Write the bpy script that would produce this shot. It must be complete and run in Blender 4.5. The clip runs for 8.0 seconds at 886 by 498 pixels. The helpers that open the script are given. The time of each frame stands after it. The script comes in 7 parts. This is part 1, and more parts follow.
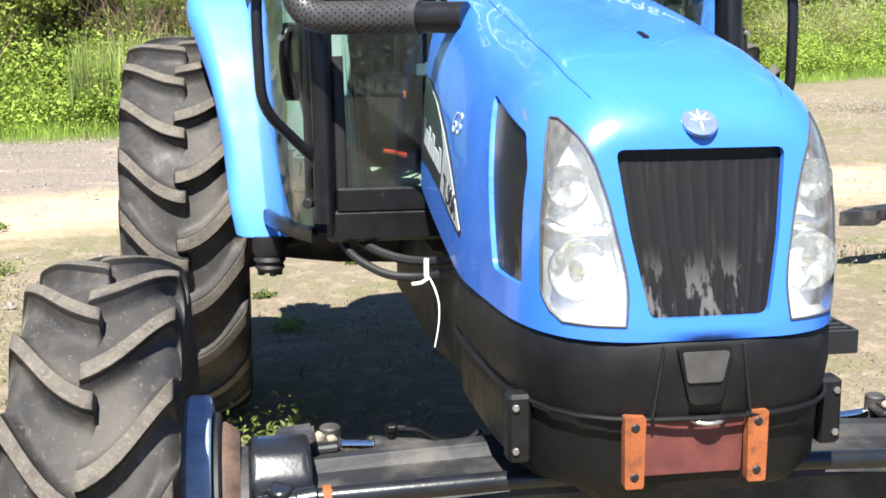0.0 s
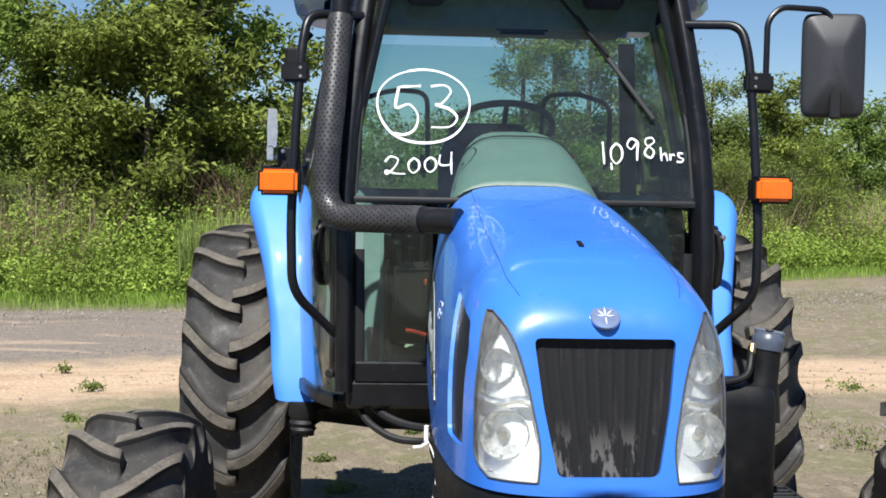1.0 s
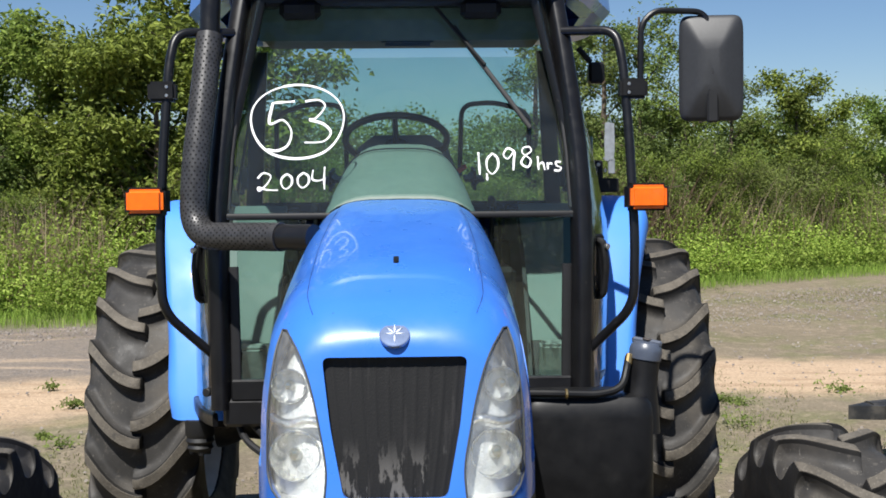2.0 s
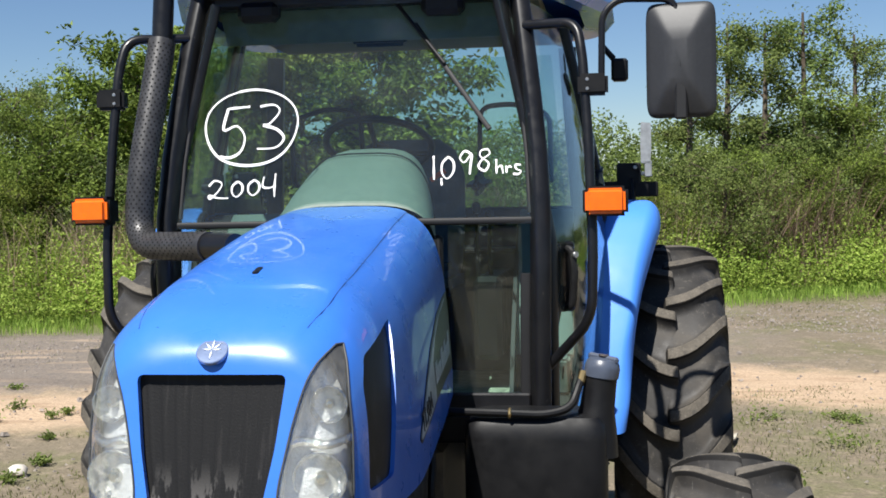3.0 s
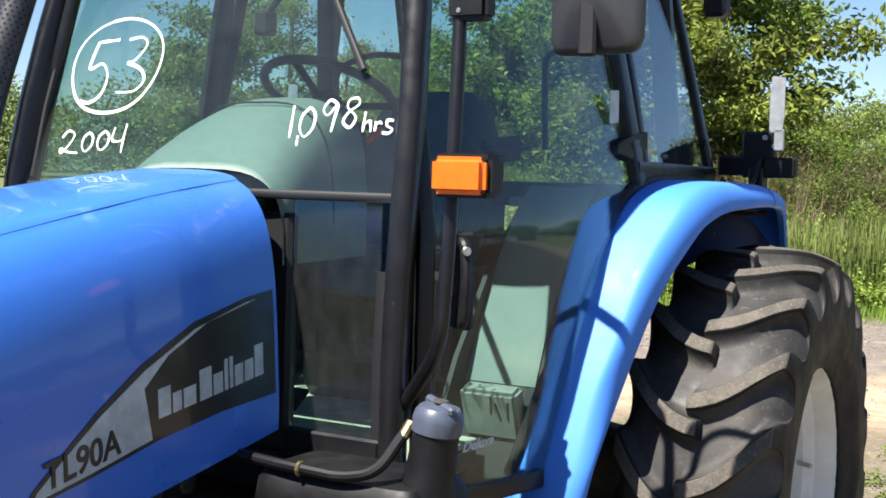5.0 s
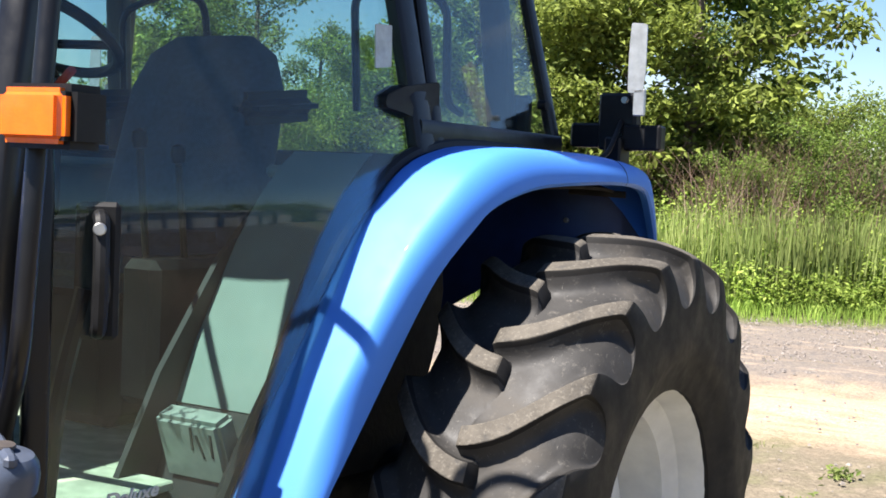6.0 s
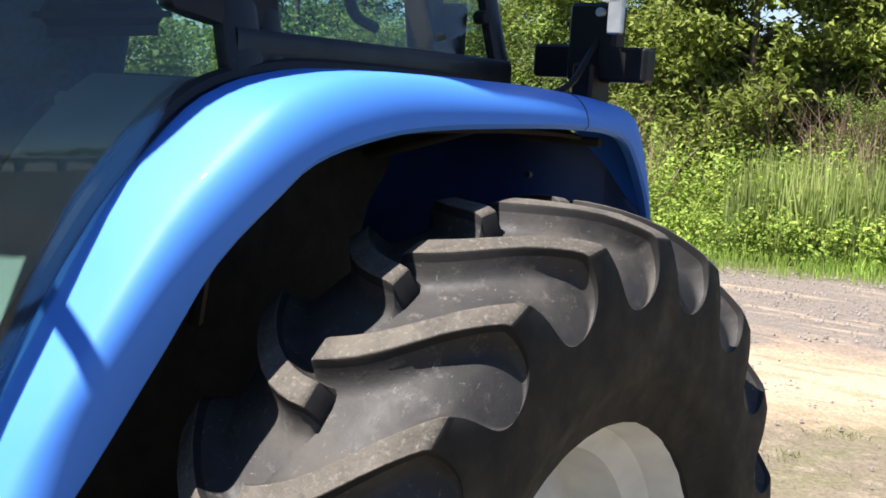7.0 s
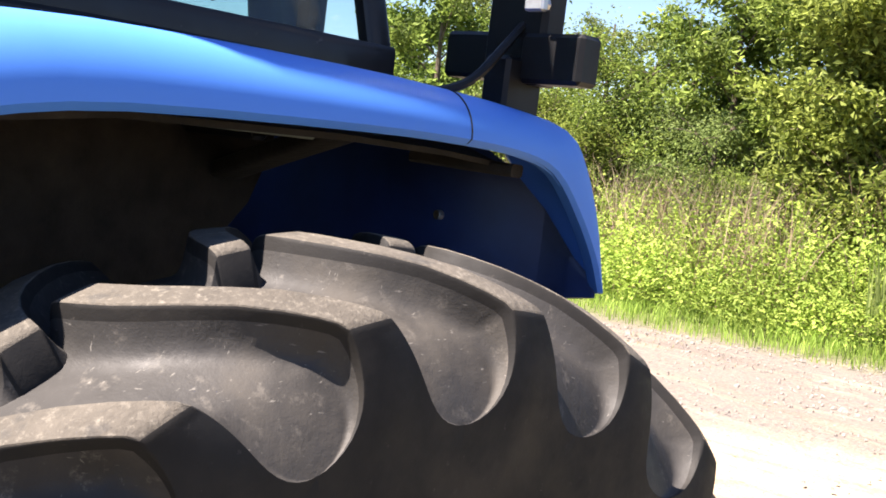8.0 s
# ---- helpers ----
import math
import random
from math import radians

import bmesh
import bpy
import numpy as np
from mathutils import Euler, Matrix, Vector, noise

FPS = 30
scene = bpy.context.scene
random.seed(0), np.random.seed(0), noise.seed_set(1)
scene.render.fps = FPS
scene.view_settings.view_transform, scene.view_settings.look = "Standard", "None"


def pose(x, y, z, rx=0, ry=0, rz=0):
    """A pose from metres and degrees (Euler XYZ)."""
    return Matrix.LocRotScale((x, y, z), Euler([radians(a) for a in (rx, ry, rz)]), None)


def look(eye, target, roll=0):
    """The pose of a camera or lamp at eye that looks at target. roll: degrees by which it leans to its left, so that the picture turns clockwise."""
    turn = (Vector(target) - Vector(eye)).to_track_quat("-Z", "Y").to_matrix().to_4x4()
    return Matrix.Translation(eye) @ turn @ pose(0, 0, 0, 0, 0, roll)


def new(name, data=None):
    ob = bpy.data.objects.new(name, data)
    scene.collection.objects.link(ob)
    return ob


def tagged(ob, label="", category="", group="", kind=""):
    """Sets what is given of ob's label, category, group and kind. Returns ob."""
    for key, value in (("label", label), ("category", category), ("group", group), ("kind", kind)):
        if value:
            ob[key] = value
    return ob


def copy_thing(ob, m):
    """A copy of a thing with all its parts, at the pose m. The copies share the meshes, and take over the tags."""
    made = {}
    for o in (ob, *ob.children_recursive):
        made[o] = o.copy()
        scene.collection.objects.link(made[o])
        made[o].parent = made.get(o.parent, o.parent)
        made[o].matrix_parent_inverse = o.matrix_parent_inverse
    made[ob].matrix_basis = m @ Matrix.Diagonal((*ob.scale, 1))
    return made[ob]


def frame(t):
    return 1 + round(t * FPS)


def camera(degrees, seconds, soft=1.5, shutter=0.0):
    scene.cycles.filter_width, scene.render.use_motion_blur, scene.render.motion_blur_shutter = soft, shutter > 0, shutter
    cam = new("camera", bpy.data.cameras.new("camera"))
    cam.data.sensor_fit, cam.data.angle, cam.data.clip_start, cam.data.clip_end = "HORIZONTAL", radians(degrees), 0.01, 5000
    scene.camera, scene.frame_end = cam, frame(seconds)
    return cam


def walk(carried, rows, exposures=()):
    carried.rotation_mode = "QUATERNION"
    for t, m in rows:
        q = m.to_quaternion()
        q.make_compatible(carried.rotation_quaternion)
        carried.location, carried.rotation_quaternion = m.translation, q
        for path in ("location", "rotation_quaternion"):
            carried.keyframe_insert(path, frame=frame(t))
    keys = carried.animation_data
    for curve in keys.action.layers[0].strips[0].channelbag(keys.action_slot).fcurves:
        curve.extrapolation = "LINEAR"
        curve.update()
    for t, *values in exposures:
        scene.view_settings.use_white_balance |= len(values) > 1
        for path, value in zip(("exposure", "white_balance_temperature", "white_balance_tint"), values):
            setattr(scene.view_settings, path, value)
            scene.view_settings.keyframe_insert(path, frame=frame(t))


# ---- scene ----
cam = camera(40.0, 8.0, 1.7)
# seconds, eye, a point looked at, roll in degrees
PATH = [
    (0, (-0.812, -2.416, 1.698), (-0.503, -0.487, 1.27), -0.1),
    (0.5, (-0.769, -2.731, 1.773), (-0.608, -0.759, 1.479), -1.4),
    (1, (-0.544, -2.993, 1.793), (-0.413, -1.003, 1.649), 1.1),
    (1.5, (-0.283, -3.067, 1.796), (-0.233, -1.081, 1.566), -0.6),
    (1.7, (-0.167, -3.037, 1.81), (-0.084, -1.047, 1.626), -0.4),
    (2.8, (0.699, -2.812, 1.827), (0.476, -0.827, 1.726), -1.1),
    (3, (0.835, -2.73, 1.801), (0.558, -0.753, 1.683), -1.3),
    (3.5, (1.181, -2.469, 1.793), (0.831, -0.503, 1.678), -1.2),
    (4, (1.527, -2.131, 1.798), (0.914, -0.234, 1.635), -1.2),
    (4.2, (1.633, -1.956, 1.78), (0.946, -0.085, 1.609), -0.9),
    (5.3, (2.082, -0.931, 1.764), (1.071, 0.787, 1.603), 1.1),
    (5.5, (2.109, -0.732, 1.735), (1.112, 0.994, 1.569), 1.5),
    (6, (2.156, -0.23, 1.697), (1.171, 1.502, 1.523), 1.7),
    (6.3, (2.163, 0.07, 1.7), (1.130, 1.769, 1.489), 1.8),
    (6.5, (2.165, 0.27, 1.702), (1.102, 1.944, 1.445), 1.9),
    (7, (2.145, 0.744, 1.688), (0.974, 2.341, 1.407), 2.6),
    (7.5, (2.115, 1.195, 1.651), (0.838, 2.717, 1.422), 4.7),
    (7.7, (2.09, 1.37, 1.634), (0.764, 2.848, 1.396), 5.1),
    (8, (2.051, 1.612, 1.612), (0.669, 3.045, 1.424), 5.7),
]
# the camera's own exposure, in stops
EXPOSURES = [(0.0, 1.62, 6450, 10), (0.5, 1.00, 6350, 10), (1.0, 0.80, 6300, 10), (1.5, 0.65, 6350, 10), (3.0, 0.75, 6450, 10), (3.5, 0.80, 6500, 10), (4.0, 0.95, 6500, 10), (5.5, 1.55, 6550, 12),
             (6.0, 1.58, 6500, 13), (6.5, 1.38, 6450, 14), (7.0, 1.42, 6450, 14), (7.5, 1.80, 6750, 16), (8.0, 2.08, 7000, 19)]
walk(cam, [(t, look(eye, target, roll)) for t, eye, target, roll in PATH], EXPOSURES)

# ---- daylight ----
SUN_FLOW = Vector((0.175, 0.493, -0.852)).normalized()
SUN_FROM = -SUN_FLOW
world = bpy.data.worlds.new("sky")
scene.world = world
world.use_nodes = True
wn = world.node_tree
wn.nodes.clear()
sky = wn.nodes.new("ShaderNodeTexSky")
sky.sky_type = "NISHITA"
sky.sun_disc = False
sky.sun_elevation = math.asin(SUN_FROM.z)
sky.sun_rotation = math.atan2(SUN_FROM.x, SUN_FROM.y)
sky.air_density, sky.dust_density, sky.ozone_density = 0.9, 0.0, 3.0
# thin white cloud low over the horizon
coord = wn.nodes.new("ShaderNodeTexCoord")
cmap = wn.nodes.new("ShaderNodeMapping")
cmap.inputs["Scale"].default_value = (1.6, 1.6, 7.0)
cnoise = wn.nodes.new("ShaderNodeTexNoise")
cnoise.inputs["Scale"].default_value = 1.7
cnoise.inputs["Detail"].default_value = 7.0
cramp = wn.nodes.new("ShaderNodeValToRGB")
cramp.color_ramp.elements[0].position, cramp.color_ramp.elements[1].position = 0.60, 0.85
cmix = wn.nodes.new("ShaderNodeMixRGB")
cmix.inputs[2].default_value = (7.0, 7.5, 8.2, 1)
bg = wn.nodes.new("ShaderNodeBackground")
bg.inputs["Strength"].default_value = 0.050
wout = wn.nodes.new("ShaderNodeOutputWorld")
wn.links.new(coord.outputs["Generated"], cmap.inputs["Vector"])
wn.links.new(cmap.outputs["Vector"], cnoise.inputs["Vector"])
wn.links.new(cnoise.outputs["Fac"], cramp.inputs["Fac"])
wn.links.new(cramp.outputs["Color"], cmix.inputs["Fac"])
clear = wn.nodes.new("ShaderNodeMixRGB")
clear.blend_type = "MULTIPLY"
clear.inputs[0].default_value = 1.0
clear.inputs[2].default_value = (0.88, 0.98, 1.12, 1)
wn.links.new(sky.outputs["Color"], clear.inputs[1])
wn.links.new(clear.outputs["Color"], cmix.inputs[1])
wn.links.new(cmix.outputs["Color"], bg.inputs["Color"])
wn.links.new(bg.outputs["Background"], wout.inputs["Surface"])
sun_data = bpy.data.lights.new("sun", "SUN")
sun_data.energy, sun_data.angle, sun_data.color = 5.0, radians(0.53), (1.0, 0.965, 0.90)
sun = new("sun", sun_data)
sun.matrix_world = look(SUN_FROM * 30, (0, 0, 0))


# ---- materials ----
class Mat:
    """A node material built step by step."""

    def __init__(self, name, colour, rough=0.5, metal=0.0, coat=0.0, spec=0.5):
        self.m = bpy.data.materials.new(name)
        self.m.use_nodes = True
        self.t = self.m.node_tree
        self.b = self.t.nodes["Principled BSDF"]
        self.b.inputs["Base Color"].default_value = (*colour, 1)
        self.b.inputs["Roughness"].default_value = rough
        self.b.inputs["Metallic"].default_value = metal
        self.b.inputs["Coat Weight"].default_value = coat
        self.b.inputs["Coat Roughness"].default_value = 0.04
        self.b.inputs["Specular IOR Level"].default_value = spec
        self.co = self.t.nodes.new("ShaderNodeTexCoord").outputs["Object"]
        self.last = None

    def noise(self, scale, detail=4.0, stretch=(1, 1, 1), rough=0.6):
        mp = self.t.nodes.new("ShaderNodeMapping")
        mp.inputs["Scale"].default_value = stretch
        self.t.links.new(self.co, mp.inputs["Vector"])
        n = self.t.nodes.new("ShaderNodeTexNoise")
        n.inputs["Scale"].default_value, n.inputs["Detail"].default_value, n.inputs["Roughness"].default_value = scale, detail, rough
        self.t.links.new(mp.outputs["Vector"], n.inputs["Vector"])
        return n.outputs["Fac"]

    def step(self, fac, lo, hi):
        r = self.t.nodes.new("ShaderNodeMapRange")
        r.interpolation_type = "SMOOTHSTEP"
        r.inputs["From Min"].default_value, r.inputs["From Max"].default_value = lo, hi
        self.t.links.new(fac, r.inputs["Value"])
        return r.outputs["Result"]

    def math(self, op, a, b=0.0):
        n = self.t.nodes.new("ShaderNodeMath")
        n.operation = op
        for i, v in enumerate((a, b)):
            if isinstance(v, (int, float)):
                n.inputs[i].default_value = v
            else:
                self.t.links.new(v, n.inputs[i])
        return n.outputs[0]

    def axis(self, k):
        s = self.t.nodes.new("ShaderNodeSeparateXYZ")
        self.t.links.new(self.co, s.inputs[0])
        return s.outputs[k]

    def blend(self, fac, colour, amount=1.0):
        """Lays a colour over what there is, where fac is high."""
        mx = self.t.nodes.new("ShaderNodeMixRGB")
        base = self.b.inputs["Base Color"]
        if base.is_linked:
            self.t.links.new(base.links[0].from_socket, mx.inputs[1])
        else:
            mx.inputs[1].default_value = base.default_value
        mx.inputs[2].default_value = (*colour, 1)
        self.t.links.new(self.math("MULTIPLY", fac, amount), mx.inputs[0])
        self.t.links.new(mx.outputs[0], base)
        return self

    def vary(self, fac, lo, hi):
        """Multiplies the colour between two factors."""
        r = self.t.nodes.new("ShaderNodeMapRange")
        r.inputs["From Min"].default_value, r.inputs["From Max"].default_value = 0.3, 0.7
        r.inputs["To Min"].default_value, r.inputs["To Max"].default_value = lo, hi
        self.t.links.new(fac, r.inputs["Value"])
        mx = self.t.nodes.new("ShaderNodeMixRGB")
        mx.blend_type = "MULTIPLY"
        mx.inputs[0].default_value = 1.0
        base = self.b.inputs["Base Color"]
        if base.is_linked:
            self.t.links.new(base.links[0].from_socket, mx.inputs[1])
        else:
            mx.inputs[1].default_value = base.default_value
        self.t.links.new(r.outputs["Result"], mx.inputs[2])
        self.t.links.new(mx.outputs[0], base)
        return self

    def roughen(self, fac, lo, hi):
        r = self.t.nodes.new("ShaderNodeMapRange")
        r.inputs["From Min"].default_value, r.inputs["From Max"].default_value = 0.3, 0.7
        r.inputs["To Min"].default_value, r.inputs["To Max"].default_value = lo, hi
        self.t.links.new(fac, r.inputs["Value"])
        self.t.links.new(r.outputs["Result"], self.b.inputs["Roughness"])
        return self

    def bump(self, fac, dist, strength=0.6):
        n = self.t.nodes.new("ShaderNodeBump")
        n.inputs["Strength"].default_value, n.inputs["Distance"].default_value = strength, dist
        self.t.links.new(fac, n.inputs["Height"])
        if self.last:
            self.t.links.new(self.last, n.inputs["Normal"])
        self.last = n.outputs["Normal"]
        self.t.links.new(self.last, self.b.inputs["Normal"])
        return self


def made(mat):
    return mat.m


def paint_blue(name, colour, lo, hi, coat):
    m = Mat(name, colour, 0.30, 0.0, coat)
    m.vary(m.noise(1.3, 3), 0.93, 1.06)
    m.blend(m.step(m.noise(38, 5), 0.66, 0.78), (0.16, 0.28, 0.55), 0.22)
    m.roughen(m.noise(9, 4), lo, hi)
    m.bump(m.noise(260, 2), 0.0004, 0.12)
    return m.m


def tyre_rubber():
    # base kept near black to paint in the shade on the sidewalls
    m = Mat("tyre_rubber", (0.0145, 0.0135, 0.0125), 0.66, 0.0, 0.0, 0.28)
    m.vary(m.noise(3.0, 4), 0.75, 1.3)
    m.blend(m.step(m.noise(5.0, 6), 0.52, 0.74), (0.060, 0.050, 0.038), 0.40)
    m.blend(m.step(m.noise(60, 5, (1, 1, 1), 0.7), 0.64, 0.74), (0.12, 0.105, 0.09), 0.35)
    m.roughen(m.noise(16, 5), 0.58, 0.82)
    m.bump(m.noise(75, 6), 0.0012, 0.4).bump(m.noise(420, 3), 0.0005, 0.3)
    return m.m


def scuffed_rubber():
    """Rubber in the hollows of the tread, lightened to paint in sunlight: grey with dried dust, fine pale scratches and
    scuffs.
    """
    m = Mat("scuffed_tread_rubber", (0.035, 0.033, 0.031), 0.62, 0.0, 0.0, 0.32)
    m.vary(m.noise(6.0, 5), 0.65, 1.45)
    m.blend(m.step(m.noise(4.0, 6), 0.48, 0.70), (0.110, 0.096, 0.078), 0.50)
    m.blend(m.step(m.noise(34, 6, (1, 1, 1), 0.75), 0.56, 0.70), (0.15, 0.135, 0.115), 0.45)
    m.blend(m.step(m.noise(55, 4, (5, 1, 1), 0.6), 0.66, 0.71), (0.22, 0.205, 0.18), 0.55)
    m.blend(m.step(m.noise(48, 4, (1, 1, 6), 0.6), 0.68, 0.72), (0.20, 0.185, 0.165), 0.5)
    m.roughen(m.noise(16, 5), 0.50, 0.80)
    m.bump(m.noise(70, 6), 0.0016, 0.5).bump(m.noise(380, 3), 0.0006, 0.4)
    return m.m


def worn_tread():
    m = Mat("worn_tread", (0.090, 0.078, 0.062), 0.85)
    m.vary(m.noise(11, 5), 0.6, 1.4)
    m.blend(m.step(m.noise(120, 6, (1, 1, 1), 0.7), 0.50, 0.72), (0.24, 0.215, 0.175), 0.5)
    m.blend(m.step(m.noise(34, 5), 0.55, 0.70), (0.03, 0.03, 0.03), 0.5)
    m.bump(m.noise(130, 6), 0.003, 0.7)
    return m.m


def black_plastic():
    m = Mat("black_plastic", (0.005, 0.005, 0.0056), 0.40, 0.0, 0.0, 0.32)
    m.vary(m.noise(4, 4), 0.8, 1.3)
    m.blend(m.step(m.noise(9, 6), 0.55, 0.75), (0.026, 0.025, 0.024), 0.28)
    m.roughen(m.noise(14, 5), 0.38, 0.62)
    m.bump(m.noise(300, 3), 0.0005, 0.3)
    return m.m


def black_metal():
    m = Mat("black_enamel", (0.007, 0.007, 0.008), 0.33, 0.0, 0.1, 0.35)
    m.vary(m.noise(8, 4), 0.8, 1.3)
    m.blend(m.step(m.noise(45, 5), 0.66, 0.74), (0.12, 0.10, 0.09), 0.4)
    m.roughen(m.noise(20, 4), 0.28, 0.45)
    return m.m


def dark_iron():
    m = Mat("dusty_dark_iron", (0.015, 0.016, 0.018), 0.58, 0.1)
    m.vary(m.noise(5, 4), 0.7, 1.3)
    m.blend(m.step(m.noise(6, 6), 0.42, 0.66), (0.115, 0.104, 0.088), 0.55)
    m.bump(m.noise(60, 5), 0.002, 0.4)
    return m.m


def grille_black():
    m = Mat("faded_grille", (0.007, 0.0068, 0.007), 0.5, 0.0, 0.0, 0.25)
    streak = m.noise(13, 5, (6, 1, 0.35))
    m.blend(m.step(streak, 0.55, 0.70), (0.050, 0.046, 0.045), 0.22)
    low = m.step(m.axis(2), 1.235, 1.125)
    m.blend(m.math("MULTIPLY", low, m.step(m.noise(12, 7, (3.2, 1, 0.8), 0.6), 0.50, 0.56)), (0.12, 0.115, 0.11), 0.75)
    m.bump(m.noise(240, 2), 0.001, 0.4)
    return m.m


def glass_tinted(name, tint, dust=0.0):
    """A pane: tinted and clear, with a reflection that grows towards grazing views, and a little dust, thickened in the
    lamp lens to brighten it.
    """
    m = bpy.data.materials.new(name)
    m.use_nodes = True
    t = m.node_tree
    t.nodes.clear()
    out, mix = t.nodes.new("ShaderNodeOutputMaterial"), t.nodes.new("ShaderNodeMixShader")
    tr, gl, lw = t.nodes.new("ShaderNodeBsdfTransparent"), t.nodes.new("ShaderNodeBsdfGlossy"), t.nodes.new("ShaderNodeLayerWeight")
    tr.inputs["Color"].default_value = (*tint, 1)
    gl.inputs["Roughness"].default_value = 0.0
    lw.inputs["Blend"].default_value = 0.5
    power, scale = t.nodes.new("ShaderNodeMath"), t.nodes.new("ShaderNodeMath")
    power.operation, scale.operation = "POWER", "MULTIPLY_ADD"
    power.inputs[1].default_value = 4.0
    scale.inputs[1].default_value, scale.inputs[2].default_value = 0.9, 0.04
    t.links.new(lw.outputs["Facing"], power.inputs[0])
    t.links.new(power.outputs[0], scale.inputs[0])
    t.links.new(scale.outputs[0], mix.inputs[0])
    t.links.new(tr.outputs[0], mix.inputs[1])
    t.links.new(gl.outputs[0], mix.inputs[2])
    last = mix.outputs[0]
    if dust:
        noise_t, ramp, df, mix2 = t.nodes.new("ShaderNodeTexNoise"), t.nodes.new("ShaderNodeMapRange"), t.nodes.new("ShaderNodeBsdfDiffuse"), t.nodes.new("ShaderNodeMixShader")
        noise_t.inputs["Scale"].default_value, noise_t.inputs["Detail"].default_value = 9.0, 6.0
        ramp.inputs["From Min"].default_value, ramp.inputs["From Max"].default_value = 0.35, 0.75
        ramp.inputs["To Min"].default_value, ramp.inputs["To Max"].default_value = dust * 0.4, dust
        df.inputs["Color"].default_value = (0.75, 0.73, 0.68, 1)
        t.links.new(noise_t.outputs["Fac"], ramp.inputs["Value"])
        t.links.new(ramp.outputs["Result"], mix2.inputs[0])
        t.links.new(last, mix2.inputs[1])
        t.links.new(df.outputs[0], mix2.inputs[2])
        last = mix2.outputs[0]
    t.links.new(last, out.inputs["Surface"])
    return m


def plain(name, colour, rough=0.5, metal=0.0, coat=0.0, grain=30, spread=0.2, bump=0.0004):
    m = Mat(name, colour, rough, metal, coat)
    m.vary(m.noise(grain, 4), 1 - spread, 1 + spread)
    m.vary(m.noise(grain * 0.15, 3), 1 - spread * 0.6, 1 + spread * 0.6)
    m.bump(m.noise(grain * 6, 3), bump, 0.4)
    return m.m


def rust_paint():
    m = Mat("rusted_orange_paint", (0.27, 0.075, 0.020), 0.7)
    m.vary(m.noise(14, 5), 0.6, 1.25)
    m.blend(m.step(m.noise(30, 6), 0.50, 0.66), (0.09, 0.033, 0.018), 0.6)
    m.bump(m.noise(120, 5), 0.0015, 0.5)
    return m.m


def perforated():
    m = Mat("perforated_black_steel", (0.048, 0.047, 0.048), 0.42, 0.3)
    m.vary(m.noise(25, 4), 0.7, 1.4)
    m.roughen(m.noise(12, 4), 0.32, 0.5)
    return m.m


def leaf(name, dark, light):
    m = Mat(name, dark, 0.6, 0.0, 0.0, 0.2)
    info = m.t.nodes.new("ShaderNodeObjectInfo").outputs["Random"]
    isl = m.t.nodes.new("ShaderNodeNewGeometry").outputs["Random Per Island"]
    m.blend(isl, light, 1.0)
    m.vary(m.noise(1.1, 4), 0.6, 1.35)
    hs = m.t.nodes.new("ShaderNodeHueSaturation")
    m.t.links.new(m.b.inputs["Base Color"].links[0].from_socket, hs.inputs["Color"])
    m.t.links.new(m.math("ADD", m.math("MULTIPLY", info, 0.03), 0.485), hs.inputs["Hue"])
    m.t.links.new(hs.outputs[0], m.b.inputs["Base Color"])
    tr = m.t.nodes.new("ShaderNodeBsdfTranslucent")
    m.t.links.new(hs.outputs[0], tr.inputs["Color"])
    mx = m.t.nodes.new("ShaderNodeMixShader")
    mx.inputs[0].default_value = 0.40
    out = m.t.nodes["Material Output"]
    m.t.links.new(m.b.outputs[0], mx.inputs[1])
    m.t.links.new(tr.outputs[0], mx.inputs[2])
    m.t.links.new(mx.outputs[0], out.inputs["Surface"])
    return m.m


def bark():
    m = Mat("bark", (0.11, 0.085, 0.062), 0.9)
    m.vary(m.noise(5, 5, (4, 4, 0.6)), 0.5, 1.4)
    m.bump(m.noise(12, 6, (4, 4, 0.6)), 0.02, 0.8)
    return m.m


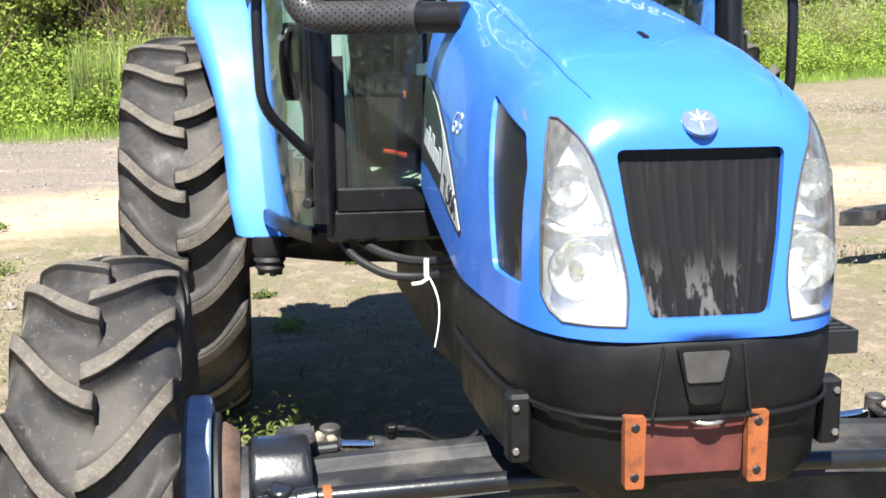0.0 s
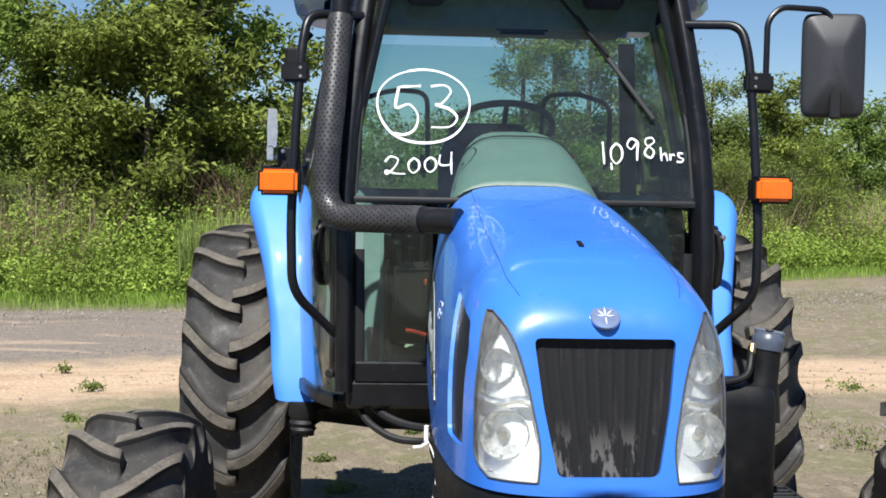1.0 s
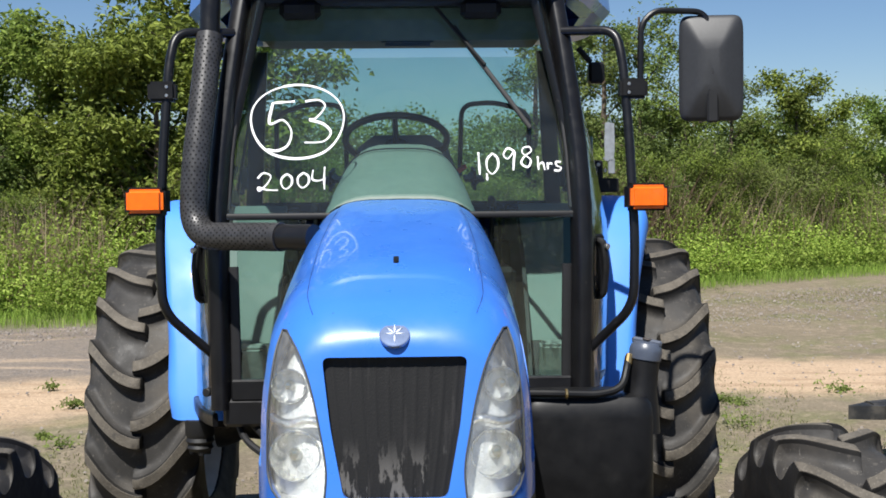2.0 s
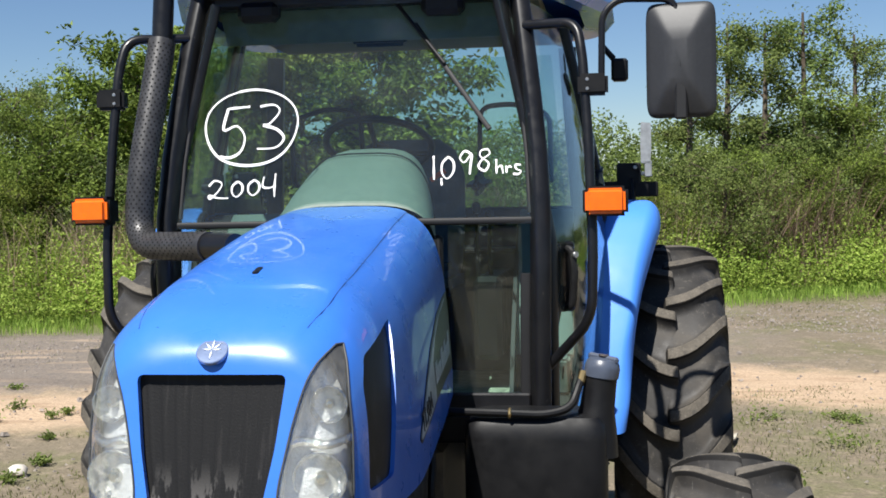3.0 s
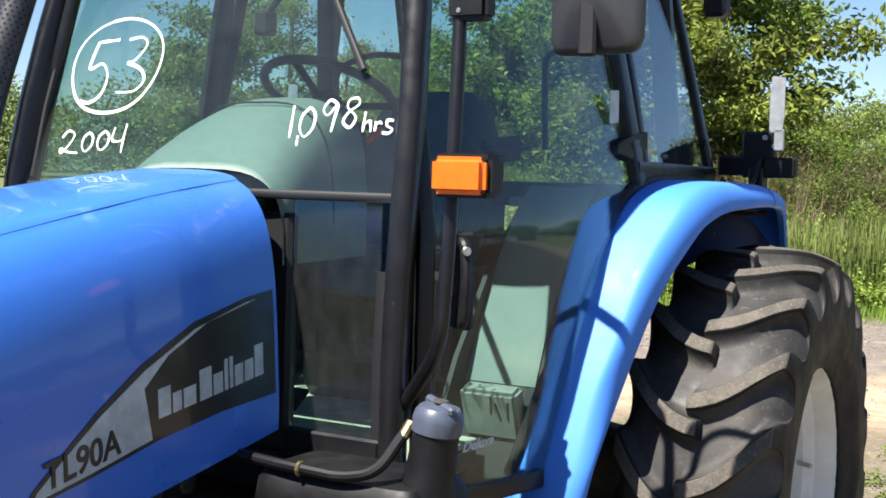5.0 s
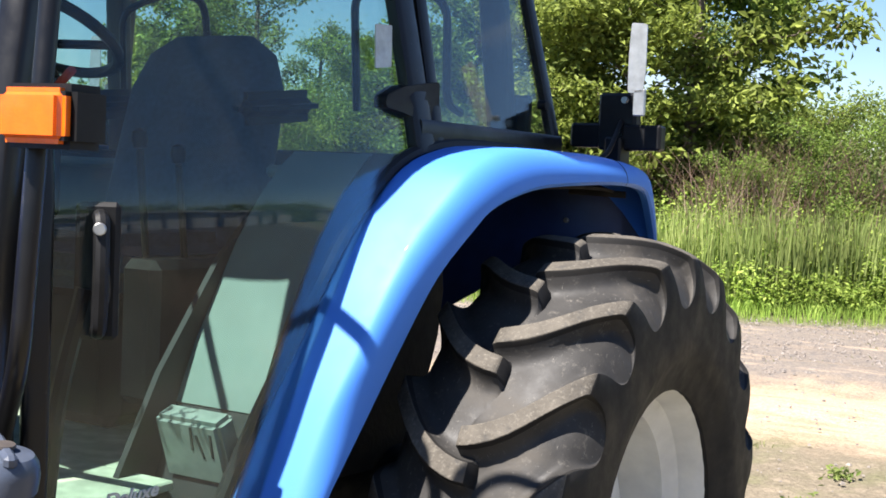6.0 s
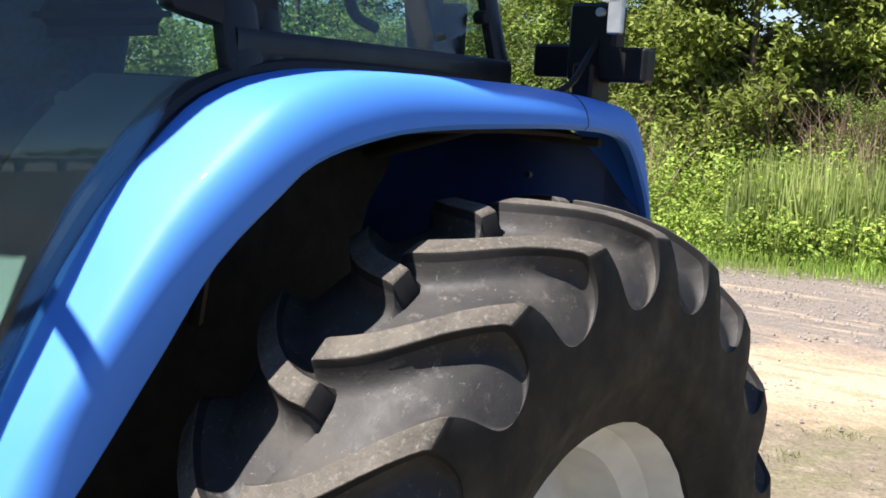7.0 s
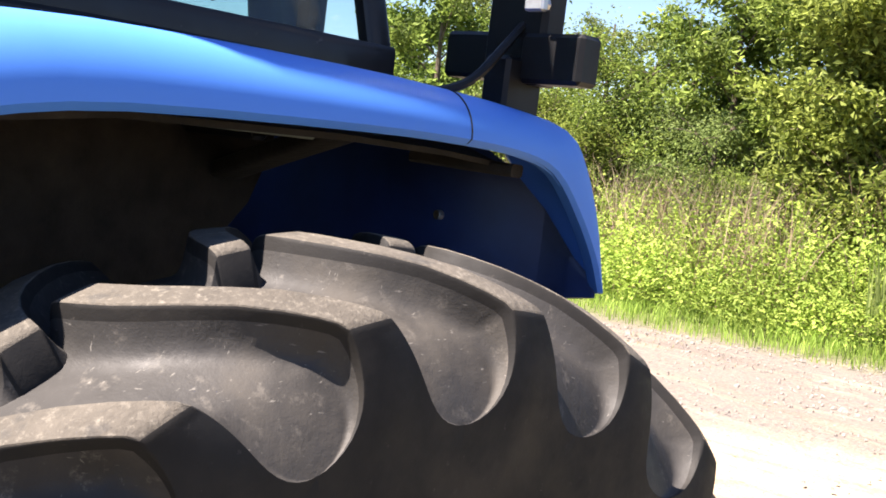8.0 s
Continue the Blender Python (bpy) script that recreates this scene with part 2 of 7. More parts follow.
def ground_mat():
    """Sparse turf, a pale sandy wheel track, gravel, then a green verge, by distance across the track."""
    m = Mat("field_ground", (0.185, 0.153, 0.108), 0.95, 0.0, 0.0, 0.2)
    wob = m.math("MULTIPLY", m.math("SUBTRACT", m.noise(0.45, 4), 0.5), 1.3)
    fine = m.math("MULTIPLY", m.math("SUBTRACT", m.noise(3.2, 5), 0.5), 0.9)
    bend = m.math("MULTIPLY", m.math("MAXIMUM", m.math("SUBTRACT", m.axis(0), 0.4), 0.0), 0.55)
    along_x = m.math("ADD", m.axis(0), 2.2)
    verge = m.math("ADD", m.math("POWER", m.math("ADD", m.math("MULTIPLY", along_x, along_x), 1.5), 0.5), along_x)
    edge = m.math("SUBTRACT", m.math("SUBTRACT", m.axis(1), m.math("MULTIPLY", verge, 0.28)), 11.7)
    edge = m.math("ADD", edge, m.math("MULTIPLY", fine, 0.7))
    d = m.math("SUBTRACT", m.axis(1), m.math("MULTIPLY", m.axis(0), 0.36))
    d = m.math("ADD", m.math("ADD", m.math("SUBTRACT", d, 6.95), wob), fine)
    e = m.math("ADD", d, bend)
    m.vary(m.noise(0.5, 4), 0.85, 1.15)
    m.blend(m.step(m.noise(1.1, 6), 0.46, 0.60), (0.135, 0.145, 0.060), 0.5)
    m.blend(m.step(m.noise(7.0, 6), 0.50, 0.62), (0.285, 0.230, 0.165), 0.5)
    m.blend(m.step(m.noise(26, 5), 0.58, 0.68), (0.11, 0.095, 0.07), 0.5)
    gravel = m.math("MULTIPLY", m.math("MULTIPLY", m.step(e, 1.5, 2.3), m.step(edge, 0.1, -0.7)), m.step(m.math("ADD", m.axis(0), m.math("MULTIPLY", wob, 2.0)), 3.4, 0.6))
    m.blend(gravel, (0.205, 0.172, 0.145), 0.92)
    m.blend(m.math("MULTIPLY", gravel, m.step(m.noise(14, 5), 0.50, 0.60)), (0.15, 0.135, 0.125), 0.7)
    m.blend(m.math("MULTIPLY", gravel, m.step(m.noise(1.6, 4, (0.4, 2.2, 1)), 0.52, 0.64)), (0.38, 0.295, 0.215), 0.75)
    m.blend(m.math("MULTIPLY", gravel, m.step(m.noise(1.1, 4, (0.3, 1.6, 1)), 0.54, 0.62)), (0.15, 0.125, 0.105), 0.55)
    sand = m.math("MULTIPLY", m.step(e, -0.35, 0.45), m.step(e, 2.3, 1.5))
    m.blend(sand, (0.47, 0.345, 0.235), 0.92)
    m.blend(m.math("MULTIPLY", sand, m.step(m.noise(3.0, 6, (0.45, 2, 1)), 0.50, 0.64)), (0.30, 0.205, 0.130), 0.65)
    m.blend(m.math("MULTIPLY", sand, m.step(m.noise(18, 6), 0.60, 0.68)), (0.20, 0.15, 0.10), 0.5)
    soil = m.step(m.math("ADD", m.axis(0), m.math("MULTIPLY", wob, 2.0)), 6.5, 8.5)
    m.blend(m.math("MULTIPLY", soil, m.step(edge, -3.0, -5.0)), (0.070, 0.046, 0.030), 0.85)
    m.blend(m.step(edge, -0.9, 0.0), (0.115, 0.135, 0.045), 0.85)
    m.vary(m.noise(45, 5), 0.75, 1.25)
    m.bump(m.noise(20, 6), 0.03, 0.7).bump(m.noise(120, 4), 0.008, 0.7)
    return m.m


BLUE, FENDERBLUE, RUBBER, TREAD, SCUFFED = paint_blue("blue_paint", (0.040, 0.178, 0.66), 0.24, 0.40, 0.55), paint_blue("faded_blue_fender_paint", (0.060, 0.238, 0.76), 0.50, 0.62, 0.04), tyre_rubber(), worn_tread(), scuffed_rubber()
GLOSSCAST = plain("oily_black_casting", (0.010, 0.011, 0.013), 0.30, 0.0, 0.15, 18, 0.4, 0.001)
BLACK, ENAMEL, IRON, GRILLE, PERF = black_plastic(), black_metal(), dark_iron(), grille_black(), perforated()
GLASS = glass_tinted("green_window_glass", (0.81, 0.90, 0.88), 0.016)
# most of this pale layer is painted haze that brightens the headlights
LENS = glass_tinted("clear_lens", (0.97, 0.98, 0.98), 0.115)
CHROME = plain("chrome", (0.80, 0.80, 0.80), 0.08, 1.0, 0.0, 20, 0.08)
SILVER = plain("bright_reflector", (0.86, 0.86, 0.83), 0.26, 0.50, 0.0, 30, 0.15, 0.010)
MIRRORBOWL = plain("pressed_reflector", (0.90, 0.90, 0.86), 0.09, 1.0, 0.0, 22, 0.10, 0.020)
BADGEBLUE = plain("badge_blue", (0.04, 0.09, 0.30), 0.3, 0.2, 0.5)
STEEL = plain("bare_steel", (0.45, 0.45, 0.44), 0.35, 0.9)
RIM_PAINT = plain("cream_rim_paint", (0.72, 0.71, 0.66), 0.5, 0.0, 0.1, 9, 0.12)
RUST = rust_paint()
RED = plain("faded_red_paint", (0.115, 0.030, 0.026), 0.6, 0.0, 0.0, 20, 0.3, 0.001)
AMBER = plain("amber_lens", (0.88, 0.145, 0.006), 0.22, 0.0, 0.5, 40, 0.1, 0.0008)
# cloth made bluer to paint in the sky mirrored by the cab glass
SEATGREY = plain("blue_grey_fabric", (0.055, 0.085, 0.125), 0.85, 0.0, 0.0, 90, 0.2, 0.002)
COVER = plain("grey_green_dash_plastic", (0.165, 0.205, 0.180), 0.60, 0.0, 0.0, 50, 0.08, 0.0006)
TRIMGREEN = plain("pale_green_cab_trim", (0.150, 0.190, 0.170), 0.6, 0.0, 0.0, 6, 0.12, 0.0)
MATFLOOR = plain("dusty_floor_mat", (0.42, 0.43, 0.33), 0.9, 0.0, 0.0, 25, 0.25, 0.003)
ALU = plain("galvanised_plate", (0.55, 0.56, 0.56), 0.4, 0.8)
CAPGREY = plain("blue_grey_cap", (0.065, 0.078, 0.108), 0.36, 0.0, 0.0, 30, 0.12)
WHITE = plain("white_paint_marker", (0.85, 0.85, 0.84), 0.7, 0.0, 0.0, 60, 0.1)
DECALSILVER = plain("silver_decal", (0.50, 0.54, 0.55), 0.4, 0.2, 0.2)
DECALBLACK = plain("black_decal", (0.012, 0.013, 0.014), 0.3, 0.0, 0.2)
# body blue darkened to paint in the shade under the fender
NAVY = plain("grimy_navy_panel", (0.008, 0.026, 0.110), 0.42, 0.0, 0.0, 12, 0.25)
# mud brown, taken darker to stand in for shade inside the wheel arch
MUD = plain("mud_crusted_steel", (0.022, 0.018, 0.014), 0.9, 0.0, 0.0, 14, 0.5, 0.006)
REDKNOB = plain("red_plastic", (0.62, 0.05, 0.025), 0.4)
SEAL = plain("black_rubber_seal", (0.007, 0.007, 0.008), 0.6)
LEAF_TREE = leaf("tree_leaf", (0.068, 0.106, 0.020), (0.300, 0.385, 0.080))
LEAF_FAR = leaf("willow_leaf", (0.100, 0.145, 0.042), (0.270, 0.335, 0.100))
LEAF_WEED = leaf("weed_leaf", (0.155, 0.250, 0.036), (0.390, 0.500, 0.105))
LEAF_REED = leaf("reed_blade", (0.150, 0.225, 0.060), (0.340, 0.420, 0.140))
LEAF_DRY = leaf("dry_stem", (0.30, 0.22, 0.15), (0.52, 0.41, 0.29))
BARK, EARTH = bark(), ground_mat()
STONE = plain("grey_stone", (0.23, 0.20, 0.175), 0.9, 0.0, 0.0, 20, 0.35, 0.004)


# ---- mesh helpers ----
PLACE = [Matrix.Identity(4)]  # the frame in which parts are being built


def part(name, bm, material, parent=None, label="", smooth=True):
    bmesh.ops.transform(bm, matrix=PLACE[0], verts=bm.verts)
    bmesh.ops.recalc_face_normals(bm, faces=bm.faces)
    me = bpy.data.meshes.new(name)
    bm.to_mesh(me)
    bm.free()
    mats = material if isinstance(material, (list, tuple)) else [material]
    for k in mats:
        me.materials.append(k)
    if smooth:
        me.shade_smooth()
        me.set_sharp_from_angle(angle=radians(34))
    ob = new(name, me)
    if parent is not None:
        ob.parent = parent
    if label:
        tagged(ob, label)
    return ob


def box(bm, c, s, bevel=0.004, rot=None, seg=1):
    """A bevelled box of centre c and size s, joined to bm."""
    b = bmesh.new()
    bmesh.ops.create_cube(b, size=1.0)
    bmesh.ops.scale(b, vec=s, verts=b.verts)
    if bevel:
        bmesh.ops.bevel(b, geom=b.edges[:], offset=min(bevel, 0.45 * min(s)), segments=seg, affect="EDGES")
    m = Matrix.Translation(c)
    if rot:
        m = m @ Euler([radians(a) for a in rot]).to_matrix().to_4x4()
    return join(bm, b, m)


def join(bm, other, m=None, index=None):
    """Adds the mesh other to bm under the matrix m, and frees it."""
    base = [bm.verts.new((m @ v.co) if m else v.co) for v in other.verts]
    other.verts.index_update()
    for f in other.faces:
        try:
            n = bm.faces.new([base[v.index] for v in f.verts])
            n.material_index = f.material_index if index is None else index
        except ValueError:
            pass
    other.free()
    return bm


def axes(a, b):
    """A matrix at a whose z points to b."""
    z = Vector(b) - Vector(a)
    return Matrix.Translation(a) @ z.to_track_quat("Z", "Y").to_matrix().to_4x4()


def lathe(bm, prof, a, b, seg=24, index=None):
    """Turns a profile of (radius, height) about the line from a to b."""
    o = bmesh.new()
    rings = []
    for r, h in prof:
        if r < 1e-6:
            rings.append([o.verts.new((0, 0, h))])
        else:
            rings.append([o.verts.new((r * math.cos(2 * math.pi * k / seg), r * math.sin(2 * math.pi * k / seg), h)) for k in range(seg)])
    for p, q in zip(rings, rings[1:]):
        for k in range(seg):
            j = (k + 1) % seg
            if len(p) == 1 and len(q) == 1:
                continue
            if len(p) == 1:
                o.faces.new((p[0], q[k], q[j]))
            elif len(q) == 1:
                o.faces.new((p[k], p[j], q[0]))
            else:
                o.faces.new((p[k], p[j], q[j], q[k]))
    return join(bm, o, axes(a, b), index)


def rod(bm, a, b, r, seg=14, r2=None):
    h = (Vector(b) - Vector(a)).length
    r2 = r if r2 is None else r2
    c = min(r, r2) * 0.15
    return lathe(bm, [(0, 0), (r - c, 0), (r, c), (r2, h - c), (r2 - c, h), (0, h)], a, b, seg)


def rounded(points, radius, n=6):
    """A polyline with its inner corners rounded."""
    p = [Vector(q) for q in points]
    out = [p[0]]
    for a, b, c in zip(p, p[1:], p[2:]):
        u, v = (a - b), (c - b)
        r = min(radius, u.length * 0.48, v.length * 0.48)
        s, e = b + u.normalized() * r, b + v.normalized() * r
        for k in range(n + 1):
            t = k / n
            out.append((1 - t) ** 2 * s + 2 * t * (1 - t) * b + t * t * e)
    return out + [p[-1]]


def tube(bm, points, r, seg=12, caps=True):
    """A round bar along a polyline."""
    pts = [Vector(q) for q in points]
    up, rings = None, []
    for i, p in enumerate(pts):
        d = (pts[min(i + 1, len(pts) - 1)] - pts[max(i - 1, 0)]).normalized()
        if up is None:
            up = d.orthogonal().normalized()
        up = (up - d * up.dot(d)).normalized()
        side = d.cross(up)
        rad = r(i / (len(pts) - 1)) if callable(r) else r
        rings.append([bm.verts.new(p + rad * (math.cos(2 * math.pi * k / seg) * up + math.sin(2 * math.pi * k / seg) * side)) for k in range(seg)])
    for a, b in zip(rings, rings[1:]):
        for k in range(seg):
            j = (k + 1) % seg
            bm.faces.new((a[k], a[j], b[j], b[k]))
    if caps:
        bm.faces.new(rings[0][::-1])
        bm.faces.new(rings[-1])
    return bm


def sheet(bm, rows, closed=False, index=0):
    """A surface over rows of points."""
    vs = [[bm.verts.new(p) for p in row] for row in rows]
    n = len(vs[0])
    for a, b in zip(vs, vs[1:]):
        for k in range(n if closed else n - 1):
            j = (k + 1) % n
            f = bm.faces.new((a[k], a[j], b[j], b[k]))
            f.material_index = index
    return vs


def slab(bm, rows, offset):
    """A sheet with thickness: rows, and the same rows moved by offset(p)."""
    a = sheet(bm, rows)
    b = sheet(bm, [[Vector(p) + offset(Vector(p)) for p in row] for row in rows])
    rim = [*a[0], *[r[-1] for r in a[1:]], *a[-1][-2::-1], *[r[0] for r in a[-2:0:-1]]]
    rim2 = [*b[0], *[r[-1] for r in b[1:]], *b[-1][-2::-1], *[r[0] for r in b[-2:0:-1]]]
    for k in range(len(rim)):
        j = (k + 1) % len(rim)
        bm.faces.new((rim[k], rim[j], rim2[j], rim2[k]))
    return bm


def prism(bm, poly, m0, m1):
    """A solid between two maps of a flat outline."""
    a = [bm.verts.new(m0(*p)) for p in poly]
    b = [bm.verts.new(m1(*p)) for p in poly]
    bm.faces.new(a[::-1])
    bm.faces.new(b)
    for k in range(len(poly)):
        j = (k + 1) % len(poly)
        bm.faces.new((a[k], a[j], b[j], b[k]))
    return bm


def soft_poly(poly, r, n=4):
    """An outline with rounded corners."""
    p = [Vector(q) for q in poly]
    out = []
    for i in range(len(p)):
        a, b, c = p[i - 1], p[i], p[(i + 1) % len(p)]
        u, v = a - b, c - b
        d = min(r, u.length * 0.45, v.length * 0.45)
        s, e = b + u.normalized() * d, b + v.normalized() * d
        for k in range(n + 1):
            t = k / n
            out.append(tuple((1 - t) ** 2 * s + 2 * t * (1 - t) * b + t * t * e))
    return out


def carve(ob, cutters):
    """Cuts the solids in cutters out of ob for good."""
    for c in cutters:
        mod = ob.modifiers.new("cut", "BOOLEAN")
        mod.operation, mod.solver, mod.object = "DIFFERENCE", "EXACT", c
    bpy.context.view_layer.update()
    dg = bpy.context.evaluated_depsgraph_get()
    me = bpy.data.meshes.new_from_object(ob.evaluated_get(dg))
    ob.modifiers.clear()
    old = ob.data
    ob.data = me
    me.name = ob.name
    bpy.data.meshes.remove(old)
    for c in cutters:
        bpy.data.objects.remove(c)


def along(x, table):
    """Smooth interpolation in a table of (x, value), without overshoot."""
    n = len(table)
    if x <= table[0][0]:
        return table[0][1]
    if x >= table[-1][0]:
        return table[-1][1]
    h = [table[i + 1][0] - table[i][0] for i in range(n - 1)]
    s = [(table[i + 1][1] - table[i][1]) / h[i] for i in range(n - 1)]
    m = [s[0]] + [0 if s[i - 1] * s[i] <= 0 else 2 * s[i - 1] * s[i] / (s[i - 1] + s[i]) for i in range(1, n - 1)] + [s[-1]]
    i = max(k for k in range(n - 1) if table[k][0] <= x)
    t = (x - table[i][0]) / h[i]
    return ((1 + 2 * t) * (1 - t) ** 2 * table[i][1] + t * (1 - t) ** 2 * h[i] * m[i]
            + t * t * (3 - 2 * t) * table[i + 1][1] + t * t * (t - 1) * h[i] * m[i + 1])


# ---- ground ----
def build_ground():
    xs = sorted({*[round(-14 + 0.25 * k, 3) for k in range(113)], -600, -250, -100, -50, -30, -20, 20, 30, 50, 100, 250, 600})
    ys = sorted({*[round(-6 + 0.25 * k, 3) for k in range(121)], -600, -250, -100, -50, -20, -10, 30, 40, 60, 100, 250, 600})
    bm = bmesh.new()

    def height(x, y):
        near = max(0.0, 1 - max(abs(x) / 14, abs(y - 9) / 15))
        d = y - 0.36 * x - 6.95
        rut = -0.035 * math.exp(-((d - 0.6) / 0.25) ** 2) - 0.03 * math.exp(-((d - 1.6) / 0.25) ** 2) + 0.03 * math.exp(-((d - 2.6) / 0.4) ** 2)
        return near * (0.05 * noise.noise((x * 0.35, y * 0.35, 0)) + 0.02 * noise.noise((x * 1.3, y * 1.3, 4)) + rut) - 0.012

    sheet(bm, [[(x, y, height(x, y) if abs(x) > 1.6 or not -1 < y < 3.4 else -0.006) for x in xs] for y in ys])
    g = part("ground", bm, EARTH)
    return tagged(g, "sparse dry turf with a pale sandy track and gravel", "ground", kind="structure")


build_ground()

# ---- the tractor: x to its left, y to its rear, z up ----
tractor = tagged(new("tractor"), "blue four-wheel-drive farm tractor with a glazed cab on bare ground", "tractor")
AXLE_R, AXLE_F = 2.470, 0.03
# body frame laid into the world, tilted and scaled to fit the camera's view
BODY = Matrix(((0.9503, 0, 0, 0.003), (0, 0.966, 0.0318, 0.072), (0, -0.0304, 0.9466, 0.0094), (0, 0, 0, 1)))


# tyres -----------------------------------------------------------------
def tyre_mesh(R, W, bead, lugs, rise, skew, shift):
    """A bar-lug tractor tyre about the x axis: tall bars with rounded edges, wide scooped hollows that run out in a U over the shoulder."""
    pitch = 2 * math.pi / lugs
    hw, q = W / 2, W / 0.416
    # tread: share of the half width, depth of the hollow's floor, drop of the bar's top
    tread = [(-0.12, 0.010, 0.0), (-0.085, 0.006, 0.010), (-0.07, 0.004, 0.006), (-0.03, 0.002, 0.002), (0.03, 0.002, 0.0), (0.14, 0.003, 0.0), (0.28, 0.003, 0.002), (0.42, 0.005, 0.005), (0.56, 0.007, 0.010), (0.70, 0.012, 0.017), (0.82, 0.019, 0.027),
             (0.91, 0.026, 0.036), (0.97, 0.031, 0.043), (1.0, 0.034, 0.050)]
    shoulder = (0.05, 0.11, 0.18, 0.26, 0.35, 0.45, 0.55, 0.65, 0.75, 0.84, 0.91, 0.96, 0.99, 1.0)
    wall = [(1.062, 0.190), (1.064, 0.235), (1.055, 0.27)]
    lower = [(0.995, 0.065), (0.93, 0.035), (0.90, 0.012), (0.86, 0.0), (0.74, 0.0)]
    # the bar's flank from foot to top: share of the foot's run, lift
    flank = ((1.0, 0.0), (0.74, 0.02), (0.52, 0.08), (0.34, 0.20), (0.20, 0.42), (0.10, 0.70), (0.045, 0.90), (0.012, 0.975))
    bm = bmesh.new()
    for side in (1, -1):
        rows = []
        stations = [("t", *s) for s in tread] + [("s", k, 0, 0) for k in shoulder] + [("w", u, R - d * q, 0) for u, d in wall] + [("w", u, bead + d * q, 0) for u, d in lower]
        for n, (kind, u, a, b) in enumerate(stations):
            grow, crown = 0.0, 0.10
            bend = min(max(u, 0), 1) if kind == "t" else 1.0
            lead = skew * bend + 0.055 * math.sin(math.pi * bend) * (1 - 0.4 * bend)
            if kind == "t":
                top_half = 0.085 * pitch + 0.030 * pitch * bend
                foot = 0.215 * pitch
                low, high = R - rise - a * q, R - b * q
                xh = u * hw
                xl = hw * (u - 0.16 * max(0, (u - 0.4) / 0.6) ** 1.5)
                if n == 0:
                    high = low
            elif kind == "s":
                # the bar's outer end drops straight; the hollow closes in a U
                gap = 0.77 * pitch * max(0.0, 1 - u ** 5) ** 0.5 * (1 - 0.30 * u)
                grow = 0.34 * u * (1 - 0.75 * u) * 0.77 * pitch
                top_half = 0.5 * pitch - gap / 2
                foot = min(0.215 * pitch * (1 - u) ** 1.6 + 0.02 * pitch, gap / 2)
                fall = 0.42 * u + 0.58 * u * u
                low = R - rise - 0.034 * q - (0.164 * q - rise - 0.034 * q) * fall
                high = R - 0.050 * q - 0.114 * q * u
                xh = hw * (1.002 + 0.060 * math.sin(0.5 * math.pi * min(1, u * 1.15)) - 0.002 * u)
                xl = hw * (0.84 + 0.220 * u)
                if u == 1.0:
                    low, xl = high, xh
            else:
                top_half, foot = 0.40 * pitch, 0.04 * pitch
                low = high = a
                xl = xh = hw * u
            rest = max(pitch - 2 * (top_half + foot), 0.0)
            shape = [(-top_half - foot * k, z) for k, z in flank] + [(-top_half + 0.06 * pitch * crown, 1.0), (0.0, 1.0), (top_half - 0.06 * pitch * crown, 1.0)]
            shape += [(top_half + foot * k, z) for k, z in reversed(flank)] + [(top_half + foot + rest * k, 0.0) for k in (0.25, 0.5, 0.75)]
            ring = []
            for lug in range(lugs):
                mid = lug * pitch + lead + (shift if side < 0 else 0) - grow
                for off, lift in shape:
                    r, x = low + (high - low) * lift, xl + (xh - xl) * lift
                    ring.append(bm.verts.new((side * x, -r * math.sin(mid + off), r * math.cos(mid + off))))
            rows.append(ring)
        m, per = len(rows[0]), len(rows[0]) // lugs
        for i, (a, b) in enumerate(zip(rows, rows[1:])):
            for k in range(m):
                j = (k + 1) % m
                f = bm.faces.new((a[k], a[j], b[j], b[k]))
                top = 7 <= k % per <= 10
                f.material_index = 1 if 0 < i < len(tread) - 1 and top else 2 if i < len(tread) + 13 and not (5 <= k % per <= 12) else 0
    return bm


def rim_mesh(bead, W, dish, hub_r, face):
    """A pressed steel rim with its disc and hub; face: the side to which the hub shows."""
    bm = bmesh.new()
    hw = W / 2
    prof = [(bead + 0.028, hw * 0.80), (bead + 0.030, hw * 0.84), (bead + 0.022, hw * 0.86), (bead + 0.004, hw * 0.84), (bead - 0.012, hw * 0.72), (bead - 0.02, hw * 0.5),
            (bead - 0.065, hw * 0.36), (bead - 0.07, -hw * 0.3), (bead - 0.02, -hw * 0.5), (bead - 0.012, -hw * 0.74), (bead + 0.022, -hw * 0.86), (bead + 0.03, -hw * 0.84), (bead + 0.02, -hw * 0.8)]
    lathe(bm, prof, (0, 0, 0), (1, 0, 0), 64)
    disc = [(bead - 0.069, dish), (bead - 0.10, dish + 0.01 * face), (bead - 0.16, dish + 0.045 * face), (hub_r + 0.05, dish + 0.05 * face), (hub_r, dish + 0.02 * face), (0, dish + 0.02 * face)]
    lathe(bm, disc, (0, 0, 0), (1, 0, 0), 64)
    back = [(r, h - 0.012) for r, h in disc]
    lathe(bm, back, (0, 0, 0), (1, 0, 0), 64)
    return bm


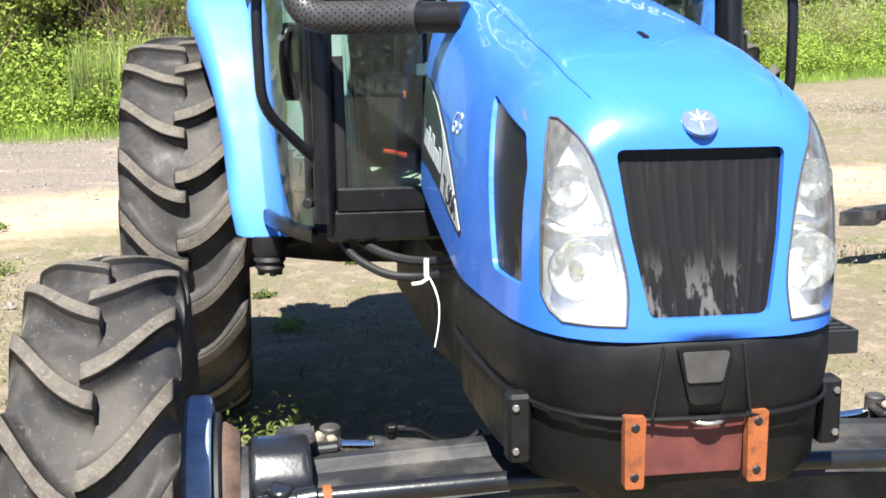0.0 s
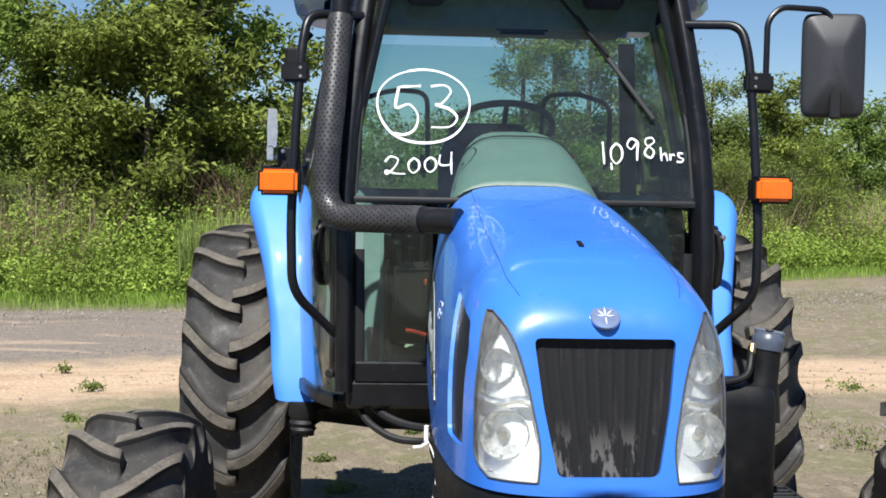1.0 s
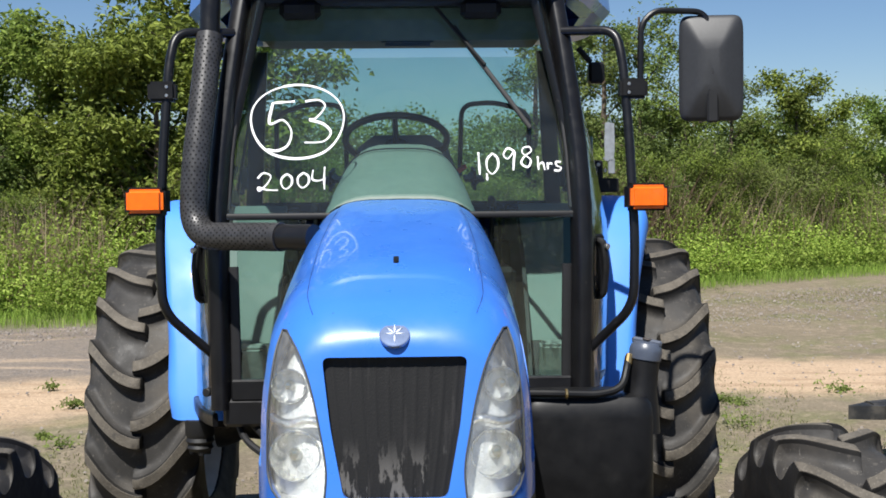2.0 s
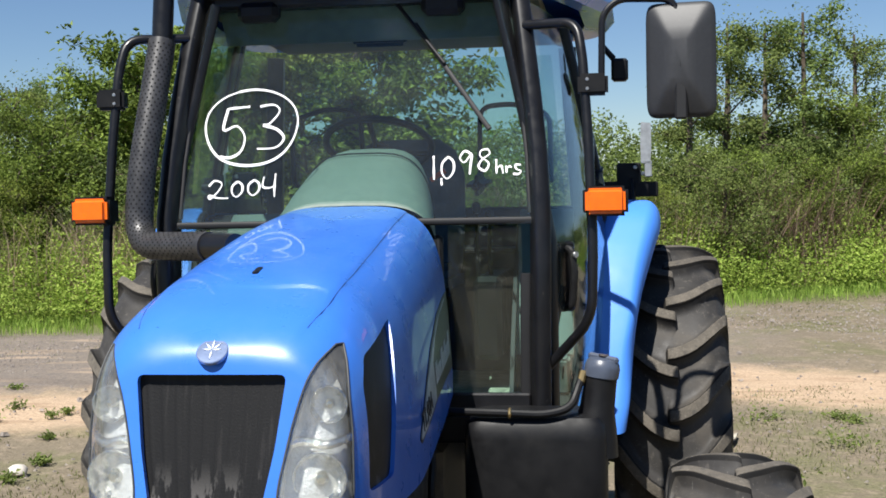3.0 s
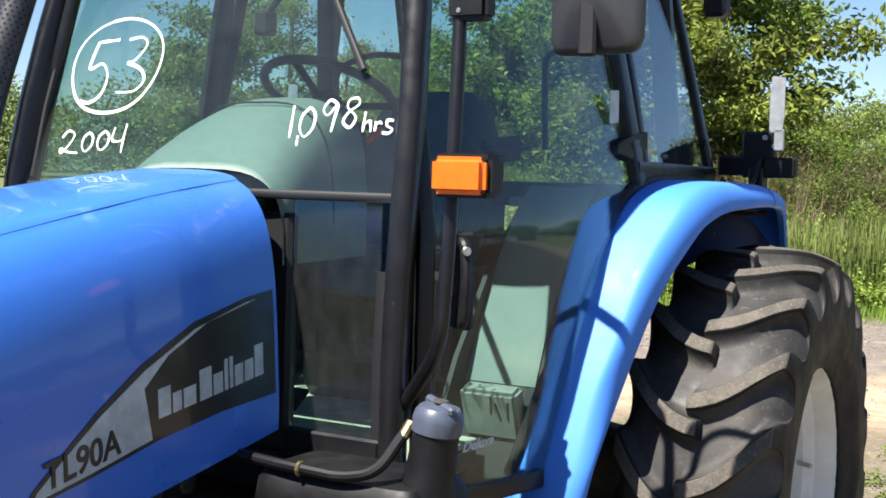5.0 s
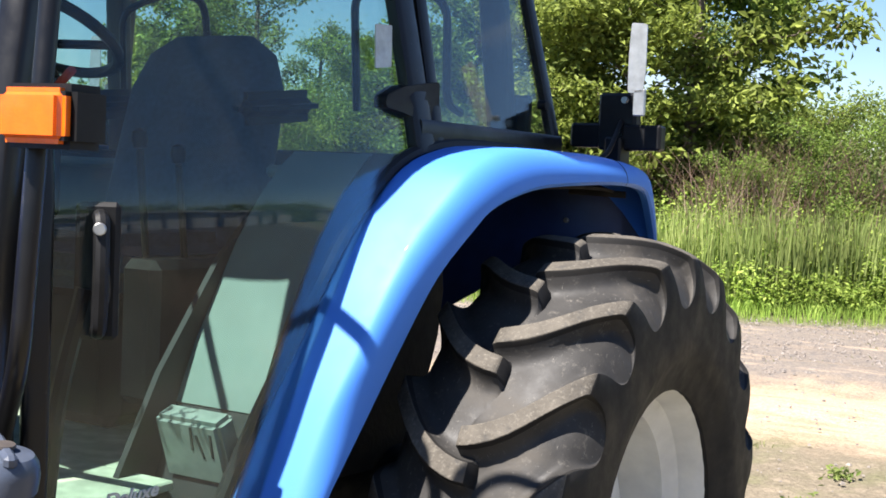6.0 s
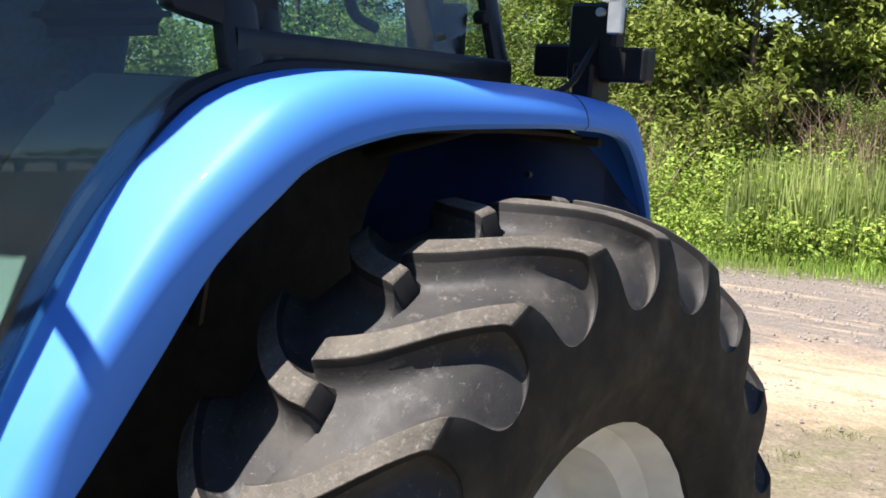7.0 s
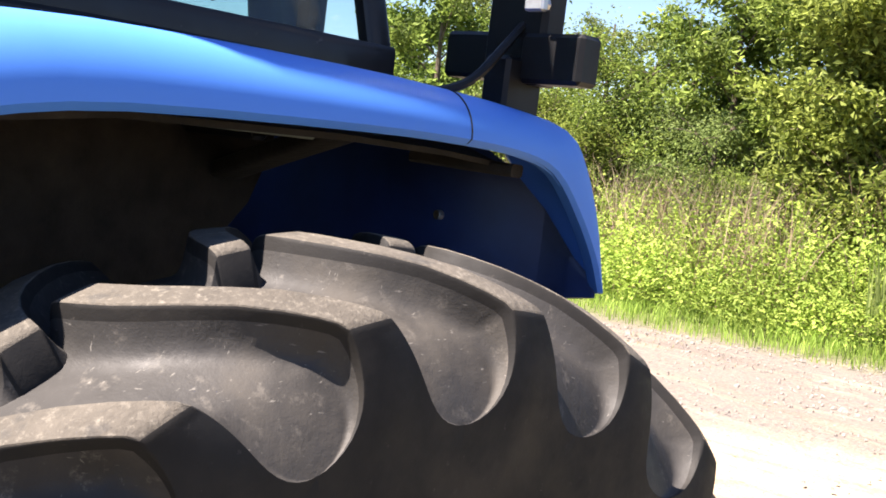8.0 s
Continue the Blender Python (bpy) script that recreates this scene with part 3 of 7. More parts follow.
def wheel(name, at, R, W, bead, lugs, rise, skew, dish, hub_r, turn=0.0, flip=1):
    rim = part(name, rim_mesh(bead, W, dish, hub_r, 1), RIM_PAINT, tractor, "cream-painted pressed steel rim")
    rim.matrix_basis = Matrix.Translation(at)
    bm = tyre_mesh(R, W, bead, lugs, rise, skew, 0.6 * math.pi / lugs)
    bmesh.ops.rotate(bm, verts=bm.verts, cent=(0, 0, 0), matrix=Matrix.Rotation(radians(turn), 3, "X"))
    tyre = part("tyre", bm, [RUBBER, TREAD, SCUFFED], rim, "dusty black bar-lug tyre with worn tread")
    hub = bmesh.new()
    lathe(hub, [(0, 0.14), (0.05, 0.135), (0.07, 0.11), (0.075, 0.03), (hub_r, 0.025), (hub_r, 0.0)], (dish, 0, 0), (dish + flip, 0, 0), 28)
    part("hub", hub, RIM_PAINT, rim)
    for k in range(8):
        a = 2 * math.pi * k / 8
        nut = bmesh.new()
        lathe(nut, [(0, 0.03), (0.010, 0.03), (0.016, 0.022), (0.017, 0.0)], (dish, (hub_r - 0.03) * math.cos(a), (hub_r - 0.03) * math.sin(a)), (dish + flip, (hub_r - 0.03) * math.cos(a), (hub_r - 0.03) * math.sin(a)), 6)
        part("wheel_nut", nut, STEEL, rim, smooth=False)
    valve = bmesh.new()
    rod(valve, (flip * 0.06, bead - 0.075, 0.02), (flip * 0.11, bead - 0.10, 0.02), 0.008, 8)
    part("valve", valve, STEEL, rim)
    return rim


for sx in (1, -1):
    wheel("rear_wheel", (sx * 1.048, AXLE_R, 0.742), 0.754, 0.416, 0.390, 20, 0.050, -0.235, -sx * 0.05, 0.12, 5.0 if sx > 0 else -6.3, sx)
    wheel("front_wheel", (sx * 1.105, AXLE_F, 0.567), 0.588, 0.290, 0.300, 18, 0.044, -0.30, sx * 0.04, 0.10, 7.7 if sx > 0 else 16.2, sx)
PLACE[0] = BODY

# hood --------------------------------------------------------------------
HOOD_W = [(-0.54, 0.0), (-0.535, 0.07), (-0.525, 0.135), (-0.51, 0.19), (-0.48, 0.245), (-0.43, 0.29), (-0.36, 0.322), (-0.27, 0.343), (-0.1, 0.358), (0.15, 0.368), (0.6, 0.36), (1.0, 0.345)]
HOOD_T = [(-0.54, 1.05), (-0.518, 1.142), (-0.447, 1.450), (-0.438, 1.490), (-0.41, 1.53), (-0.36, 1.565), (-0.28, 1.60), (-0.09, 1.66), (0.2, 1.720), (0.6, 1.788), (1.0, 1.836)]
CREASE = [(-0.45, 0.158), (-0.385, 0.189), (-0.23, 0.218), (0.2, 0.223), (0.93, 0.203)]
HOOD_B = [(-0.54, 1.098), (-0.2, 1.098), (0.1, 1.095), (0.4, 1.13), (0.9, 1.205), (1.0, 1.22)]


def hood_n(y):
    return 4.2 + 0.6 * min(max(y, 0), 1)


def hood_flare(y):
    return 0.06 * min(1, max(0, (y + 0.3) / 0.3))


def hood_base(y):
    return along(y, [(-0.54, 1.03), (-0.2, 1.08), (0.15, 1.13), (1.0, 1.29)])


def hood_section(y, count=44):
    """Points from the left lower edge over the top to the right one."""
    w, zt, zb, n = along(y, HOOD_W), along(y, HOOD_T), hood_base(y), hood_n(y)
    low = along(y, HOOD_B)
    half = []
    for k in range(count + 1):
        a = 0.5 * math.pi * k / count
        x, z = w * math.cos(a) ** (2 / n), zb + max(zt - zb, 0.001) * math.sin(a) ** (2 / n)
        if k == 0:
            cut = max(low - zb, 0) / max(zt - zb, 0.001)
            for lift in (0.0, 0.012, 0.03):
                c2 = min(cut + lift * (low >= zb), 1)
                half.append((w * (1 - c2 ** n) ** (1 / n) - hood_flare(y) * max(low - zb + lift, 0) * (low >= zb), low + lift * (low >= zb) * max(zt - zb, 0.001)))
        if z >= low + 0.04 * (zt - zb):
            half.append((x - hood_flare(y) * (z - zb), z))
    while len(half) < count + 4:
        half.insert(0, half[0] if half else (w, zt))
    # a raised middle panel between the two long creases
    half = [(max(x, 0), z + 0.005 * (1 - min(1, max(0, (x - along(y, CREASE) + 0.004) / 0.006))) * min(1, max(0, (y + 0.42) / 0.08))) for x, z in half]
    return [(x, y, z) for x, z in half] + [(-x, y, z) for x, z in half[-2::-1]]


def hood_inside(x, y, z):
    w, zt, zb, n = max(along(y, HOOD_W), 0.01), along(y, HOOD_T), hood_base(y), hood_n(y)
    return ((abs(x) + hood_flare(y) * max(z - zb, 0)) / w) ** n + (max(z - zb, 0) / max(zt - zb, 0.001)) ** n < 1


def hood_front(x, z):
    """How far forward the hood reaches at x, z."""
    a, b = -0.55, 0.3
    for _ in range(24):
        c = 0.5 * (a + b)
        a, b = (a, c) if hood_inside(x, c, z) else (c, b)
    return b


def hood_side(y, z):
    """How far out the hood reaches at y, z."""
    w, zt, zb, n = along(y, HOOD_W), along(y, HOOD_T), hood_base(y), hood_n(y)
    q = min(max(z - zb, 0) / (zt - zb), 1)
    return w * (1 - q ** n) ** (1 / n) - hood_flare(y) * max(z - zb, 0)


GRILLE_SHAPE = [(-0.170, 1.457), (0.170, 1.457), (0.150, 1.30), (0.118, 1.140), (-0.118, 1.140), (-0.150, 1.30)]
LAMP_INNER = [(1.125, 0.166), (1.15, 0.163), (1.19, 0.160), (1.30, 0.177), (1.41, 0.204), (1.47, 0.228), (1.515, 0.262)]
LAMP_OUTER = [(1.125, 0.270), (1.15, 0.293), (1.19, 0.304), (1.30, 0.303), (1.41, 0.293), (1.47, 0.284), (1.515, 0.270)]
SIDE_SHAPE = [(0.012, 1.540), (-0.290, 1.478), (-0.330, 1.415), (-0.342, 1.178), (-0.168, 1.180), (-0.065, 1.410)]


def lamp_outline(grow=0.0):
    zs = [1.125 + 0.39 * k / 16 for k in range(17)]
    a = [(along(z, LAMP_INNER) - grow, z) for z in zs]
    b = [(along(z, LAMP_OUTER) + grow, z) for z in reversed(zs)]
    return soft_poly(a + b, 0.006, 1)


def build_hood():
    ys = [-0.5285 + 0.0935 * (k / 14) for k in range(14)] + [-0.435 + 0.155 * (k / 14) for k in range(14)] + [-0.28 + 0.19 * k / 8 for k in range(8)] + [-0.09 + 1.01 * k / 16 for k in range(17)]
    bm = bmesh.new()
    rows = [hood_section(y) for y in ys]

    def inward(p):
        return Vector((-0.014 * (1 if p.x > 0.05 else -1 if p.x < -0.05 else 0), 0.013 if p.y < -0.3 else 0.0, -0.012 if p.z > 1.3 else 0.0))

    slab(bm, rows, inward)
    bmesh.ops.remove_doubles(bm, verts=bm.verts, dist=0.0004)
    hood = part("hood", bm, BLUE, tractor, "glossy blue engine hood")
    cut = []
    c = bmesh.new()
    prism(c, soft_poly(GRILLE_SHAPE, 0.018), lambda x, z: (x, -0.62, z), lambda x, z: (x, -0.33, z))
    cut.append(part("cutter", c, BLUE))
    for s in (1, -1):
        c = bmesh.new()
        prism(c, lamp_outline(), lambda x, z: (s * x, -0.62, z), lambda x, z: (s * x, -0.20, z))
        cut.append(part("cutter", c, BLUE))
        c = bmesh.new()
        prism(c, soft_poly(SIDE_SHAPE, 0.02), lambda y, z: (s * 0.22, y, z), lambda y, z: (s * 0.50, y, z))
        cut.append(part("cutter", c, BLUE))
    carve(hood, cut)
    hood.data.shade_smooth()
    hood.data.set_sharp_from_angle(angle=radians(34))
    return hood


hood = build_hood()


def build_grille():
    bm = bmesh.new()
    rows = []
    for k in range(25):
        z = 1.125 + 0.345 * k / 24
        half = along(z, [(1.125, 0.128), (1.30, 0.163), (1.47, 0.185)])
        row = []
        for j in range(89):
            x = -half + 2 * half * j / 88
            rib = 0.0009 * max(0, math.cos(2 * math.pi * j / 8)) ** 3
            row.append((x, hood_front(0.0, min(z, 1.44)) + 0.022 - rib - (0.05 * (z - 1.44) if z > 1.44 else 0), z))
        rows.append(row)
    slab(bm, rows, lambda p: Vector((0, 0.012, 0)))
    part("front_grille", bm, GRILLE, hood, "black plastic grille, streaked and faded near the bottom")
    for s in (1, -1):
        bm = bmesh.new()
        rows = []
        for k in range(15):
            z = 1.165 + 0.39 * k / 14
            rows.append([(s * (hood_side(min(y, 0.1), min(z, 1.55)) - 0.011), y, z) for y in [-0.375 + 0.45 * j / 14 for j in range(15)]])
        slab(bm, rows, lambda p: Vector((-s * 0.01, 0, 0)))
        part("side_grille", bm, GRILLE, hood, "black mesh side grille")


build_grille()


def build_headlight(s):
    zs = [1.128 + 0.385 * k / 22 for k in range(23)]

    def rows(inset, back):
        out = []
        for z in zs:
            a, b = along(z, LAMP_INNER) + inset, along(z, LAMP_OUTER) - inset
            if b < a:
                a = b = 0.5 * (a + b)
            out.append([(s * (a + (b - a) * j / 14), hood_front(a + (b - a) * j / 14, z) + back, z) for j in range(15)])
        return out

    bm = bmesh.new()
    slab(bm, rows(-0.003, 0.064), lambda p: Vector((0, 0.006, 0)))
    # side walls of the bowl
    edge_f, edge_b = rows(-0.002, 0.006), rows(-0.003, 0.064)
    loop = lambda r: [*r[0], *[q[-1] for q in r[1:]], *r[-1][-2::-1], *[q[0] for q in r[-2:0:-1]]]
    sheet(bm, [loop(edge_f), loop(edge_b)], closed=True)
    lamp = part("headlight", bm, SILVER, hood, "clear headlight with bright double reflector")
    bm = bmesh.new()
    slab(bm, rows(0.0, 0.003), lambda p: Vector((0, 0.004, 0)))
    part("lens", bm, LENS, lamp, "slightly dusty clear plastic lens with a brightening haze")
    rim = bmesh.new()
    pts = [Vector((q[0], q[1] - 0.001, q[2])) for q in loop(rows(-0.001, 0.0))]
    tube(rim, pts + [pts[0]], 0.0024, 6, False)
    part("gasket", rim, plain("grey_gasket", (0.05, 0.055, 0.06), 0.6), lamp)
    for x, z, r, depth in ((0.252, 1.385, 0.040, 0.05), (0.236, 1.225, 0.058, 0.06)):
        bm = bmesh.new()
        y = max(hood_front(x, z), hood_front(x + 0.8 * r, z), hood_front(x + 0.5 * r, z + 0.7 * r)) + 0.005
        prof = [(r * 1.06, 0.006), (r * 1.05, 0.0), (r, 0.0), (r * 0.93, 0.008), (r * 0.8, 0.020), (r * 0.55, 0.036), (r * 0.3, depth * 0.8), (0, depth * 0.85)]
        # pressed facets, every other one set deeper
        rows3 = []
        for i, (pr, pd) in enumerate(prof):
            rows3.append([(s * x + pr * math.cos(g), y + pd + (0.008 * ((j + i) % 2) if 2 < i < 7 else 0), z + pr * math.sin(g)) for j, g in enumerate([2 * math.pi * j / 18 for j in range(18)])])
        sheet(bm, rows3, closed=True)
        part("reflector", bm, MIRRORBOWL, lamp, smooth=False)
        bm = bmesh.new()
        lathe(bm, [(0, -0.012), (r * 0.18, -0.01), (r * 0.3, 0.002), (r * 0.3, 0.014), (r * 0.12, 0.04)], (s * x, y + 0.012, z), (s * (x - 0.2), y + 1, z), 18)
        part("bulb_shield", bm, plain("bulb_cover", (0.55, 0.55, 0.5), 0.15, 0.9), lamp)
    # the wavy divider between the two bowls
    bm = bmesh.new()
    x0, x1 = along(1.305, LAMP_INNER), along(1.305, LAMP_OUTER)
    tube(bm, [(s * (x0 + (x1 - x0) * k / 8), hood_front(x0 + (x1 - x0) * k / 8, 1.3) + 0.035, 1.305 + 0.006 * math.sin(k)) for k in range(9)], 0.011, 8)
    part("divider", bm, MIRRORBOWL, lamp)


build_headlight(1)
build_headlight(-1)


def build_hood_trim():
    bm = bmesh.new()
    ny = Vector((0, -0.68, 0.73)).normalized()
    c = Vector((0, -0.436, 1.512))
    c -= ny * 0.005
    lathe(bm, [(0.036, -0.008), (0.036, -0.001), (0.034, 0.0005), (0.0, 0.0015)], c, c + ny, 40)
    badge = part("badge", bm, plain("badge_silver", (0.26, 0.33, 0.50), 0.28, 0.6, 0.5), hood, "round blue and silver leaf badge")
    m = axes(c + ny * 0.0012, c + ny)
    for k, (ang, length) in enumerate(((0, 0.031), (42, 0.028), (-42, 0.028), (84, 0.022), (-84, 0.022), (180, 0.027))):
        b = bmesh.new()
        leafy = [(0, 0.001), (0.0022, length * 0.45), (0.0, length), (-0.0022, length * 0.45)]
        prism(b, leafy, lambda x, y: (x, y, 0.0), lambda x, y: (x, y, 0.0018))
        bmesh.ops.transform(b, matrix=m @ Matrix.Rotation(radians(ang), 4, "Z"), verts=b.verts)
        part("badge_blade", b, plain("badge_vein", (0.80, 0.83, 0.88), 0.30, 0.35, 0.5), badge, smooth=False)
    # the little latch slot on top
    bm = bmesh.new()
    t = along(-0.08, HOOD_T) + 0.005
    prism(bm, soft_poly([(-0.007, -0.108), (0.007, -0.108), (0.007, -0.052), (-0.007, -0.052)], 0.006), lambda x, y: (x, y, t + (y + 0.08) * 0.2 - 0.002), lambda x, y: (x, y, t + (y + 0.08) * 0.2 + 0.003))
    part("latch_slot", bm, BLACK, hood)
    # the two long panel seams: thin lines whose dark blue paints in shade
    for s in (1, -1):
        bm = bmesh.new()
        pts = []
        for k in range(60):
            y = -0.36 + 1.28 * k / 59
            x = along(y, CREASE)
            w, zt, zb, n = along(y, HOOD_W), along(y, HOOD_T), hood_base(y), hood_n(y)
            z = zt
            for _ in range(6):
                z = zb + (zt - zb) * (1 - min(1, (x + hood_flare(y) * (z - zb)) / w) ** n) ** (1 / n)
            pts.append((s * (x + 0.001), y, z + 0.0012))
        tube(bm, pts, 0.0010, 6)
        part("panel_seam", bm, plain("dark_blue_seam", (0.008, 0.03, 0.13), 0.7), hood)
    # rear rubber seal towards the cab
    bm = bmesh.new()
    tube(bm, [(p[0] * 1.005, 0.935, p[2] + 0.002) for p in hood_section(0.92)], 0.017, 8)
    part("rear_seal", bm, SEAL, hood)


build_hood_trim()


def drape(poly, s, lift, cuts=3):
    """A thin sticker over the hood side from an outline in y, z."""
    bm = bmesh.new()
    f = bm.faces.new([bm.verts.new((0, y, z)) for y, z in poly])
    bmesh.ops.triangulate(bm, faces=[f])
    bmesh.ops.subdivide_edges(bm, edges=bm.edges[:], cuts=cuts, use_grid_fill=True)
    for v in bm.verts:
        v.co.x = s * (hood_side(v.co.y, v.co.z) + lift)
    r = bmesh.ops.extrude_face_region(bm, geom=bm.faces[:])
    for v in r["geom"]:
        if isinstance(v, bmesh.types.BMVert):
            v.co.x -= s * (lift + 0.002)
    return bm


def letters(text, size, shear=0.0, weight=0.0012):
    """A flat mesh of letters in the x, y plane."""
    cu = bpy.data.curves.new("letters", "FONT")
    cu.body, cu.size, cu.extrude, cu.offset, cu.shear = text, size, 0.0012, weight, shear
    ob = new("letters", cu)
    bpy.context.view_layer.update()
    me = bpy.data.meshes.new_from_object(ob.evaluated_get(bpy.context.evaluated_depsgraph_get()))
    bm = bmesh.new()
    bm.from_mesh(me)
    bpy.data.objects.remove(ob)
    bpy.data.meshes.remove(me)
    return bm


def build_decal(s):
    outer = [(0.150, 1.200), (0.165, 1.190), (0.30, 1.215), (0.50, 1.258), (0.70, 1.286), (0.905, 1.300), (0.905, 1.548), (0.80, 1.535), (0.62, 1.495), (0.45, 1.420), (0.32, 1.340), (0.22, 1.265), (0.155, 1.215)]
    d = part("side_decal", drape(outer, s, 0.0022), DECALBLACK, hood, "black and silver swoosh decal")
    silver = [(0.163, 1.206), (0.17, 1.199), (0.30, 1.224), (0.475, 1.262), (0.445, 1.285), (0.435, 1.320), (0.455, 1.370), (0.53, 1.432), (0.66, 1.490), (0.84, 1.530), (0.80, 1.525), (0.62, 1.480), (0.46, 1.408), (0.33, 1.332), (0.23, 1.262), (0.168, 1.214)]
    part("silver_sweep", drape(silver, s, 0.0034), DECALSILVER, d)
    # the maker's word as plain bars, one for each letter's width and height
    u = 0.495
    for wide, tall in ((0.038, 0.062), (0.028, 0.042), (0.040, 0.042), (0.0, 0.0), (0.040, 0.068), (0.032, 0.046), (0.012, 0.070), (0.012, 0.071), (0.030, 0.047), (0.032, 0.048), (0.032, 0.074)):
        if wide:
            a, b, foot = u, u + wide, 1.302 + (u - 0.50) * 0.14
            bar = [(a, foot), (b, foot + 0.15 * wide), (b, foot + 0.15 * wide + tall), (a, foot + tall)]
            part("word_bar", drape(bar, s, 0.0036, 1), DECALSILVER, d)
        u += wide + 0.0065
    bm = letters("TL90A", 0.075)
    for v in bm.verts:
        u, w = v.co.x, v.co.y
        y = 0.185 + u * 0.95 if s > 0 else 0.42 - u * 0.95
        z = 1.213 + (y - 0.185) * 0.20 + w
        v.co = (s * (hood_side(y, z) + 0.0040 + v.co.z), y, z)
    part("model_letters", bm, DECALBLACK, d, smooth=False)


build_decal(1)
build_decal(-1)
# a chalked number on the hood's right side
bm = letters("63", 0.080, 0.25, -0.0016)
for v in bm.verts:
    y, z = 0.365 - v.co.x * 1.5, 1.425 + v.co.y
    v.co = (-(hood_side(y, z) + 0.0015 + v.co.z), y, z)
part("chalk_mark", bm, plain("faint_chalk", (0.45, 0.52, 0.62), 0.8), hood, "faint chalked number", smooth=False)


# black nose skirt and weight carrier ------------------------------------------
def skirt_row(z, grow=0.0, back=0.95):
    ys = [(0.0, -0.530), (0.07, -0.527), (0.135, -0.520), (0.19, -0.503), (0.245, -0.473), (0.29, -0.423), (0.322, -0.353), (0.343, -0.263), (0.356, -0.1), (0.362, 0.15), (0.355, back)]
    half = [(x + grow * (x > 0.2), y - grow * (x < 0.3)) for x, y in ys]
    return [(x, y, z) for x, y in half[::-1]] + [(-x, y, z) for x, y in half[1:]]


def build_nose():
    bm = bmesh.new()
    rows = []
    for z, g, lift in ((1.094, -0.004, 0), (1.085, 0.001, 0), (1.02, 0.002, 0), (0.965, -0.004, 0), (0.945, -0.008, 0)):
        rows.append([(x, y, z - 0.025 * max(0, (y + 0.35)) * (z < 1.0)) for x, y, z in skirt_row(z, g, 0.30)])
    slab(bm, rows, lambda p: Vector((-0.012 if p.x > 0.1 else 0.012 if p.x < -0.1 else 0, 0.012 if p.y < -0.3 else 0, 0)))
    nose = part("nose_skirt", bm, BLACK, tractor, "scuffed black plastic nose skirt")
    bm = bmesh.new()
    prism(bm, soft_poly([(-0.072, 1.088), (0.040, 1.088), (0.018, 0.975), (-0.044, 0.975)], 0.012), lambda x, z: (x, -0.541, z), lambda x, z: (x, -0.515, z))
    frame_ob = part("latch_frame", bm, BLACK, nose)
    bm = bmesh.new()
    prism(bm, soft_poly([(-0.063, 1.080), (0.031, 1.080), (0.018, 1.020), (-0.052, 1.020)], 0.008), lambda x, z: (x, -0.546, z), lambda x, z: (x, -0.530, z))
    part("latch_flap", bm, plain("grey_black_plastic", (0.05, 0.048, 0.046), 0.55), frame_ob)
    for x in (-0.105, 0.073):
        bm = bmesh.new()
        box(bm, (x, -0.5275, 1.018), (0.004, 0.012, 0.145), 0.001, (0, 8 if x < 0 else -8, 0))
        part("skirt_seam", bm, SEAL, nose)
    bm = bmesh.new()
    rows = []
    for z, g in ((0.940, -0.008), (0.930, 0.0), (0.80, -0.006), (0.775, -0.02), (0.76, -0.05)):
        rows.append([(x * 1.0, y + 0.03, z) for x, y, z in skirt_row(z, g, 0.1)])
    slab(bm, rows, lambda p: Vector((-0.05 if p.x > 0.1 else 0.05 if p.x < -0.1 else 0, 0.05, 0.012 if p.z < 0.77 else 0)))
    prism(bm, [(-0.24, -0.43), (0.24, -0.43), (0.29, -0.3), (0.29, 0.1), (-0.29, 0.1), (-0.29, -0.3)], lambda x, y: (x, y, 0.925), lambda x, y: (x, y, 0.945))
    carrier = part("weight_carrier", bm, BLACK, tractor, "black cast front weight carrier")
    for s in (1, -1):
        bm = bmesh.new()
        box(bm, (s * 0.335, -0.342, 0.883), (0.050, 0.05, 0.145), 0.008)
        part("side_plate", bm, BLACK, carrier)
        for z in (0.93, 0.838):
            b2 = bmesh.new()
            rod(b2, (s * 0.345, -0.364, z), (s * 0.345, -0.373, z), 0.008, 6)
            part("bolt", b2, STEEL, carrier)
        bm = bmesh.new()
        prism(bm, soft_poly([(s * 0.124 - 0.044, 0.952), (s * 0.124 - 0.002, 0.952), (s * 0.124 - 0.004, 0.807), (s * 0.124 - 0.042, 0.807)], 0.006), lambda x, z: (x, -0.528, z), lambda x, z: (x, -0.505, z))
        strap = part("strap_plate", bm, RUST, carrier, "rusty orange strap plate with two slots")
        for z in (0.930, 0.830):
            b2 = bmesh.new()
            lathe(b2, [(0, -0.0012), (0.0065, -0.0012), (0.009, 0.001), (0.009, 0.006)], (s * 0.124 - 0.023, -0.529, z), (s * 0.124 - 0.023, -0.4, z), 16)
            part("slot", b2, SEAL, strap)
    bm = bmesh.new()
    prism(bm, soft_poly([(-0.128, 0.936), (0.080, 0.936), (0.077, 0.824), (-0.125, 0.824)], 0.006), lambda x, z: (x, -0.5045 - 0.004 * (1 - ((x + 0.024) / 0.11) ** 2), z), lambda x, z: (x, -0.49, z))
    part("red_panel", bm, RED, carrier, "faded red painted panel")
    bm = bmesh.new()
    tube(bm, [(0.035 * math.cos(a), -0.512 - 0.02 * abs(math.sin(a)), 0.942 + 0.010 * math.sin(a)) for a in [math.pi * (1 + k / 10) for k in range(11)]], 0.005, 8)
    part("tow_loop", bm, STEEL, carrier)
    bm = bmesh.new()
    tube(bm, [(x, y, z - 0.025 * max(0, y + 0.35)) for x, y, z in skirt_row(0.944, 0.0, 0.3)], 0.005, 6)
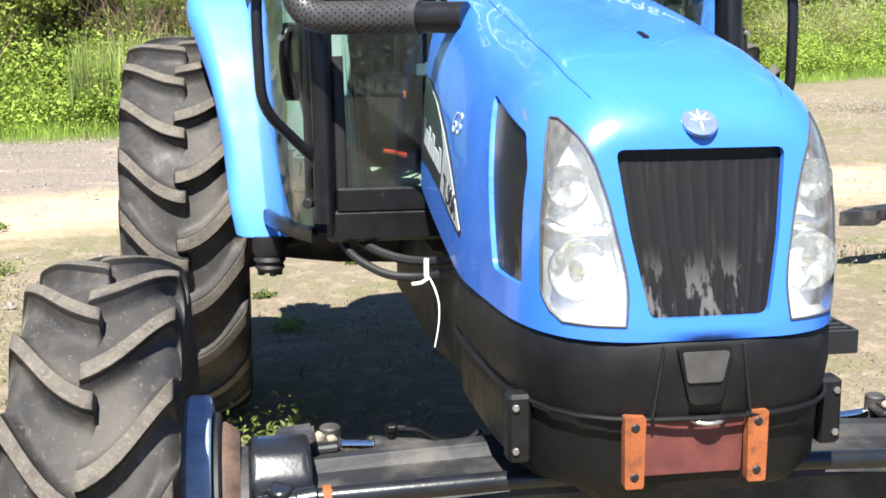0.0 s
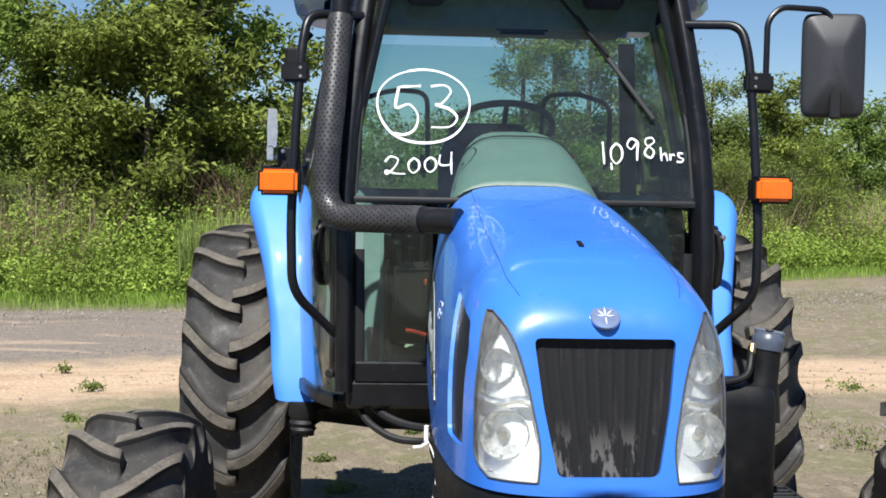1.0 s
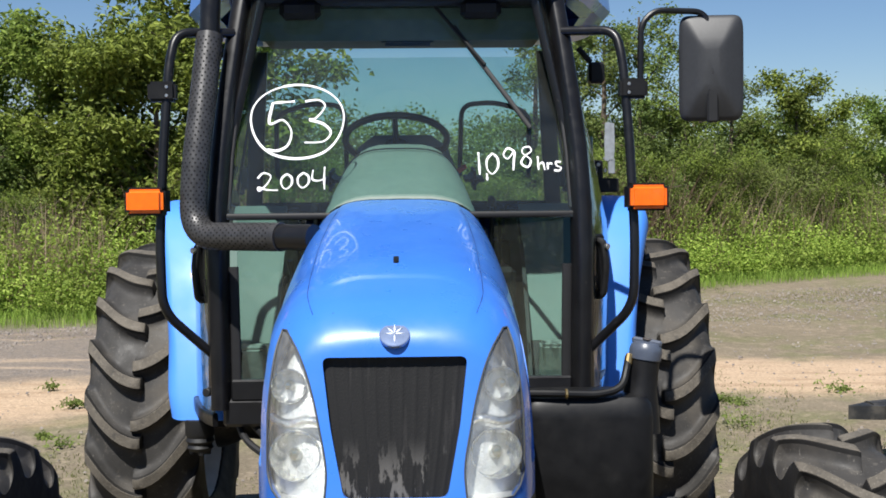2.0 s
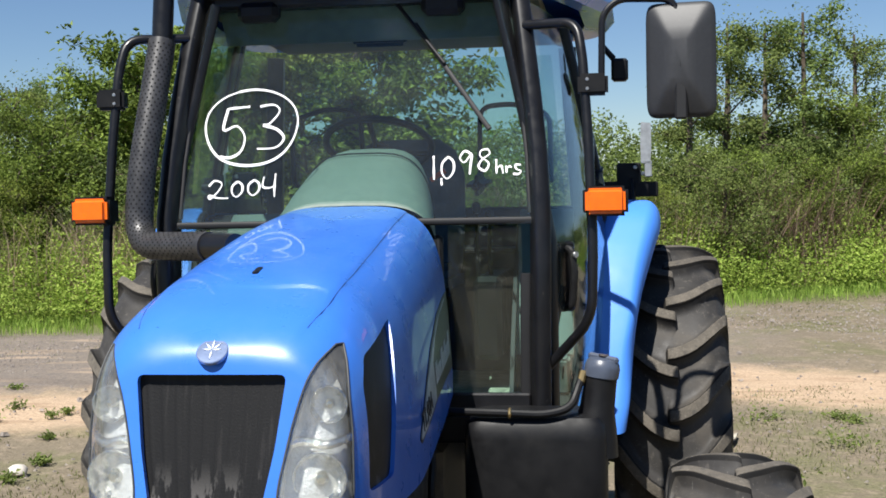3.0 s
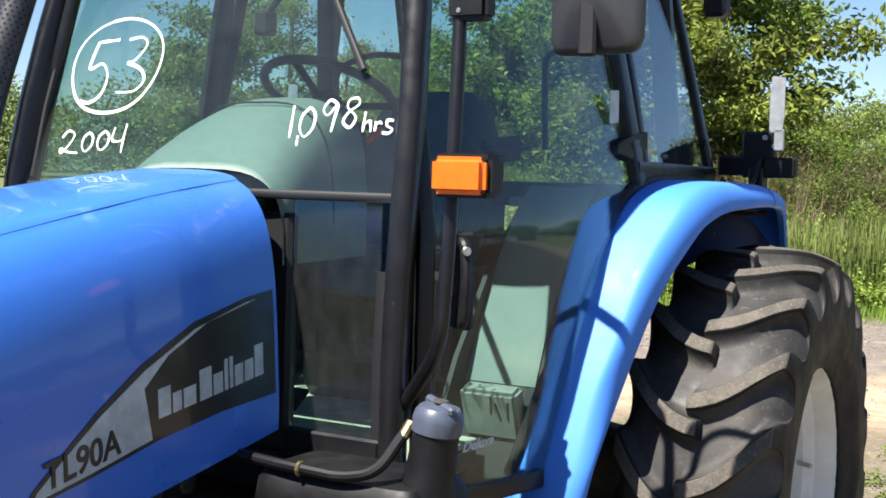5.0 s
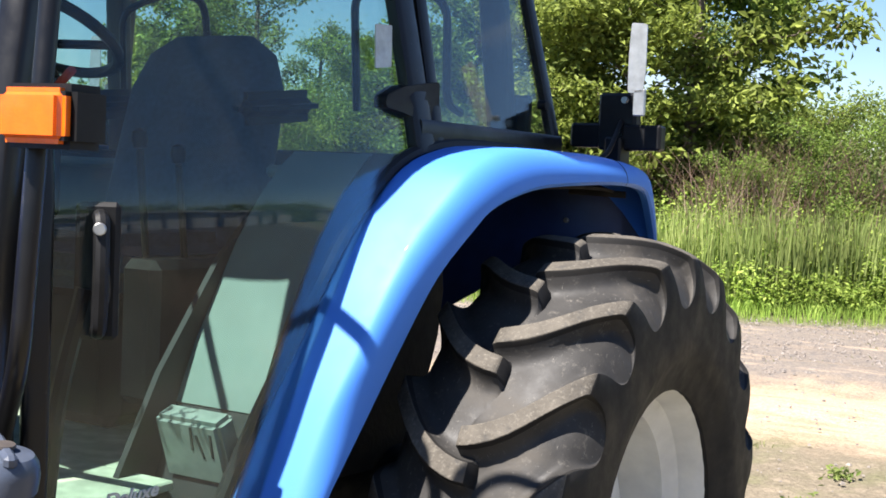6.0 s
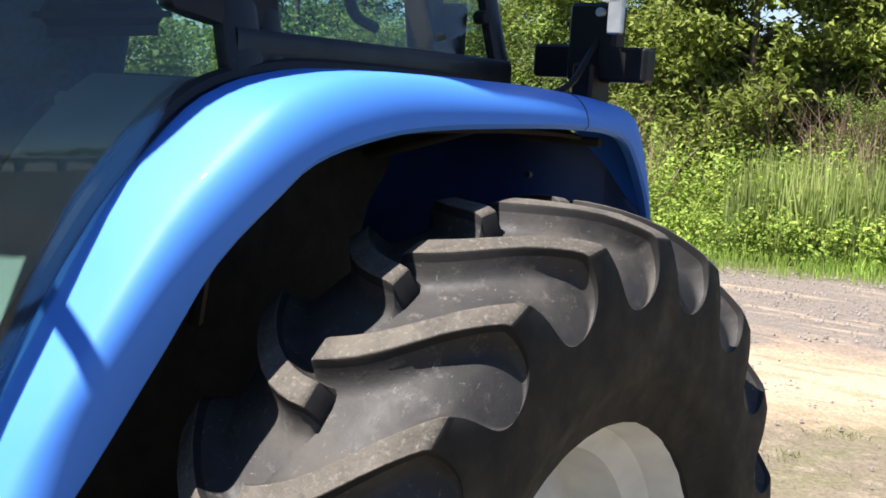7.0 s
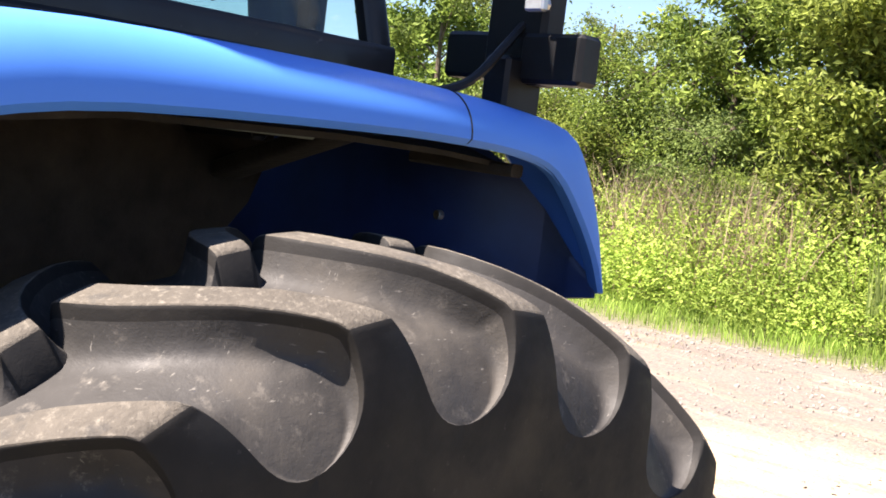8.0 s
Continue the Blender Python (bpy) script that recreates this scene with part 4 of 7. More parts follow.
    part("hem", bm, BLACK, carrier)
    # engine block, clutch housing and gearbox under the hood and cab
    bm = bmesh.new()
    box(bm, (0, 0.15, 0.93), (0.40, 0.9, 0.5), 0.04)
    box(bm, (0, 0.95, 0.78), (0.46, 0.75, 0.42), 0.05)
    box(bm, (0, 1.85, 0.76), (0.50, 1.15, 0.46), 0.06)
    for k in range(9):
        rod(bm, (0.18, -0.15 + 0.11 * k, 1.10), (0.24, -0.15 + 0.11 * k, 1.10), 0.028, 12)
        rod(bm, (-0.18, -0.15 + 0.11 * k, 1.08), (-0.24, -0.15 + 0.11 * k, 1.08), 0.024, 12)
    rod(bm, (-0.25, 0.05, 0.86), (-0.25, 0.30, 0.86), 0.055, 18)
    part("engine_block", bm, IRON, tractor, "grimy dark engine and gearbox casting")


build_nose()


# front axle ------------------------------------------------------------------
def build_front_axle():
    bm = bmesh.new()
    # tapering beam with a flat dusty top and a raised rib along its rear edge
    rows = []
    for x, w, top, low in ((-0.86, 0.085, 0.660, 0.490), (-0.70, 0.100, 0.668, 0.480), (-0.45, 0.115, 0.676, 0.465), (-0.25, 0.125, 0.682, 0.440), (0.0, 0.140, 0.685, 0.425),
                           (0.25, 0.125, 0.682, 0.440), (0.45, 0.115, 0.676, 0.465), (0.70, 0.100, 0.668, 0.480), (0.86, 0.085, 0.660, 0.490)):
        rows.append([(x, y * w, z) for y, z in ((-0.86, low), (-1.0, low + 0.02), (-1.03, 0.5 * (top + low)), (-1.0, top - 0.020), (-0.93, top - 0.006), (-0.80, top), (0.42, top + 0.002), (0.52, top + 0.020), (0.60, top + 0.026),
                                                (0.92, top + 0.026), (1.0, top + 0.016), (1.03, 0.5 * (top + low)), (1.0, low + 0.02), (0.86, low))])
    sheet(bm, rows, closed=True)
    beam = part("front_axle", bm, IRON, tractor, "dusty grey cast front driving axle", smooth=False)
    rusty = plain("rusty_brown_casting", (0.085, 0.052, 0.036), 0.75, 0.0, 0.0, 22, 0.5, 0.003)
    for s in (1, -1):
        # bell-shaped knuckle with an arched rib
        bm = bmesh.new()
        prism(bm, [(-0.10, 0.38), (-0.115, 0.60), (-0.095, 0.715), (-0.05, 0.765), (0.03, 0.77), (0.085, 0.735), (0.11, 0.62), (0.10, 0.38)], lambda y, z: (s * (0.702 + 0.12 * max(0, z - 0.70)), y, z), lambda y, z: (s * 0.835, y, z))
        bmesh.ops.bevel(bm, geom=bm.edges[:], offset=0.022, segments=4, profile=0.6, affect="EDGES")
        bmesh.ops.recalc_face_normals(bm, faces=bm.faces[:])
        knuckle = part("steering_knuckle", bm, GLOSSCAST, beam, "glossy black cast steering knuckle")
        bm = bmesh.new()
        tube(bm, rounded([(s * 0.725, -0.118, 0.52), (s * 0.728, -0.118, 0.62), (s * 0.75, -0.105, 0.70), (s * 0.79, -0.105, 0.71)], 0.04), 0.011, 8)
        lathe(bm, [(0, 0.03), (0.055, 0.028), (0.066, 0.015), (0.068, -0.02)], (s * 0.765, -0.105, 0.62), (s * 0.765, -0.2, 0.62), 24)
        part("rib", bm, GLOSSCAST, knuckle)
        bm = bmesh.new()
        lathe(bm, [(0.05, 0.0), (0.165, 0.0), (0.178, 0.008), (0.178, 0.024), (0.05, 0.026)], (s * 0.828, 0.0, 0.567), (s * 1.2, 0.0, 0.567), 40)
        part("bearing_ring", bm, IRON, beam)
        bm = bmesh.new()
        lathe(bm, [(0.10, 0.0), (0.196, 0.0), (0.212, 0.014), (0.222, 0.030), (0.222, 0.038), (0.10, 0.038)], (s * 0.852, 0.03, 0.567), (s * 1.2, 0.03, 0.567), 48)
        part("hub_drum", bm, rusty, beam, "rusty brown hub casting")
        bm = bmesh.new()
        lathe(bm, [(0.12, 0.0), (0.236, 0.0), (0.243, 0.005), (0.243, 0.016), (0.12, 0.018)], (s * 0.890, 0.03, 0.567), (s * 1.2, 0.03, 0.567), 48)
        part("hub_seal_ring", bm, SEAL, beam)
        bm = bmesh.new()
        lathe(bm, [(0.12, 0.0), (0.270, 0.0), (0.279, 0.004), (0.281, 0.012), (0.281, 0.046), (0.274, 0.054), (0.12, 0.054)], (s * 0.908, 0.03, 0.567), (s * 1.2, 0.03, 0.567), 56)
        part("hub_flange", bm, plain("grey_blue_hub", (0.30, 0.38, 0.50), 0.6), beam, "grey-blue painted hub flange", smooth=False)
        # steering arm behind the knuckle, with dirt on it
        bm = bmesh.new()
        box(bm, (s * 0.690, 0.13, 0.700), (0.115, 0.085, 0.030), 0.012, (0, s * 4, 0), 3)
        box(bm, (s * 0.735, 0.10, 0.735), (0.085, 0.10, 0.018), 0.007, (0, s * 6, 0), 2)
        rod(bm, (s * 0.655, 0.17, 0.665), (s * 0.655, 0.17, 0.728), 0.024, 16)
        part("steering_arm", bm, IRON, beam, "dusty cast steering arm")
        for k in range(4):
            bm = bmesh.new()
            bmesh.ops.create_icosphere(bm, subdivisions=2, radius=0.012 + 0.004 * (k % 2))
            for v in bm.verts:
                v.co *= 1 + 0.35 * noise.noise(v.co * 60 + Vector((k, s, 0)))
            bmesh.ops.translate(bm, verts=bm.verts, vec=(s * (0.655 + 0.027 * k), 0.115 + 0.012 * (k % 3), 0.718))
            part("dirt_clod", bm, plain("dry_dirt_clod", (0.30, 0.25, 0.19), 0.95, 0.0, 0.0, 60, 0.3, 0.003), beam)
        bm = bmesh.new()
        rod(bm, (s * 0.555, 0.17, 0.676), (s * 0.655, 0.17, 0.684), 0.0125, 14)
        part("piston_rod", bm, CHROME, beam, "polished piston rod")
        bm = bmesh.new()
        lathe(bm, [(0, 0), (0.019, 0), (0.023, 0.003), (0.023, 0.020), (0.021, 0.024), (0.021, 0.24), (0.024, 0.25), (0.022, 0.275), (0, 0.276)], (s * 0.560, 0.17, 0.676), (s * 0.285, 0.17, 0.645), 18)
        part("steering_cylinder", bm, IRON, beam)
        bm = bmesh.new()
        rod(bm, (s * 0.517, 0.17, 0.690), (s * 0.517, 0.17, 0.708), 0.011, 12)
        rod(bm, (s * 0.517, 0.17, 0.706), (s * 0.517, 0.17, 0.722), 0.015, 6)
        rod(bm, (s * 0.505, 0.17, 0.712), (s * 0.485, 0.17, 0.711), 0.009, 10)
        tube(bm, rounded([(s * 0.49, 0.17, 0.711), (s * 0.455, 0.17, 0.706), (s * 0.42, 0.17, 0.680), (s * 0.37, 0.17, 0.670), (s * 0.345, 0.17, 0.670), (s * 0.312, 0.17, 0.697)], 0.02), 0.0065, 8)
        part("hydraulic_hose", bm, BLACK, beam)
    bm = bmesh.new()
    tube(bm, [(-0.82, -0.155, 0.690), (-0.70, -0.165, 0.705), (-0.33, -0.165, 0.715), (0.33, -0.165, 0.715), (0.70, -0.165, 0.705), (0.82, -0.155, 0.690)], 0.020, 14)
    for s in (1, -1):
        rod(bm, (s * 0.70, -0.165, 0.705), (s * 0.745, -0.165, 0.700), 0.026, 14)
        rod(bm, (s * 0.775, -0.155, 0.66), (s * 0.775, -0.155, 0.725), 0.024, 14)
    tie = part("tie_rod", bm, GLOSSCAST, beam, "black tie rod with a rusty end")
    for s in (1, -1):
        bm = bmesh.new()
        rod(bm, (s * 0.672, -0.165, 0.706), (s * 0.694, -0.165, 0.705), 0.0235, 6)
        part("lock_nut", bm, RUST, tie)


PLACE[0] = Matrix.Identity(4)
build_front_axle()
PLACE[0] = BODY


# cab -----------------------------------------------------------------------
PILLAR = [(0.632, 0.985, 1.10), (0.634, 0.980, 1.40), (0.638, 0.985, 1.60), (0.639, 1.000, 1.80), (0.629, 1.036, 2.00), (0.609, 1.078, 2.20), (0.585, 1.125, 2.40), (0.562, 1.18, 2.58)]
# plan of the door, from the front pillar to the rear one
DOOR_PLAN = [(1.035, 0.662), (1.08, 0.692), (1.16, 0.730), (1.30, 0.772), (1.50, 0.815), (1.75, 0.845), (1.97, 0.858)]


def lean(z):
    """How much the cab sides draw in above the fenders."""
    return 0.0 if z < 1.72 else 0.19 * (z - 1.72) + 0.02 * (z - 1.72) ** 2


def door_x(y, z):
    return along(y, DOOR_PLAN) - lean(z)


SEALLINE = [(0.98, 1.43), (1.07, 1.465), (1.25, 1.535), (1.386, 1.595), (1.606, 1.722), (1.716, 1.812), (1.785, 1.885), (1.815, 1.93)]  # z, y where the glass meets the fender


def frame_bar(bm, pts, w, d, out):
    """A flat-sided bar along points; out: the direction of its broad normal."""
    rows = []
    p = [Vector(q) for q in pts]
    for i, c in enumerate(p):
        t = (p[min(i + 1, len(p) - 1)] - p[max(i - 1, 0)]).normalized()
        n = (Vector(out) - t * Vector(out).dot(t)).normalized()
        s = t.cross(n)
        ring = []
        for a in range(16):
            ca, sa = math.cos(2 * math.pi * a / 16), math.sin(2 * math.pi * a / 16)
            ring.append(c + s * (w / 2) * math.copysign(abs(ca) ** 0.5, ca) + n * (d / 2) * math.copysign(abs(sa) ** 0.5, sa))
        rows.append(ring)
    vs = sheet(bm, rows, closed=True)
    bm.faces.new(vs[0][::-1])
    bm.faces.new(vs[-1])
    return bm


def build_cab():
    # floor, sill and rear wall of the cab shell
    bm = bmesh.new()
    box(bm, (0, 1.24, 1.07), (1.20, 0.48, 0.07), 0.015)
    box(bm, (0, 1.90, 1.07), (1.02, 0.84, 0.07), 0.015)
    box(bm, (0, 0.995, 1.085), (1.26, 0.05, 0.10), 0.012)
    cab = part("cab", bm, ENAMEL, tractor, "black-framed tractor cab with green-tinted windows")
    bm = bmesh.new()
    box(bm, (0, 1.24, 1.115), (1.20, 0.46, 0.02), 0.004)
    box(bm, (0, 1.81, 1.115), (0.98, 0.68, 0.02), 0.004)
    part("floor_mat", bm, MATFLOOR, cab, "dusty pale rubber floor mat")
    for s in (1, -1):
        bm = bmesh.new()
        frame_bar(bm, [(s * x, y, z) for x, y, z in PILLAR], 0.060, 0.085, (s * 0.35, -1, 0))
        part("front_pillar", bm, ENAMEL, cab)
        # dark edge of the windscreen beside it
        bm = bmesh.new()
        frame_bar(bm, [(s * (x - 0.030), y + 0.012, z) for x, y, z in PILLAR[3:]], 0.026, 0.018, (0, -1, 0.3))
        part("windscreen_edge", bm, SEAL, cab)
        bm = bmesh.new()
        frame_bar(bm, [(s * (x - 0.05), y + 0.012, z) for x, y, z in PILLAR[:3]], 0.035, 0.018, (0, -1, 0.0))
        part("lower_window_edge", bm, SEAL, cab)
        # door frame, bowed in plan
        bm = bmesh.new()
        front = [(s * (door_x(1.045, z)), 1.045 + max(0, z - 1.75) * 0.10, z) for z in (1.14, 1.4, 1.7, 2.0, 2.3, 2.55)]
        frame_bar(bm, front, 0.045, 0.035, (s, -0.6, 0))
        door = part("door", bm, ENAMEL, tractor, "curved glass cab door in a black frame")
        bm = bmesh.new()
        rear = [(s * (door_x(1.96, z) + 0.004), 1.985 - (z - 1.8) * 0.05, z) for z in (1.82, 1.95, 2.1, 2.3, 2.55)]
        frame_bar(bm, rear, 0.080, 0.04, (s, 0, 0))
        part("rear_stile", bm, ENAMEL, door)
        bm = bmesh.new()
        bott = [(s * (along(y, DOOR_PLAN) + 0.002), y, 1.050) for y in (1.04, 1.10, 1.18, 1.28, 1.36, 1.44)]
        frame_bar(bm, bott, 0.05, 0.022, (s, -0.3, 0))
        part("bottom_rail", bm, ENAMEL, door)
        # the pane
        bm = bmesh.new()
        rows = []
        for k in range(25):
            z = 1.06 + 1.49 * k / 24
            yr = min(along(z, SEALLINE) + 0.012, 1.955) if z < 1.835 else 1.955 - 0.05 * (z - 1.835)
            rows.append([(s * door_x(1.05 + (yr - 1.05) * j / 18, z), 1.05 + (yr - 1.05) * j / 18 + max(0, z - 1.75) * 0.05, z) for j in range(19)])
        slab(bm, rows, lambda p: Vector((-s * 0.005, 0, 0)))
        part("door_glass", bm, GLASS, door, "green-tinted door window")
        # outer handle
        bm = bmesh.new()
        tube(bm, rounded([(s * 0.700, 1.145, 1.675), (s * 0.735, 1.120, 1.675), (s * 0.745, 1.112, 1.59), (s * 0.735, 1.120, 1.475), (s * 0.700, 1.145, 1.475)], 0.03), 0.014, 10)
        box(bm, (s * 0.712, 1.135, 1.58), (0.022, 0.075, 0.24), 0.008, (0, 0, s * -52))
        part("door_handle", bm, BLACK, door, "black door handle")
        bm = bmesh.new()
        rod(bm, (s * 0.744, 1.108, 1.655), (s * 0.752, 1.098, 1.655), 0.011, 14)
        part("lock_barrel", bm, STEEL, door)
        # hinge cover at the rear pillar
        bm = bmesh.new()
        prism(bm, soft_poly([(1.852, 1.918), (1.855, 1.944), (1.90, 1.966), (2.055, 1.990), (2.057, 1.886), (1.91, 1.906)], 0.014), lambda y, z: (s * 0.79, y, z), lambda y, z: (s * (0.838 - 0.015 * (y < 1.89)), y, z))
        part("hinge_cover", bm, BLACK, door, "black hinge cover")
        # rear quarter window
        qx = lambda y, z: 0.862 - 0.006 * (y - 2.02) / 0.71 - lean(z)
        yr = lambda z: 2.725 - 0.13 * (z - 1.86)
        bm = bmesh.new()
        rows = []
        for k in range(7):
            z = 1.885 + 0.65 * k / 6
            rows.append([(s * qx(y, z), y, z) for y in (2.05, 2.2, 2.35, 2.5, yr(z) - 0.035)])
        slab(bm, rows, lambda p: Vector((-s * 0.005, 0, 0)))
        win = part("quarter_window", bm, GLASS, cab, "tinted rear quarter window")
        bm = bmesh.new()
        loop = [(s * (qx(2.045, z) + 0.003), 2.045, z) for z in (2.55, 2.2, 1.85)]
        frame_bar(bm, loop, 0.045, 0.03, (s, 0, 0))
        frame_bar(bm, [(s * (qx(y, 1.86) + 0.003), y, 1.862) for y in (1.96, 2.1, 2.4, 2.73)], 0.075, 0.03, (s, 0, 0))
        frame_bar(bm, [(s * (qx(yr(z), z) + 0.003), yr(z) - 0.012, z) for z in (1.85, 2.1, 2.3, 2.56)], 0.045, 0.03, (s, 0, 0))
        part("window_frame", bm, ENAMEL, win)
        bm = bmesh.new()
        rod(bm, (s * (qx(2.6, 2.0) + 0.004), 2.65, 1.98), (s * (qx(2.6, 2.0) + 0.03), 2.65, 1.98), 0.014, 12)
        box(bm, (s * (qx(2.6, 1.95) - 0.05), 2.63, 1.95), (0.06, 0.03, 0.11), 0.008)
        part("window_latch", bm, BLACK, win)
        # inner cab wall below the glass, over the wheel
        bm = bmesh.new()
        rows = []
        for z, y in [(1.262, 1.541)] + SEALLINE[3:]:
            rows.append([(s * x, y + 0.03, z) for x in (0.50, 0.56, 0.62, 0.68, 0.72)])
        slab(bm, rows, lambda p: Vector((0, 0.02, -0.01)))
        side_wall = bmesh.new()
        wall_x = 0.505
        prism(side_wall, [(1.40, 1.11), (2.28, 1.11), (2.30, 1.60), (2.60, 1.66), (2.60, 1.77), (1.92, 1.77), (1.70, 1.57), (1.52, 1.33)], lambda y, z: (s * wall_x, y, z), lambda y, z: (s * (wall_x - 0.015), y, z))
        # left wall's black stands in for the dim interior behind the door glass
        part("side_wall", side_wall, SEAL if s > 0 else TRIMGREEN, cab, "inner side wall blackened for the dim view behind glass" if s > 0 else "pale green inner wheel-arch wall")
        box(bm, (s * 0.64, 2.27, 1.765), (0.40, 0.70, 0.03), 0.01)
        part("inner_trim", bm, TRIMGREEN, cab, "pale grey-green wheel-arch trim")
        # added black strips that keep sun from leaking through beside the trim
        bm = bmesh.new()
        slab(bm, [[(s * x, y + 0.034, z) for x in (0.50, 0.60, 0.722)] for z, y in SEALLINE[:3] + [(1.262, 1.541)]], lambda p: Vector((0, 0.02, -0.01)))
        slab(bm, [[(s * x, y + 0.034, z) for x in (0.723, 0.76, 0.80 if z > 1.3 else 0.775 if z > 1.1 else 0.745)] for z, y in SEALLINE], lambda p: Vector((0, 0.02, -0.01)))
        part("trim_edge", bm, SEAL, cab, "black panel added to stop sun leaking past the trim")
        bm = bmesh.new()
        box(bm, (s * 0.625, 1.515, 1.195), (0.17, 0.06, 0.145), 0.010, (20, 0, 0), 2)
        part("trim_foot", bm, plain("pale_grey_trim", (0.21, 0.24, 0.215), 0.65), cab, "pale grey trim foot with a hand-drawn mark")
        for x, z, tilt in ((0.635, 1.215, 8), (0.655, 1.200, -12), (0.685, 1.205, 5)):
            bm = bmesh.new()
            box(bm, (s * x, 1.4835 - 0.36 * (z - 1.195), z), (0.007, 0.004, 0.055), 0.001, (20, tilt, 0))
            part("pen_mark", bm, DECALBLACK, cab)
        bm = bmesh.new()
        tube(bm, rounded([(s * 0.70, 1.12, 1.55), (s * 0.66, 1.10, 1.35), (s * 0.64, 1.10, 1.16)], 0.08), 0.016, 8)
        part("door_hose", bm, BLACK, cab)
        # roof corner work lamps
        bm = bmesh.new()
        box(bm, (s * 0.915, 2.44, 2.43), (0.075, 0.07, 0.10), 0.012)
        rod(bm, (s * 0.89, 2.44, 2.48), (s * 0.83, 2.44, 2.55), 0.014, 10)
        lamp = part("work_lamp", bm, BLACK, cab, "black rear work lamp")
    # lower front windows beside the hood and the black bulkhead between
    for s in (1, -1):
        bm = bmesh.new()
        slab(bm, [[(s * x, 0.990 + 0.03 * (x - 0.34), z) for x in (0.33, 0.45, 0.575)] for z in (1.20, 1.45, 1.765)], lambda p: Vector((0, 0.005, 0)))
        part("lower_window", bm, GLASS, cab, "narrow lower front window")
        bm = bmesh.new()
        box(bm, (s * 0.46, 0.985, 1.165), (0.28, 0.03, 0.075), 0.006)
        part("lower_rail", bm, ENAMEL, cab)
    bm = bmesh.new()
    box(bm, (0, 1.02, 1.42), (0.62, 0.04, 0.62), 0.01)
    part("bulkhead", bm, SEAL, cab)
    bm = bmesh.new()
    frame_bar(bm, [(x, 0.990 + 0.03 * abs(x) - 0.02 * (1 - (x / 0.62) ** 2), 1.776) for x in [-0.62 + 0.124 * k for k in range(11)]], 0.024, 0.03, (0, -1, 0.0))
    part("windscreen_rail", bm, SEAL, cab)
    bm = bmesh.new()
    rows = []
    for k in range(13):
        z = 1.765 + 0.80 * k / 12
        y0 = 0.990 + 0.27 * (z - 1.765) + 0.09 * (z - 1.765) ** 2
        half = 0.612 - 0.075 * (z - 1.765)
        rows.append([(half * u, y0 - 0.012 * (1 - u * u), z) for u in [-1 + k2 / 8 for k2 in range(17)]])
    slab(bm, rows, lambda p: Vector((0, 0.005, 0)))
    screen = part("windscreen", bm, GLASS, cab, "green-tinted front windscreen with white paint-marker numbers")
    # rear window
    bm = bmesh.new()
    slab(bm, [[(0.66 * u * (1 - 0.08 * v), 2.63 - 0.10 * v, 1.82 + 0.70 * v) for u in (-1, -0.5, 0, 0.5, 1)] for v in (0, 0.5, 1)], lambda p: Vector((0, 0.005, 0)))
    part("rear_window", bm, GLASS, cab, "rear cab window")
    bm = bmesh.new()
    for s in (1, -1):
        frame_bar(bm, [(s * (0.73 - 0.05 * v), 2.625 - 0.10 * v, 1.75 + 0.80 * v) for v in (0, 0.5, 1)], 0.08, 0.05, (0, 1, 0))
    box(bm, (0, 2.32, 1.35), (0.98, 0.04, 0.56), 0.01)
    box(bm, (0, 2.47, 1.63), (0.98, 0.34, 0.03), 0.01)
    box(bm, (0, 2.62, 1.785), (1.40, 0.04, 0.09), 0.01)
    part("rear_frame", bm, ENAMEL, cab)
    # roof with headliner and the front lamp strip
    bm = bmesh.new()
    rows = []
    for k, (z, g) in enumerate(((2.600, -0.10), (2.585, 0.0), (2.62, 0.03), (2.70, 0.02), (2.745, -0.06), (2.76, -0.25))):
        ring = []
        for a in range(48):
            ca, sa = math.cos(2 * math.pi * a / 48), math.sin(2 * math.pi * a / 48)
            yy = 1.84 + (0.78 + g) * math.copysign(abs(sa) ** 0.28, sa)
            ring.append(((along(yy, [(1.05, 0.60), (1.33, 0.685), (1.60, 0.79), (1.85, 0.855), (2.2, 0.87), (2.65, 0.83)]) + g) * math.copysign(abs(ca) ** 0.28, ca), yy, z))
        rows.append(ring)
    vs = sheet(bm, rows, closed=True)
    bm.faces.new(vs[-1])
    roof = part("roof", bm, BLUE, cab, "blue cab roof")
    bm = bmesh.new()
    box(bm, (0, 1.92, 2.580), (1.26, 1.24, 0.03), 0.008)
    part("headliner", bm, SEAL, roof)
    bm = bmesh.new()
    box(bm, (0, 1.225, 2.575), (1.12, 0.08, 0.06), 0.012)
    part("header_rail", bm, ENAMEL, roof)
    bm = bmesh.new()
    slab(bm, [[(0.53 * u, 1.25 + 0.10 * v, 2.57 - 0.13 * v) for u in (-1, 0, 1)] for v in (0, 1)], lambda p: Vector((0, 0.008, 0)))
    part("sun_visor", bm, plain("smoky_visor", (0.10, 0.12, 0.11), 0.5), roof, "grey pull-down sun visor")
    for x in (-0.36, 0.30):
        bm = bmesh.new()
        box(bm, (x, 1.19, 2.53), (0.15, 0.07, 0.07), 0.02)
        part("front_work_lamp", bm, BLACK, roof, "black front work lamp")
    bm = bmesh.new()
    box(bm, (0.03, 1.42, 2.47), (0.20, 0.03, 0.085), 0.03, None, 2)
    rod(bm, (0.03, 1.42, 2.49), (0.03, 1.42, 2.58), 0.008, 8)
    part("inside_mirror", bm, BLACK, cab, "black interior mirror")
    return cab, screen


cab, screen = build_cab()


